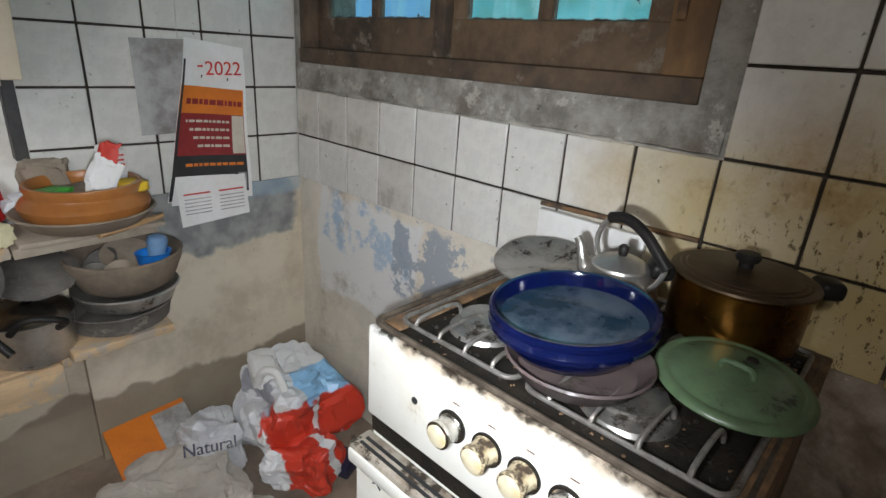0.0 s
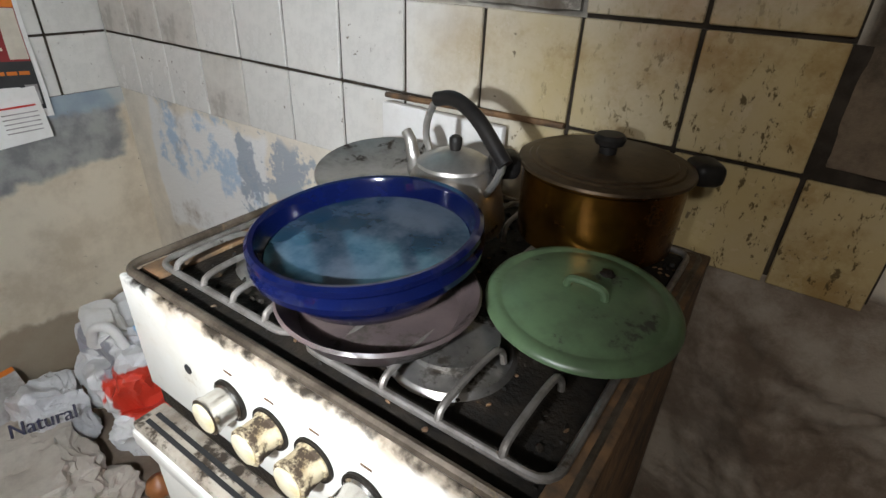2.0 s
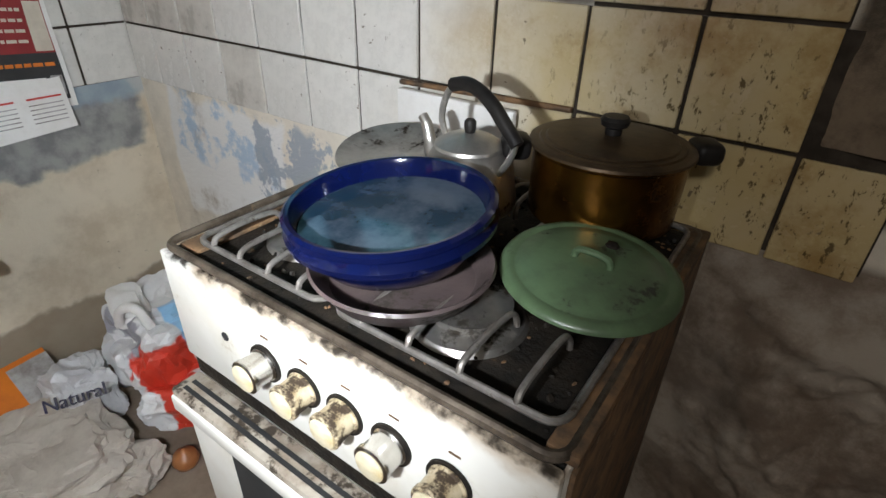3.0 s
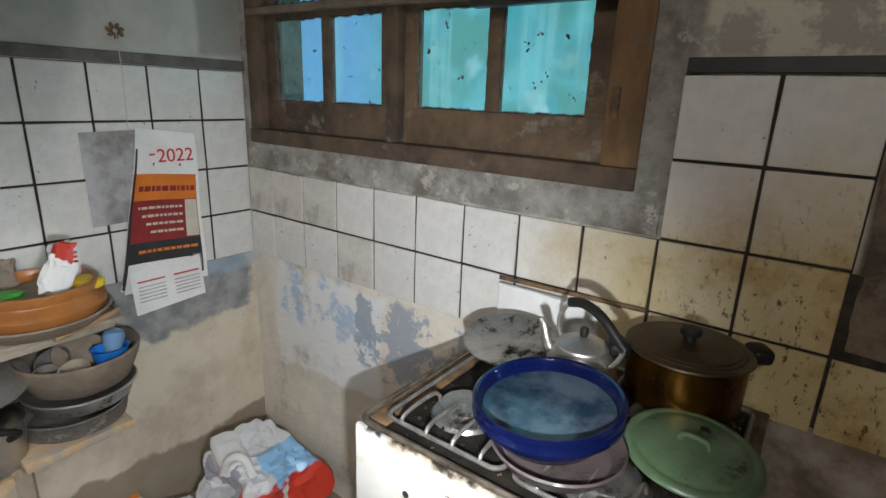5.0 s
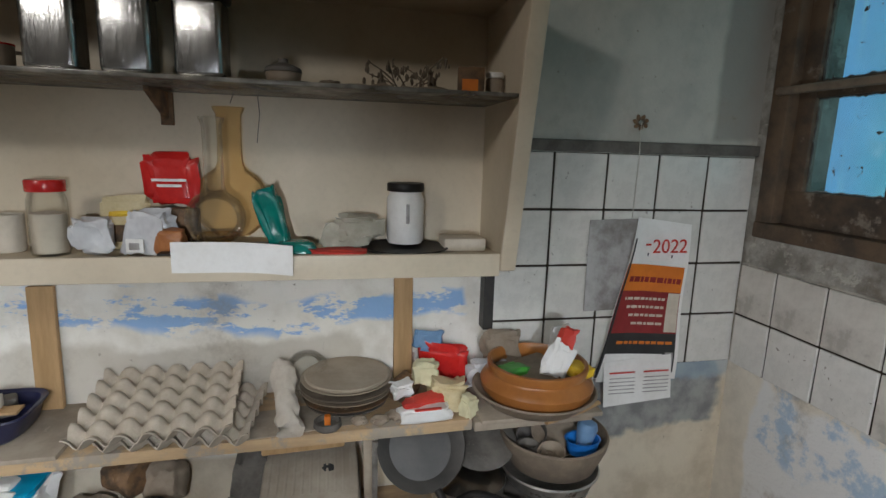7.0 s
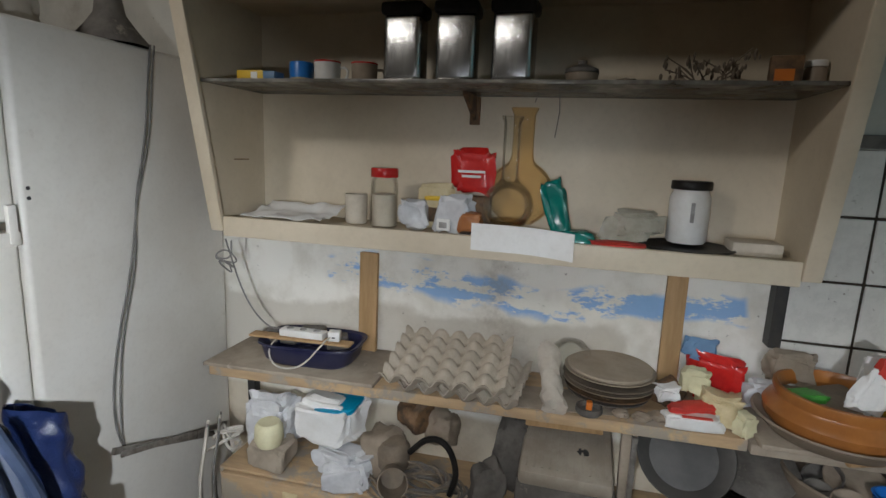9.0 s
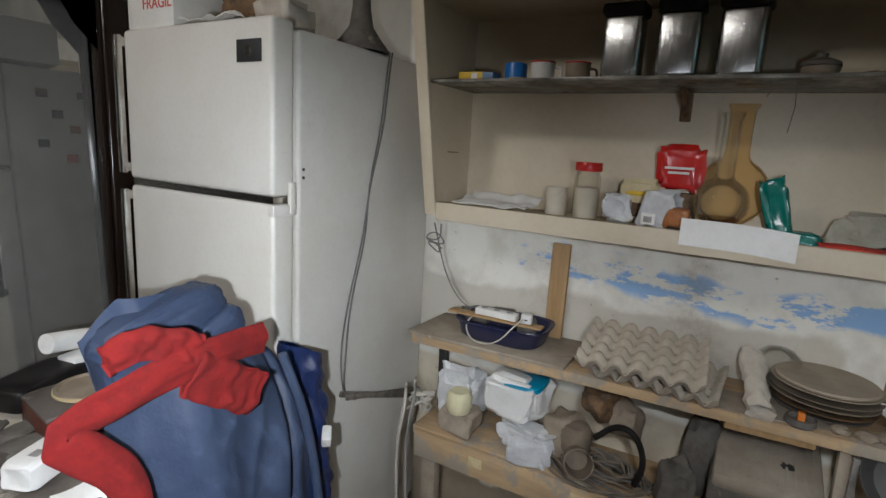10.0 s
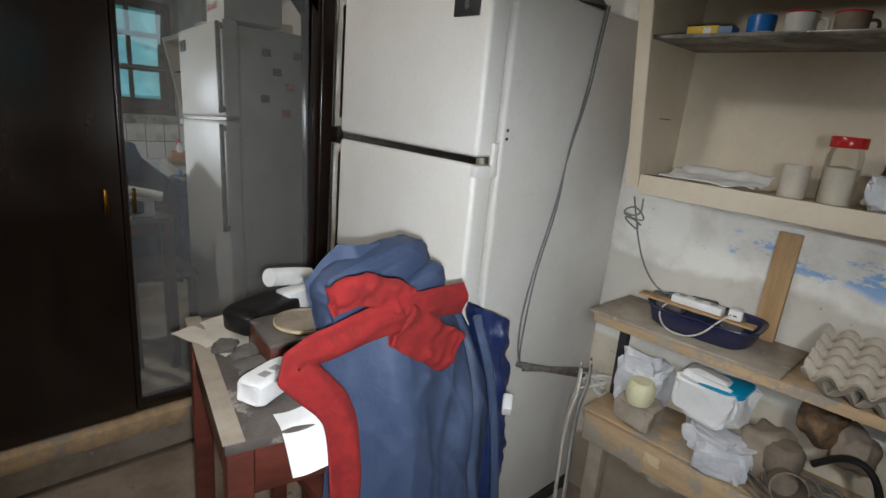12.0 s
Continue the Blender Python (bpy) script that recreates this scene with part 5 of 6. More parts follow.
solid("plastic_bag", pillow((0.09, 0.17, 0.085), 27, 0.45), M["bagclear"], "crumpled translucent grey-green plastic bag", "bag", (0.055, -1.105, CZ), 8)
j = jar_thing("white_jar", (0.035, -0.990, CZ + 0.0125), 0.044, 0.122, 0.020, "plastic", "bakelite", "white plastic jar with a black lid", "black screw lid")
part("grip", box(0.0425, -0.004, 0.050, 0.047, 0.004, 0.095, 0.001), M["greyphoto"], j)
solid("black_dish", lathe([(0, 0), (0.07, 0), (0.085, 0.008), (0.083, 0.011), (0.068, 0.005), (0, 0.004)], 36, squash=1.0), M["bakelite"], "flat black plastic dish under the white jar", "dish", (0.075, -0.995, CZ)).scale = (1.2, 1.2, 1.0)
solid("flat_box", box(-0.04, -0.05, 0, 0.04, 0.05, 0.03, 0.004), M["oldpaper"], "flat beige cardboard box in the cabinet corner", "box", (0.06, -0.855, CZ))

# ---- things on the shelf board ----
BZ = 0.7735
set_down = set(scene.objects)


def roasting_pan():
    p = thing("roasting_pan", (0.085, -1.925, BZ + 0.013), "navy enamel roasting pan holding chargers and cables", "pan", turn=4)
    bm = bmesh.new()
    prof = [(0.80, 0.0), (0.92, 0.012), (1.0, 0.052), (1.06, 0.056), (1.05, 0.060), (0.97, 0.055), (0.89, 0.016), (0.78, 0.005)]
    rings = []
    for k, z in prof:
        ring = []
        for i in range(48):
            a = 2 * math.pi * i / 48
            c, s = math.cos(a), math.sin(a)
            ring.append(bm.verts.new((0.085 * k * math.copysign(abs(c) ** 0.45, c), 0.135 * k * math.copysign(abs(s) ** 0.45, s), z)))
        rings.append(ring)
    for a, b in zip(rings, rings[1:]):
        for i in range(48):
            bm.faces.new((a[i], a[(i + 1) % 48], b[(i + 1) % 48], b[i]))
    bm.faces.new(rings[0][::-1]), bm.faces.new(rings[-1])
    bmesh.ops.recalc_face_normals(bm, faces=bm.faces)
    part("pan", bm, M["pan"], p)
    lath = thing("wooden_lath", (0.125, -1.945, BZ + 0.078), "thin wooden lath lying across the roasting pan", "lath", turn=3)
    part("lath", box(-0.018, -0.145, 0, 0.018, 0.150, 0.006, 0.001), M["cork"], lath)
    s = thing("power_strip", (0.115, -1.93, BZ + 0.0845), "white plastic power strip with cables", "power strip", turn=2)
    part("housing", box(-0.018, -0.075, 0, 0.018, 0.055, 0.020, 0.004), M["plastic"], s)
    for i in range(3):
        part("socket", lathe([(0.0, 0), (0.010, 0), (0.010, 0.001), (0, 0.001)], 16), M["greyphoto"], s).matrix_basis = pose(0, -0.05 + 0.04 * i, 0.0202)
    a = thing("charger", (0.118, -1.845, BZ + 0.0845), "white cube phone charger", "charger", turn=12)
    part("cube", box(-0.014, -0.016, 0, 0.014, 0.016, 0.027, 0.003), M["plastic"], a)
    part("port", box(0.0142, -0.004, 0.010, 0.0146, 0.004, 0.014, 0), M["ink"], a)
    for i, (x, y, sx, sy) in enumerate(((0.03, -2.02, 0.04, 0.05), (0.02, -1.95, 0.035, 0.07), (0.03, -1.87, 0.04, 0.06), (0.07, -2.055, 0.03, 0.03))):
        solid("black_adapter", box(-sx / 2, -sy / 2, 0, sx / 2, sy / 2, 0.042, 0.006), M["dustpan"], "dusty black power adapter in the pan", "adapter", (x + 0.02, y, BZ + 0.035 + 0.012 * (i % 2)), 14 * i, "adapters in the pan")
    solid("white_cable", tube([(0.115, -2.00, BZ + 0.09), (0.17, -2.02, BZ + 0.06), (0.215, -1.97, BZ + 0.028), (0.20, -1.90, BZ + 0.030), (0.155, -1.86, BZ + 0.09), (0.135, -1.85, BZ + 0.10)], 0.0024, 6, smooth_by=3), M["cable_l"], "thin white charging cable drooping over the board", "cable")
    solid("cable", tube([(0.14, -2.16, 1.12), (0.12, -2.12, 0.95), (0.10, -2.06, BZ + 0.09), (0.10, -2.0, BZ + 0.10)], 0.0024, 6, smooth_by=3), M["cable"], "thin grey cable hanging from the cabinet", "cable")


M["pan"] = plain("navy_pan_enamel", (0.012, 0.015, 0.05), (0.03, 0.03, 0.06), 0.3, scale=14, bump=0.05, dirt=(0.12, 0.10, 0.09), dirt_at=0.68)
roasting_pan()
for y0, y1, zt in ((-1.833, -1.779, 1.078), (-1.008, -0.960, 1.095)):
    tilted(solid("wooden_stick", box(-0.008, 0, 0, 0.008, y1 - y0, zt - BZ - 0.012, 0.002), M["cork"], "flat bare wooden stick leaning on the wall", "stick", group="sticks"), XB + 0.022, y0, BZ + 0.012 if y0 < -1.5 else BZ, 0, -1.5, 0)


def egg_tray(place, turn):
    n, m, p = 5, 6, 0.0500

    def fn(u, v):
        x, y = (u - 0.5) * n * p, (v - 0.5) * m * p
        cu, cv = math.cos(2 * math.pi * u * n), math.cos(2 * math.pi * v * m)
        k = 0.5 * (cu + cv)
        h = 0.022 + 0.017 * math.tanh(2.0 * k) + 0.003 * cu * cv + 0.0012 * noise.noise(Vector((x * 60, y * 60, 3)))
        return (x, y, h)

    return solid("egg_tray", grid(fn, n * 10, m * 10, 0.0022), M["eggtray"], "grey-brown pulp egg tray lying on the board", "egg tray", place, turn, "egg trays")


tilted(egg_tray((0.122, -1.520, BZ), 3), 0.120, -1.520, BZ + 0.047, 0, 9, 3)
tilted(egg_tray((0.05, -1.46, BZ), -2), 0.095, -1.480, BZ - 0.004, 0, 0, -3)
solid("cardboard_sheet", box(-0.06, -0.14, 0, 0.06, 0.14, 0.003, 0.001), M["dustboard"], "dusty sheet of cardboard on the board", "cardboard", (0.12, -1.24, BZ), 8)


def cloth_roll():
    def fn(u, v):
        a = 2 * math.pi * v
        w = 0.026 + 0.003 * math.sin(u * 7) - 0.005 * math.exp(-((u - 0.45) / 0.07) ** 2) + 0.009 * noise.noise(Vector((u * 7, math.cos(a) * 2, math.sin(a) * 2))) + 0.005 * noise.noise(Vector((u * 3, math.cos(a) * 6, math.sin(a) * 6)))
        x = 0.03 + 0.17 * u
        z = 0.095 - 0.080 * u + w * 0.8 * math.sin(a)
        return (x, -1.283 + 0.03 * u + w * math.cos(a), BZ + max(0.003, z))
    solid("rag", grid(fn, 34, 20), M["cloth"], "twisted off-white rag lying over the board", "rag", smooth=70)


M["cloth"] = plain("off_white_rag", (0.60, 0.54, 0.46), (0.50, 0.44, 0.36), 0.95, scale=16, bump=0.4)
cloth_roll()
solid("glass_globe", lathe([(0, 0), (0.026, 0.0), (0.03, 0.006), (0.046, 0.028), (0.052, 0.055), (0.046, 0.082), (0.030, 0.098), (0, 0.104)], 36), M["clear"], "clear glass globe behind the rag", "glass globe", (0.020, -1.225, BZ + 0.02))


def plates():
    z = BZ
    for i, (r, mat) in enumerate(((0.098, "dustpan"), (0.104, "rust"), (0.108, "dustdish"), (0.110, "clayrim"), (0.108, "plate"))):
        p = solid("plate", lathe([(0, 0), (r * 0.6, 0), (r * 0.72, 0.006), (r, 0.016), (r * 1.01, 0.019), (r * 0.97, 0.019), (r * 0.7, 0.010), (0, 0.008)], 48), M[mat], "dusty dinner plate in a stack", "plate", (0.060 + 0.004 * (i % 2), -1.130, z), 0, "stack of plates")
        z += 0.0140
    solid("straw_mat", lathe([(0, 0), (0.099, 0.0), (0.102, 0.004), (0.099, 0.008), (0, 0.010)], 44), M["plate"], "round dusty brown mat on the plate stack", "mat", (0.062, -1.129, z + 0.005))


M["plate"] = plain("dusty_beige_plate", (0.40, 0.33, 0.25), (0.33, 0.27, 0.20), 0.85, scale=12, bump=0.2)
plates()
a = thing("ashtray", (0.168, -1.175, BZ), "small grey ashtray holding an orange stub", "ashtray")
part("tray", lathe([(0, 0), (0.026, 0), (0.031, 0.006), (0.030, 0.018), (0.025, 0.019), (0.022, 0.008), (0, 0.006)], 28), M["dustpan"], a)
part("stub", box(-0.008, -0.007, 0.006, 0.008, 0.007, 0.030, 0.003), M["orange"], a)
for i, (x, y, w) in enumerate(((0.165, -1.105, 0.03), (0.170, -1.06, 0.035), (0.155, -1.02, 0.04))):
    solid("small_glass", lump((w, w * 1.2, 0.022), 50 + i, 0.3, 2, 3, 0.2), M["dustdish"], "small dusty oddment beside the plates", "oddment", (x, y, BZ), 0, "oddments by the plates")
PACK = (("redfoil", (0.05, 0.13, 0.105), 0.012, -0.880, 0.000, "glossy red snack packet against the wall"), ("sky", (0.03, 0.08, 0.050), 0.000, -0.915, 0.095, "crumpled light blue packet behind the others"),
        ("foam", (0.065, 0.070, 0.055), 0.075, -0.935, 0.040, "open pale yellow margarine tub"), ("beige", (0.085, 0.10, 0.060), 0.110, -0.885, 0.000, "crinkled beige food packet"),
        ("paper", (0.055, 0.065, 0.030), 0.105, -1.000, 0.030, "torn white paper packet"), ("redink", (0.050, 0.105, 0.028), 0.150, -0.950, 0.012, "orange-red folded packet on the board"),
        ("foam", (0.040, 0.045, 0.040), 0.172, -0.850, 0.000, "small pale yellow butter carton"), ("rust", (0.060, 0.075, 0.050), 0.060, -0.985, 0.000, "dark brown crumpled packet"))
for i, (m, sz, x, y, z, lb) in enumerate(PACK):
    solid("food_packet", pillow((sz[0] * 1.1, sz[1] * 1.12, sz[2] * 1.35), 60 + i, 0.42), M[m], lb, "packet", (x, y, BZ + z), 9 * i - 25, "food packets on the board")
b = thing("sugar_packet", (0.172, -0.955, BZ), "white plastic food packet with red print", "packet", turn=4)
part("pouch", pillow((0.045, 0.135, 0.034), 80, 0.2), M["plastic"], b)
part("print", box(0.012, -0.028, 0.0315, 0.022, 0.035, 0.0345, 0.001), M["redink"], b)
solid("clear_bag", pillow((0.05, 0.11, 0.085), 84, 0.4), M["bag"], "crumpled clear plastic bag against the tiles", "bag", (0.045, -0.775, BZ), 0)

follow_slope(set_down)

# clay bowls
set_down = set(scene.objects)
EZ = 0.7695
solid("cutting_board", box(-0.11, -0.15, 0, 0.10, 0.15, 0.012, 0.004), M["dustboard"], "thin dusty cutting board under the clay bowls", "board", (0.125, -0.655, EZ))
solid("clay_dish", lathe([(0, 0), (0.08, 0), (0.100, 0.008), (0.126, 0.034), (0.130, 0.038), (0.126, 0.041), (0.115, 0.034), (0.09, 0.012), (0, 0.008)], 52), M["dustdish"], "wide brown clay dish under the bowl", "dish", (0.150, -0.655, EZ + 0.0125)).scale = (1.16, 1.16, 1.1)
solid("clay_bowl", lathe([(0, 0), (0.072, 0), (0.092, 0.008), (0.107, 0.026), (0.110, 0.040), (0.104, 0.050), (0.096, 0.055), (0.094, 0.060), (0.098, 0.072), (0.097, 0.078), (0.091, 0.079), (0.088, 0.072), (0.087, 0.058), (0.096, 0.040), (0.09, 0.024), (0.07, 0.012), (0, 0.01)], 56), M["terracotta"], "shiny orange terracotta bowl holding packets", "bowl", (0.150, -0.650, EZ + 0.022)).scale = (1.24, 1.24, 1.25)
KZ = EZ + 0.056
solid("green_lid", pillow((0.06, 0.075, 0.020), 90, 0.25), M["leaf"], "bright green crumpled plastic lid in the bowl", "lid", (0.165, -0.715, KZ + 0.040), 20)
b = thing("spice_packet", (0.195, -0.640, KZ + 0.030), "white and orange paper spice packet", "packet")
tilted(part("packet", pillow((0.032, 0.066, 0.110), 92, 0.4), M["paper"], b), 0, 0, 0, -22, 0, 0)
tilted(part("tip", pillow((0.026, 0.046, 0.060), 93, 0.38), M["redink"], b, "orange-red tip"), 0, 0.028, 0.074, -24, 0, 0)
b = thing("flour_packet", (0.115, -0.575, KZ + 0.040), "white printed packet leaning in the bowl", "packet")
tilted(part("packet", pillow((0.026, 0.080, 0.112), 95, 0.36), M["plastic"], b), 0, 0, 0, 8, 10, 10)
for i in range(3):
    part("print", box(0.012, -0.020, 0.046 + 0.012 * i, 0.020, 0.022, 0.050 + 0.012 * i, 0), M["redink"], b)
solid("yellow_packet", pillow((0.07, 0.06, 0.030), 97, 0.25), M["yellow"], "dull yellow packet in the bowl", "packet", (0.185, -0.560, KZ + 0.030), 15)
solid("herb_bag", pillow((0.16, 0.17, 0.06), 98, 0.3), M["clayrim"], "dusty brown bag at the bottom of the bowl", "bag", (0.145, -0.65, KZ - 0.010), 15)
solid("grey_bag", pillow((0.05, 0.12, 0.10), 99, 0.35), M["dustdish"], "dusty translucent bag behind the bowl", "bag", (0.03, -0.70, EZ + 0.06))
solid("wooden_spoon", tube([(0.245, -0.66, EZ + 0.012), (0.225, -0.58, EZ + 0.014), (0.19, -0.50, EZ + 0.016)], [0.010, 0.008, 0.006], 10, smooth_by=1), M["cork"], "bare wooden stirring stick by the clay dish", "stick")

follow_slope(set_down, -0.028)

# ---- things on the lower shelf ----
set_down = set(scene.objects)
LZ = 0.4705


def big_bowl():
    solid("roasting_dish", lathe([(0, 0), (0.10, 0), (0.118, 0.010), (0.125, 0.050), (0.130, 0.055), (0.126, 0.058), (0.116, 0.048), (0.1, 0.01), (0, 0.008)], 44), M["dustpan"], "dusty dark baking dish under the bowl", "dish", (0.115, -0.640, 0.4925))
    solid("metal_pan", lathe([(0, 0), (0.09, 0), (0.11, 0.012), (0.120, 0.045), (0.128, 0.048), (0.124, 0.052), (0.108, 0.040), (0, 0.01)], 44), M["alu"], "dented dusty metal pan in a stack", "pan", (0.120, -0.615, 0.543))
    solid("brown_bowl", lathe([(0, 0), (0.075, 0), (0.105, 0.020), (0.128, 0.080), (0.131, 0.098), (0.126, 0.102), (0.119, 0.096), (0.098, 0.028), (0.07, 0.012), (0, 0.010)], 52), M["clayrim"], "large dusty brown bowl full of small crockery", "bowl", (0.125, -0.612, 0.588)).scale = (1.06, 1.06, 1.0)
    b = thing("blue_tub", (0.185, -0.560, 0.655), "bright blue plastic tub in the bowl", "tub")
    part("tub", lathe([(0, 0), (0.030, 0), (0.036, 0.034), (0.038, 0.036), (0.034, 0.036), (0.028, 0.004), (0, 0.003)], 28, squash=1.2), M["cyan"], b)
    tilted(solid("blue_cup", lathe([(0, 0), (0.018, 0), (0.026, 0.045), (0.022, 0.058), (0.010, 0.064), (0, 0.065)], 26), M["sky"], "dull light blue plastic cup in the tub", "cup"), 0.175, -0.552, 0.668, -10, 0, 0)
    for i, (x, y, r) in enumerate(((0.155, -0.690, 0.030), (0.19, -0.640, 0.034), (0.105, -0.650, 0.040), (0.06, -0.58, 0.036))):
        tilted(solid("small_cup", lathe([(0, 0), (r * 0.7, 0), (r, r * 0.9), (r * 1.02, r), (r * 0.93, r), (r * 0.6, 0.006), (0, 0.005)], 26), M["dustdish"] if i % 2 else M["dustpan"], "small dusty cup in the brown bowl", "cup", group="cups in the bowl"), x, y, 0.640, 12 * i, 16, 0)
    tilted(solid("saucer", lathe([(0, 0), (0.045, 0), (0.065, 0.008), (0.063, 0.011), (0.045, 0.004), (0, 0.003)], 32), M["dustdish"], "dusty saucer leaning in the brown bowl", "saucer"), 0.125, -0.605, 0.668, 0, 26, 0)


big_bowl()


def pans():
    f = thing("frying_pan", (0, 0, 0), "black frying pan leaning upright on the shelf", "pan")
    f.matrix_basis = pose(0.175, -0.965, 0.705, 8, 52, 8)
    part("pan", lathe([(0, 0.002), (0.075, 0.0), (0.098, 0.030), (0.101, 0.032), (0.099, 0.035), (0.093, 0.031), (0.072, 0.005), (0, 0.006)], 48), M["panblack"], f)
    part("handle", tube([(0.097, 0.02, 0.030), (0.14, 0.035, 0.04), (0.19, 0.055, 0.042)], 0.009, 10, smooth_by=1), M["bakelite"], f)
    s = thing("steel_cover", (0, 0, 0), "dusty grey saucepan lid lying among pans", "lid")
    s.matrix_basis = pose(0.115, -0.800, 0.672, 6, 22, 0)
    part("disc", lathe([(0, 0.012), (0.05, 0.010), (0.082, 0.004), (0.088, 0.0), (0.084, -0.002), (0.05, 0.006), (0, 0.008)], 44), M["dustpan"], s)
    p = thing("saucepan", (0.13, -0.835, LZ), "worn aluminium saucepan with black handles", "saucepan")
    part("pot", lathe([(0, 0), (0.075, 0), (0.085, 0.008), (0.092, 0.11), (0.096, 0.115), (0.09, 0.115), (0.08, 0.01), (0, 0.006)], 44), M["alu"], p)
    part("lid", lathe([(0.094, 0.117), (0.07, 0.135), (0.03, 0.148), (0, 0.15), (0.03, 0.145), (0.07, 0.13), (0.09, 0.116)], 44), M["chrome"], p, "shiny domed lid")
    part("lid_knob", lathe([(0, 0.15), (0.008, 0.15), (0.008, 0.158), (0.015, 0.162), (0.012, 0.170), (0, 0.171)], 20), M["bakelite"], p)
    part("handle", tube([(0.09, 0.04, 0.10), (0.13, 0.06, 0.13), (0.115, -0.02, 0.155), (0.088, -0.05, 0.11)], 0.008, 8, smooth_by=2), M["bakelite"], p)


M["panblack"] = plain("dusty_nonstick", (0.045, 0.043, 0.040), (0.075, 0.070, 0.064), 0.55, scale=10, bump=0.1)
pans()


def waffle_iron():
    w = thing("sandwich_toaster", (0.085, -1.215, LZ), "dusty grey metal sandwich toaster with ribbed lid", "toaster")
    part("base", box(-0.11, -0.115, 0.002, 0.115, 0.115, 0.13, 0.008), M["dustpan"], w)
    part("lid", box(-0.105, -0.11, 0, 0.12, 0.11, 0.045, 0.012), M["toaster"], w, "ribbed beige lid").matrix_basis = pose(0, 0, 0.135, 0, 12, 0)
    for i in range(11):
        part("rib", box(-0.09, -0.095 + 0.0185 * i, 0.0455, 0.10, -0.089 + 0.0185 * i, 0.048, 0.001), M["toaster"], w).matrix_basis = pose(0, 0, 0.135, 0, 12, 0)
    part("catch", lump((0.03, 0.035, 0.014), 5, 0.3, sub=3), M["ink"], w).matrix_basis = pose(0.03, 0.04, 0.165)
    part("dial", lathe([(0, 0), (0.014, 0), (0.014, 0.008), (0, 0.009)], 22), M["chrome"], w).matrix_basis = pose(0.1155, -0.02, 0.06, 0, 90, 0)
    solid("brown_box", box(-0.04, -0.09, 0, 0.04, 0.09, 0.022, 0.003), M["cork"], "flat brown wooden box on the toaster", "box", (0.13, -1.23, 0.722), 4)
    s = thing("metal_bracket", (0.19, -1.065, LZ), "thin grey upright metal bracket", "bracket")
    part("bar", box(-0.006, -0.012, 0, 0.006, 0.0, 0.27, 0.001), M["iron"], s)
    part("foot", box(-0.06, -0.012, 0, 0.006, 0.0, 0.010, 0.001), M["iron"], s)


M["toaster"] = plain("dusty_beige_metal", (0.42, 0.37, 0.30), (0.33, 0.28, 0.22), 0.6, 0.2, scale=10, bump=0.15)
waffle_iron()


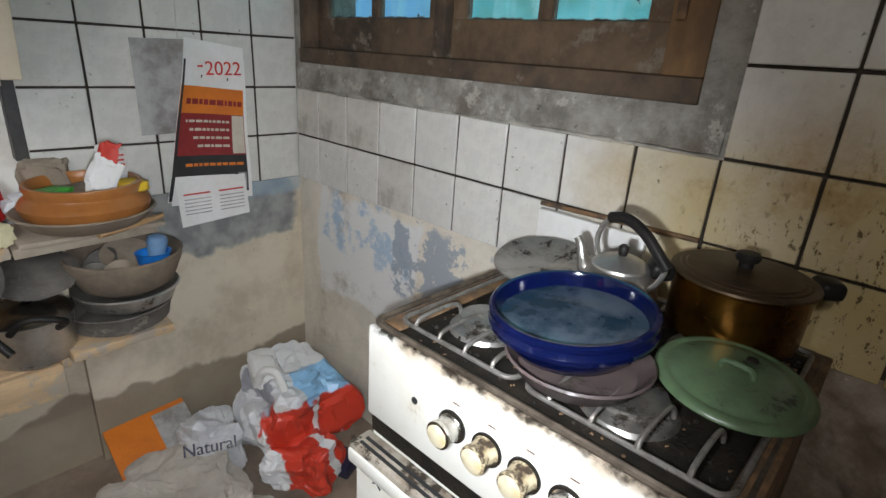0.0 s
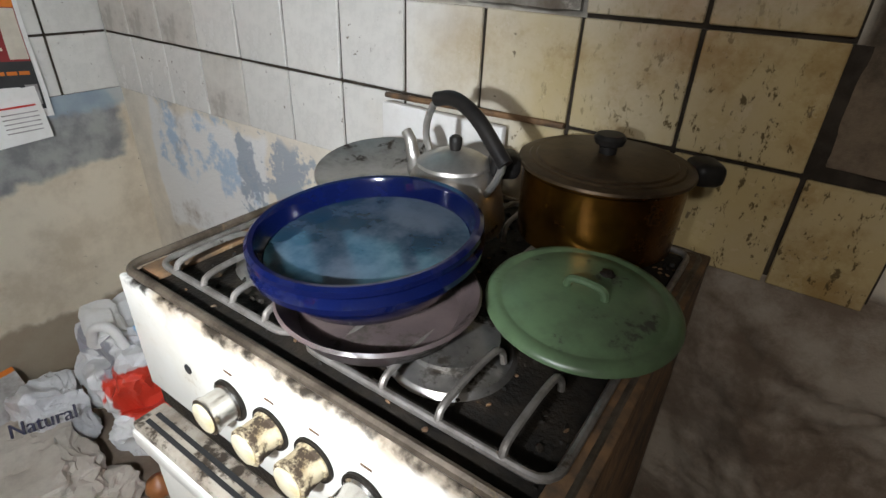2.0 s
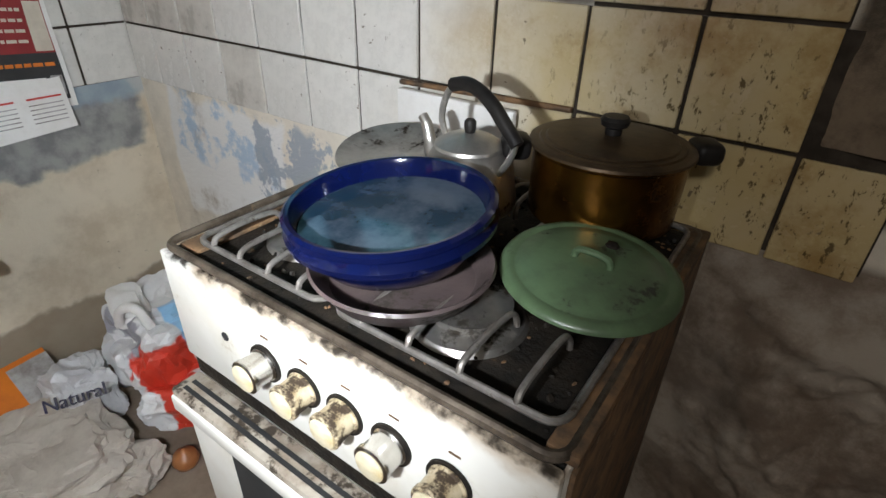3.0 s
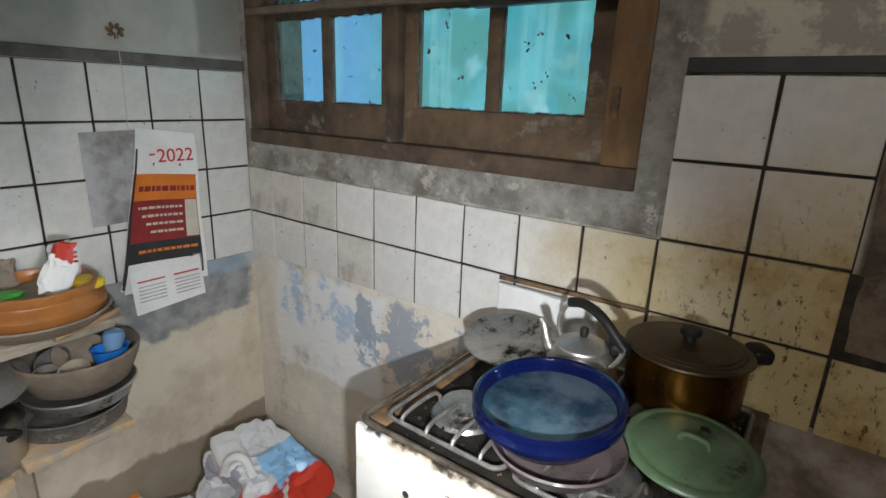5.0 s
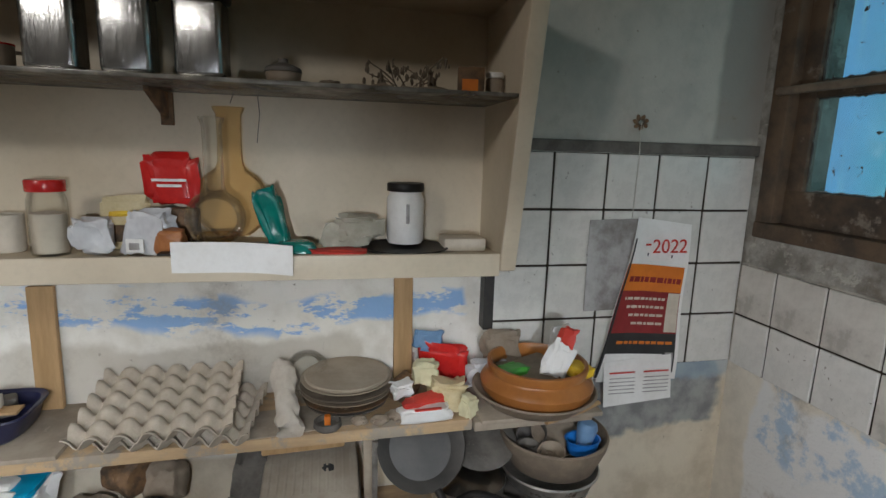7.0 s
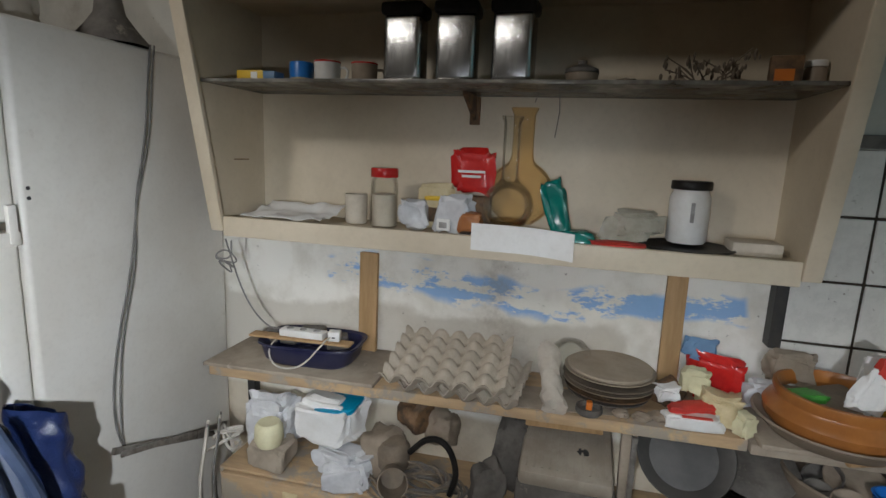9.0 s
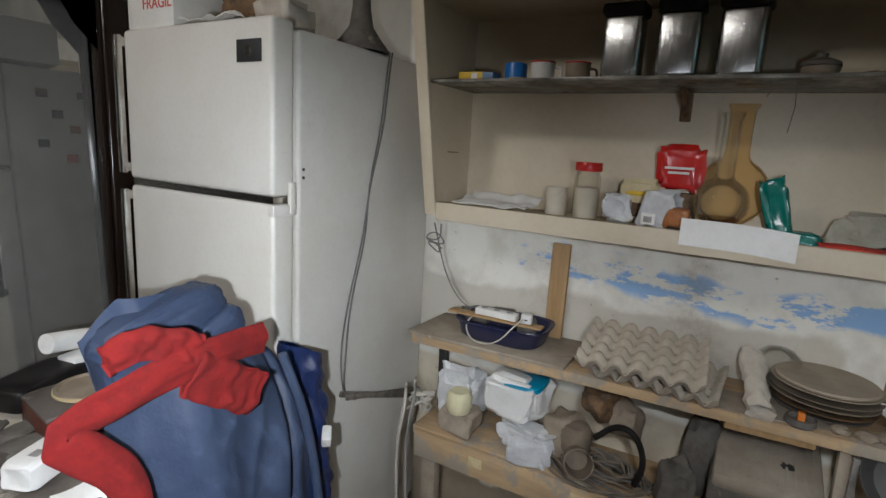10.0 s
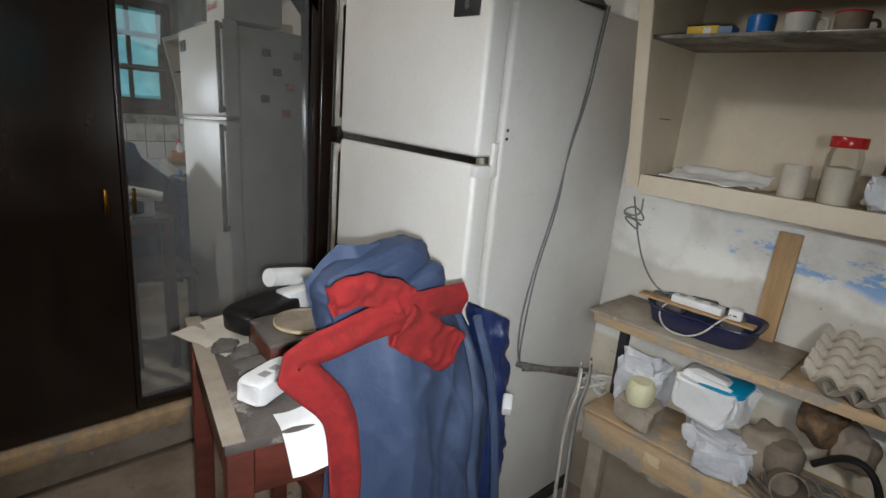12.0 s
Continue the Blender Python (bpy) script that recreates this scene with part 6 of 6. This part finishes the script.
def left_junk():
    solid("shopping_bag", pillow((0.14, 0.19, 0.215), 110, 0.34, 0.6, 4, 36), M["bag"], "full grey translucent plastic shopping bag", "bag", (0.100, -2.055, LZ + 0.02), 0, smooth=16)
    b = thing("striped_bag", (0.13, -1.850, LZ + 0.10), "white plastic bag with a bright cyan stripe", "bag")
    part("sack", pillow((0.13, 0.22, 0.145), 112, 0.36, facets=34), M["plastic"], b, smooth=16)
    tilted(part("stripe", pillow((0.126, 0.17, 0.020), 113, 0.15), M["cyanprint"], b, "cyan stripe"), 0.003, 0.005, 0.100, 8, 0, 0)
    solid("grey_bag", pillow((0.13, 0.24, 0.12), 114, 0.48, facets=36), M["bag"], "crumpled grey plastic bag spilling over the shelf", "bag", (0.145, -1.800, LZ + 0.0), -12, smooth=16)
    solid("bag_tail", pillow((0.06, 0.13, 0.07), 118, 0.25), M["bag"], "loose end of a white plastic bag", "bag", (0.185, -1.775, LZ), 20)
    solid("foam_cup", lathe([(0, 0), (0.032, 0), (0.040, 0.02), (0.038, 0.055), (0.030, 0.068), (0, 0.070)], 24), M["foam"], "pale yellow foam cup lying on the shelf", "cup", (0.175, -2.015, LZ + 0.085), 0)
    solid("cardboard_pad", pillow((0.10, 0.12, 0.09), 119, 0.2), M["dustboard"], "dusty flattened cardboard packing", "cardboard", (0.150, -2.02, LZ + 0.0), 0)
    # coil of wire
    c = thing("cable_coil", (0.160, -1.590, LZ), "dusty coil of brown-grey wire", "coil")
    rnd = random.Random(11)
    for i in range(13):
        r = 0.045 + 0.0060 * i
        pts = [((r * 0.58) * math.cos(a) - 0.005, r * 1.25 * math.sin(a), 0.012 + 0.05 * (1 - i / 13) + 0.016 * math.sin(a * 2 + i) + rnd.uniform(-0.003, 0.006)) for a in [2 * math.pi * k / 26 for k in range(26)]]
        part("turn", tube(pts, 0.0034, 6, closed=True), M["dustpan"] if i % 2 else M["clayrim"], c)
    solid("old_motor", lathe([(0, 0), (0.045, 0), (0.052, 0.012), (0.052, 0.070), (0.040, 0.088), (0.018, 0.094), (0, 0.095)], 30), M["clayrim"], "dusty round electric motor on the wire coil", "motor", (0.13, -1.665, LZ + 0.055)).scale = (0.85, 0.85, 0.85)
    tilted(solid("old_mug", lathe([(0, 0), (0.032, 0), (0.038, 0.075), (0.035, 0.075), (0.029, 0.006), (0, 0.005)], 28), M["clayrim"], "dusty brown mug tipped over on the coil", "mug"), 0.205, -1.640, LZ + 0.075, 0, 70, 20)
    for i, (x, y, z, s, m) in enumerate(((0.06, -1.55, 0.10, (0.10, 0.10, 0.12), "dustdish"), (0.17, -1.40, 0.0, (0.10, 0.09, 0.14), "dustpan"), (0.08, -1.62, 0.14, (0.09, 0.10, 0.10), "rust"), (0.10, -1.70, 0.0, (0.12, 0.12, 0.16), "dustdish"), (0.06, -1.36, 0.0, (0.10, 0.08, 0.22), "dustpan"))):
        solid("dusty_junk", pillow(s, 130 + i, 0.28, 0.7), M[m], "dusty brown crumpled household junk", "junk", (x, y, LZ + z), 25 * i, "junk on the lower shelf")
    solid("black_strap", tube([(0.19, -1.60, LZ + 0.14), (0.205, -1.55, LZ + 0.20), (0.20, -1.50, LZ + 0.19), (0.205, -1.47, LZ + 0.12), (0.20, -1.49, LZ + 0.05)], 0.008, 8, smooth_by=2), M["bakelite"], "black rubber strap among the junk", "strap")
    for y in (-1.93, -1.62):
        solid("shelf_label", box(0, -0.022, 0, 0.002, 0.022, 0.030, 0.0), M["beige"], "faded yellow paper label on the shelf batten", "label", (0.2125, y, LZ - 0.055), 0, "labels on the batten")
    # metal arm and hanging wires by the fridge
    a = thing("metal_bar", (0, 0, 0), "grey metal arm sticking out beside the fridge", "bracket")
    part("bar", box(-0.21, -0.005, -0.008, 0.21, 0.005, 0.008, 0.002), M["iron"], a).matrix_basis = pose(0.272, -2.235, 0.585, 0, -22, 0)
    part("bar", box(-0.21, -0.003, -0.007, 0.18, 0.003, 0.007, 0.002), M["iron"], a).matrix_basis = pose(0.285, -2.222, 0.600, 0, -17, 0)
    for i in range(6):
        x, y = 0.15 + 0.018 * i, -2.205 + 0.012 * (i % 3)
        solid("hanging_wire", tube([(x - 0.02, y, 0.60), (x + 0.03, y + 0.03, 0.56), (x + 0.035, y + 0.01, 0.45), (x + 0.01 * (i % 2), y, 0.25), (x + 0.015, y + 0.01, 0.05), (x, y, 0.004)], 0.0045 if i % 2 else 0.0032, 6, smooth_by=3), M["cable_l"] if i % 2 else M["cable"], "loose electric wire hanging beside the shelf", "cable", group="hanging wires")
    solid("wire_tangle", tube([(0.16 + 0.05 * math.cos(2.4 * k), -2.16 + 0.045 * math.sin(1.7 * k), 0.545 + 0.03 * math.sin(1.1 * k)) for k in range(22)], 0.0042, 6, smooth_by=2), M["cable_l"], "tangled pale wires at the shelf end", "cable")
    solid("wire_loops", tube([(0.175 + 0.012 * math.sin(k * 1.3), -2.135 + 0.040 * math.sin(k * 1.9 + 0.5), 1.125 - 0.05 * abs(math.sin(k * 1.1)) - 0.004 * k) for k in range(12)], 0.0022, 6, smooth_by=3), M["cable"], "thin wire loops hanging under the cabinet", "cable")


M["cyanprint"] = plain("cyan_print", (0.0, 0.30, 0.50), (0.0, 0.25, 0.42), 0.4, scale=14)
left_junk()
follow_slope(set_down)

# ---- on and around the fridge ----
for dx, dz in ((0.0, 0.0), (0.012, -0.05)):
    solid("fridge_cable", tube([(0.215 + dx, -2.288, 1.608), (0.235 + dx, -2.286, 1.50), (0.250 + dx, -2.286, 1.38), (0.305 + dx * 0.3, -2.286, 1.22), (0.325 - dx, -2.286, 1.08), (0.385 - dx, -2.286, 0.90), (0.415 - 2 * dx, -2.286, 0.74), (0.395, -2.286, 0.615), (0.34, -2.286, 0.58)], 0.0028, 6, smooth_by=3), M["cable"], "long thin cable running down the fridge side", "cable", group="fridge cables")


def fragile_box():
    b = thing("cardboard_box", (0.50, -2.785, 1.6155), "white cardboard box printed with red capitals", "box", turn=0)
    part("carton", box(-0.13, -0.10, 0, 0.13, 0.105, 0.16, 0.003), M["paper"], b)
    letters("printing", "FRAGIL", 0.040, M["redink"], b, pose(0.1306, 0.035, 0.060, 90, 0, 90), "red printed capitals")
    for i in range(3):
        part("small_print", box(0.1302, -0.03, 0.100 + 0.014 * i, 0.1308, 0.10, 0.104 + 0.014 * i, 0), M["redink"], b)


fragile_box()
solid("crumpled_sheet", grid(lambda u, v: (-0.06 + 0.12 * v, -0.11 + 0.22 * u, 0.01 + 0.030 * abs(noise.noise(Vector((u * 4, v * 3, 6)))) + 0.02 * (u - 0.5) ** 2), 24, 14, 0.0015), M["paper"], "crumpled white paper on top of the fridge", "paper", (0.56, -2.58, 1.617), 0)
solid("brown_sack", pillow((0.20, 0.20, 0.13), 150, 0.25), M["rust"], "crumpled brown paper sack on the fridge", "sack", (0.40, -2.60, 1.602), 0)
solid("grey_sack", pillow((0.14, 0.13, 0.10), 152, 0.25), M["kraft"], "grey-brown bag on the fridge", "sack", (0.47, -2.44, 1.602), 0)
l = thing("lamp_shade", (0.27, -2.36, 1.6005), "dusty slate-blue enamel lamp shade standing on the fridge", "lamp shade")
part("shade", lathe([(0.085, 0.0), (0.080, 0.010), (0.055, 0.040), (0.034, 0.070), (0.026, 0.12), (0.024, 0.17), (0.0, 0.172), (0.02, 0.165), (0.03, 0.07), (0.078, 0.004)], 36), M["dustpan"], l)
part("cap", lathe([(0, 0.17), (0.018, 0.172), (0.016, 0.21), (0, 0.212)], 20), M["cyan"], l)
for i, (x, z, m) in enumerate(((0.45, 1.50, "rust"), (0.40, 1.42, "ink"), (0.30, 1.50, "dustpan"), (0.34, 1.36, "terracotta"), (0.46, 1.30, "ink"), (0.36, 1.24, "redink"), (0.26, 1.44, "leaf"))):
    solid("magnet", box(-0.020, 0, -0.016, 0.020, 0.004, 0.016, 0.001), M[m], "small fridge magnet on the white side", "magnet", (x, -2.8895, z), 0, "fridge magnets")

# ---- things on the table ----
TZ = 0.7505
solid("newspaper", grid(lambda u, v: (-0.10 + 0.20 * u, -0.09 + 0.18 * v, 0.003 + 0.008 * abs(noise.noise(Vector((u * 3, v * 3, 8))))), 16, 16, 0.002), M["oldpaper"], "yellowed sheet of paper on the table", "paper", (1.08, -2.625, TZ), 20)
s = thing("black_case", (1.015, -2.605, TZ + 0.014), "black oblong case with two white labels", "case", turn=22)
part("case", pillow((0.19, 0.10, 0.062), 160, 0.05, 0.4), M["bakelite"], s)
for x in (-0.005, 0.045):
    part("label", box(x, 0.0475, 0.016, x + 0.042, 0.0495, 0.034, 0), M["paper"], s, "white label")
b = thing("wooden_box", (0.985, -2.460, TZ), "flat dark red-brown wooden box on the table", "box", turn=-6)
part("box_body", box(-0.12, -0.075, 0, 0.10, 0.075, 0.052, 0.004), M["redwood"], b)
part("lid", box(-0.122, -0.077, 0.0525, 0.102, 0.077, 0.062, 0.003), M["tabletop"], b)
d = thing("tin_lid", (0.985, -2.458, TZ + 0.0625), "round dusty greenish tin lid with yellow edging", "lid")
part("disc", lathe([(0, 0), (0.060, 0), (0.064, 0.004), (0.064, 0.012), (0.058, 0.013), (0.055, 0.009), (0, 0.008)], 40), M["dustdish"], d)
part("edging", lathe([(0.0645, 0.003), (0.0665, 0.004), (0.0665, 0.009), (0.0645, 0.010)], 40), M["beige"], d)
tilted(solid("paper_roll", tube([(-0.07, 0, 0), (0.0, 0.0, 0.002), (0.07, 0, 0.0)], 0.023, 18, smooth_by=1), M["paper"], "rolled sheet of white printed paper", "paper roll"), 0.925, -2.650, TZ + 0.106, 0, -12, 18)
solid("small_carton", box(-0.04, -0.025, 0, 0.04, 0.025, 0.085, 0.003), M["paper"], "small white carton on the table", "carton", (0.925, -2.620, TZ), 15)
b = thing("white_carton", (1.125, -2.325, TZ), "long white paper packet with black print", "packet", turn=24)
part("packet", pillow((0.125, 0.062, 0.050), 165, 0.10, 0.35), M["paper"], b)
for i in range(2):
    part("print", box(-0.02 + 0.03 * i, -0.004, 0.0485, 0.0 + 0.03 * i, 0.014, 0.051, 0.0), M["greyphoto"], b)
solid("loose_sheet", grid(lambda u, v: (-0.05 + 0.10 * u, 0.11 * v, 0.004 - 0.10 * max(0, v - 0.35) ** 1.3 + 0.003 * math.sin(u * 6)), 10, 12, 0.0012), M["paper"], "white sheet hanging over the table edge", "paper", (1.105, -2.240, TZ + 0.001), -8)
for i, (x, y) in enumerate(((1.12, -2.43), (1.10, -2.49), (1.13, -2.54))):
    solid("grey_rag", pillow((0.07, 0.055, 0.018), 170 + i, 0.3), M["dustpan"], "crumpled dusty dark scrap on the table", "scrap", (x, y, TZ), 30 * i, "scraps on the table")
p = thing("power_plug", (0.668, -2.065, 0.700), "white two-pin power plug on the coat", "plug")
p.matrix_basis = pose(0.660, -2.105, 0.672, 0, 25, 40) @ Matrix.Scale(1.15, 4)
part("plug_body", box(-0.022, -0.010, -0.013, 0.016, 0.010, 0.013, 0.005), M["plastic"], p)
for y in (-0.005, 0.005):
    part("pin", box(-0.006, y - 0.0015, -0.034, -0.001, y + 0.0015, -0.013, 0), M["chrome"], p)

# ---- calendar and wall bits ----


def calendar():
    c = thing("wall_calendar", (0, 0, 0), "large 2022 wall calendar with red and orange print", "calendar")

    def at(u, v, off):
        """u from the right edge to the left, v from the top down."""
        left = -0.362 - 0.090 * v
        y = -0.190 + (left + 0.190) * u
        z = 1.232 + 0.022 * u - (0.452 + 0.006 * u) * v
        x = 0.010 + 0.075 * max(0.0, u - 0.55) ** 1.5 * math.sin(math.pi * min(1, 0.2 + v * 0.8)) + 0.004 * math.sin(v * 9)
        return (x + off, y, z)

    def sheet(name, u0, u1, v0, v1, mat, off, label=""):
        bm = grid(lambda a, b: at(u0 + (u1 - u0) * a, v0 + (v1 - v0) * b, off), 16, 16, 0.0)
        part(name, bm, M[mat], c, label)

    part("sheet", grid(lambda a, b: at(a, b, 0.0), 20, 24, 0.0012), M["paper"], c)
    sheet("orange_band", 0.05, 1.0, 0.27, 0.435, "orange", 0.0018, "orange printed band")
    sheet("red_block", 0.05, 1.0, 0.435, 0.70, "darkred", 0.0018, "dark red printed block")
    sheet("cream_panel", 0.06, 0.23, 0.44, 0.69, "oldpaper", 0.0026)
    sheet("black_band", 0.05, 1.0, 0.70, 0.955, "ink", 0.0018, "black printed band")
    rnd = random.Random(4)

    def words(u0, u1, v, tall, mat):
        """A line of print as short bars, one for each word."""
        u = u0
        while u < u1:
            w = rnd.uniform(0.03, 0.10)
            sheet("word", u, min(u + w, u1), v, v + tall, mat, 0.0026)
            u += w + 0.016

    for i in range(4):
        words(0.27, 0.88 - 0.06 * i, 0.475 + 0.052 * i, 0.016, "oldpaper")
    words(0.08, 0.90, 0.345, 0.034, "darkred")
    words(0.10, 0.86, 0.750, 0.019, "orange")
    sheet("corner_mark", 0.07, 0.18, 0.82, 0.93, "greyphoto", 0.0026)
    sheet("blank_flap", 0.22, 0.96, 0.83, 1.02, "paper", 0.0034)
    for v in (0.20,):
        for u in (0.28, 0.68):
            sheet("punch_mark", u, u + 0.022, v, v + 0.018, "ink", 0.0020)
    sheet("curled_edge", 0.965, 0.998, 0.12, 0.99, "ink", 0.0050, "dark edge of the curled older pages")
    letters("year", "2022", 0.054, M["redink"], c, pose(0.0215, -0.258, 1.172, 90, 0, 90), "red printed year")
    part("dash", box(0.0240, -0.333, 1.177, 0.0246, -0.318, 1.182, 0), M["redink"], c)
    m = thing("month_sheet", (0, 0, 0), "small loose calendar month sheet with printed days", "calendar sheet")
    part("sheet", grid(lambda u, v: (0.018 + 0.018 * v + 0.01 * u, -0.215 - 0.215 * u, 0.86 - 0.010 * u - 0.125 * v), 10, 10, 0.001), M["paper"], m)
    for blk in range(2):
        for i in range(5):
            y = -0.232 - 0.105 * blk
            part("day_line", box(0.0405, y - 0.078, 0.760 + 0.011 * i, 0.0412, y, 0.7625 + 0.011 * i, 0), M["greyphoto"], m)
        part("month_bar", box(0.0375, -0.232 - 0.105 * blk - 0.078, 0.818, 0.0382, -0.232 - 0.105 * blk, 0.8225, 0), M["redink"], m)
    g = thing("photo_sheet", (0, 0, 0), "faded grey photo print hanging behind the calendar", "photo print")
    part("print", grid(lambda u, v: (0.0085 + 0.004 * v, -0.345 - 0.150 * u, 1.248 - 0.004 * u - 0.25 * v), 8, 8, 0.001), M["greyphoto"], g)


calendar()
f = thing("dried_flower", (0.010, -0.374, 1.500), "small dried flower hanging from a wall nail", "dried flower")
for i in range(7):
    a = 0.9 * i
    part("petal", lump((0.006, 0.018, 0.012), 180 + i, 0.3, sub=2), M["rust"], f).matrix_basis = pose(-0.002, 0.014 * math.cos(a), 0.012 * math.sin(a), a * 57, 0, 0)
part("string", tube([(0.0, 0, 0), (0.0, 0.004, -0.10), (0.0, 0.0, -0.25)], 0.0012, 5), M["cable_l"], f)

# ---- heap on the floor beside the stove ----


def heap():
    b = thing("rubbish_bag", (0.335, -0.285, 0.0), "crumpled white plastic bag with red and blue print", "bag")
    part("sack", pillow((0.40, 0.38, 0.395), 200, 0.36, 0.70, 5, 50), M["bagprint"], b, smooth=16)
    part("lower_fold", pillow((0.26, 0.26, 0.20), 208, 0.40, 0.7, 5, 40), M["bagprint"], b, smooth=16).matrix_basis = pose(0.135, -0.050, 0.0, 0, 0, 40)
    part("handle", tube([(0.02, -0.10, 0.32), (0.05, -0.10, 0.385), (0.08, -0.07, 0.385), (0.10, -0.06, 0.325)], 0.012, 10, smooth_by=2), M["plastic"], b)
    part("fold", pillow((0.16, 0.10, 0.06), 205, 0.3, 0.6), M["plastic"], b).matrix_basis = pose(-0.03, -0.05, 0.30, 0, 10, -20)
    c = thing("clear_bag", (0.235, -0.490, 0.0), "translucent plastic bag with dark blue lettering", "bag")
    part("sack", pillow((0.22, 0.20, 0.235), 220, 0.36, 0.7, 5, 34), M["bag"], c, smooth=16)
    letters("lettering", "Natural", 0.048, M["pan"], c, pose(0.100, -0.040, 0.165, 52, -8, 58), "dark blue printed word", 0.003)
    k = thing("orange_carton", (0.13, -0.590, 0.0), "flattened orange and white printed carton", "carton")
    part("carton", box(-0.12, -0.13, 0, 0.12, 0.10, 0.018, 0.003), M["orange"], k).matrix_basis = pose(0.0, 0, 0.075, 6, 24, 0)
    part("white_corner", box(-0.10, 0.0, 0.0185, 0.10, 0.10, 0.0205, 0.0), M["greyphoto"], k).matrix_basis = pose(0.0, 0, 0.075, 6, 24, 0)
    part("emblem", box(0.06, -0.10, 0.0185, 0.095, -0.06, 0.0205, 0.0), M["rust"], k).matrix_basis = pose(0.0, 0, 0.075, 6, 24, 0)
    for i, (x, y, sx, sy, sz) in enumerate(((0.42, -0.61, 0.40, 0.34, 0.17), (0.52, -0.52, 0.22, 0.20, 0.10), (0.33, -0.74, 0.36, 0.30, 0.13), (0.28, -0.62, 0.30, 0.26, 0.15), (0.50, -0.72, 0.30, 0.26, 0.10))):
        solid("kraft_paper", pillow((sx, sy, sz), 230 + i, 0.38, 0.7, 5, 46), M["kraft"], "crumpled greyish kraft wrapping paper", "paper", (x, y, 0.0), 35 * i, "heap of wrapping paper", smooth=16)
    solid("onion", lathe([(0, 0), (0.012, 0.001), (0.027, 0.012), (0.033, 0.028), (0.027, 0.045), (0.012, 0.054), (0.004, 0.064), (0, 0.065)], 26), M["onion"], "brown onion lying on the floor", "onion", (0.600, -0.425, 0.0))
    solid("dark_box", box(-0.05, -0.04, 0, 0.05, 0.04, 0.05, 0.004), M["pan"], "small dark blue box on the floor", "box", (0.50, -0.20, 0.0), 20)


heap()


def crumbs():
    """Burnt crumbs scattered over the cooktop."""
    rnd = random.Random(8)
    bm = bmesh.new()
    for _ in range(420):
        own = bmesh.new()
        bmesh.ops.create_icosphere(own, subdivisions=1, radius=rnd.uniform(0.0012, 0.0045))
        merge(bm, own, pose(SX + rnd.uniform(-0.24, 0.25), SY + rnd.uniform(-0.20, 0.19), ST - 0.0075, rnd.uniform(0, 90), rnd.uniform(0, 90), 0) @ Matrix.Diagonal((1, 1, 0.5, 1)))
    solid("burnt_crumbs", bm, M["char"], "burnt black crumbs scattered over the cooktop", "crumbs", kind="stuff")


crumbs()


# ---- tiles ----
def tile_bm(w, h, t=0.007):
    return box(-w / 2, 0, -h / 2, w / 2, t, h / 2, 0.0016, seg=1)


def tile_walls():
    T, J, ZL, X0 = 0.15, 0.006, 0.97, 1.48
    rnd = random.Random(5)
    grout = box(0.0, -0.004, 0.822, 1.74, 0.001, 1.116, 0)
    box(1.333, -0.004, 1.117, 1.63, 0.001, 1.418, 0, grout)
    structure("grout_north", grout, M["grout"], "dark grout bed between wall tiles").parent = north
    g2 = box(-0.009, -0.745, 0.822, -0.004, -0.008, 1.418, 0)
    structure("grout_west", g2, M["grout"], "dark grout bed between wall tiles").parent = west
    full = mesh_of(tile_bm(T - J, T - J), "tile", M["tile"])
    grey = mesh_of(tile_bm(T - J, T - J), "tile", M["tile_grey"])

    def lay(parent, me, m):
        ob = new("tile", me)
        ob.parent, ob.matrix_basis = parent, m

    def jitter():
        return rnd.uniform(-0.35, 0.35), rnd.uniform(-0.5, 0.5), rnd.uniform(-0.35, 0.35)

    xs = [X0 - T * k for k in range(-1, 10)]          # left edges of the columns
    for k, x in enumerate(xs):
        for r, z in ((0, ZL - T), (1, ZL)):
            if x > 1.6 and r == 1:
                continue
            me = full
            if (r == 1 and x < 0.35) or (r == 0 and abs(x - 0.43) < 0.02):
                me = grey
            a, b, c = jitter()
            w = T
            if x > 1.6:
                me = mesh_of(tile_bm(0.104, T - J), "tile", M["tile"])
                w = 0.110
            lay(north, me, pose(x + w / 2, -0.0108, z + T / 2, a, b, c))
    for z in (ZL - T, ZL):
        lay(north, mesh_of(tile_bm(0.120, T - J), "tile", M["tile_grey"] if z == ZL else M["tile"]), pose(0.067, -0.0108, z + T / 2))
    for x in (1.33, 1.48):
        for z in (1.12, 1.27):
            a, b, c = jitter()
            lay(north, full, pose(x + T / 2, -0.0108, z + T / 2, a, b, c))
    cap = box(1.335, -0.014, 1.421, 1.78, 0.0, 1.446, 0.002)
    structure("trim_north", cap, M["black"], "black trim strip above the tiles").parent = north
    for i in range(5):
        w = T if i < 4 else 0.145
        for r in range(4):
            a, b, c = jitter()
            me = full
            lay(west, me, pose(-0.0015, -(i * T + T / 2) - 0.002, 0.82 + T * r + T / 2, a, b, 90 + c))
    structure("trim_west", box(-0.006, -0.755, 1.421, 0.008, -0.002, 1.450, 0.002), M["dustpan"], "dusty dark trim strip above the tiles").parent = west
    structure("trim_west_side", box(-0.038, -0.775, 0.95, 0.004, -0.748, 1.138, 0.002), M["black"], "black trim strip beside the tiles").parent = west


tile_walls()
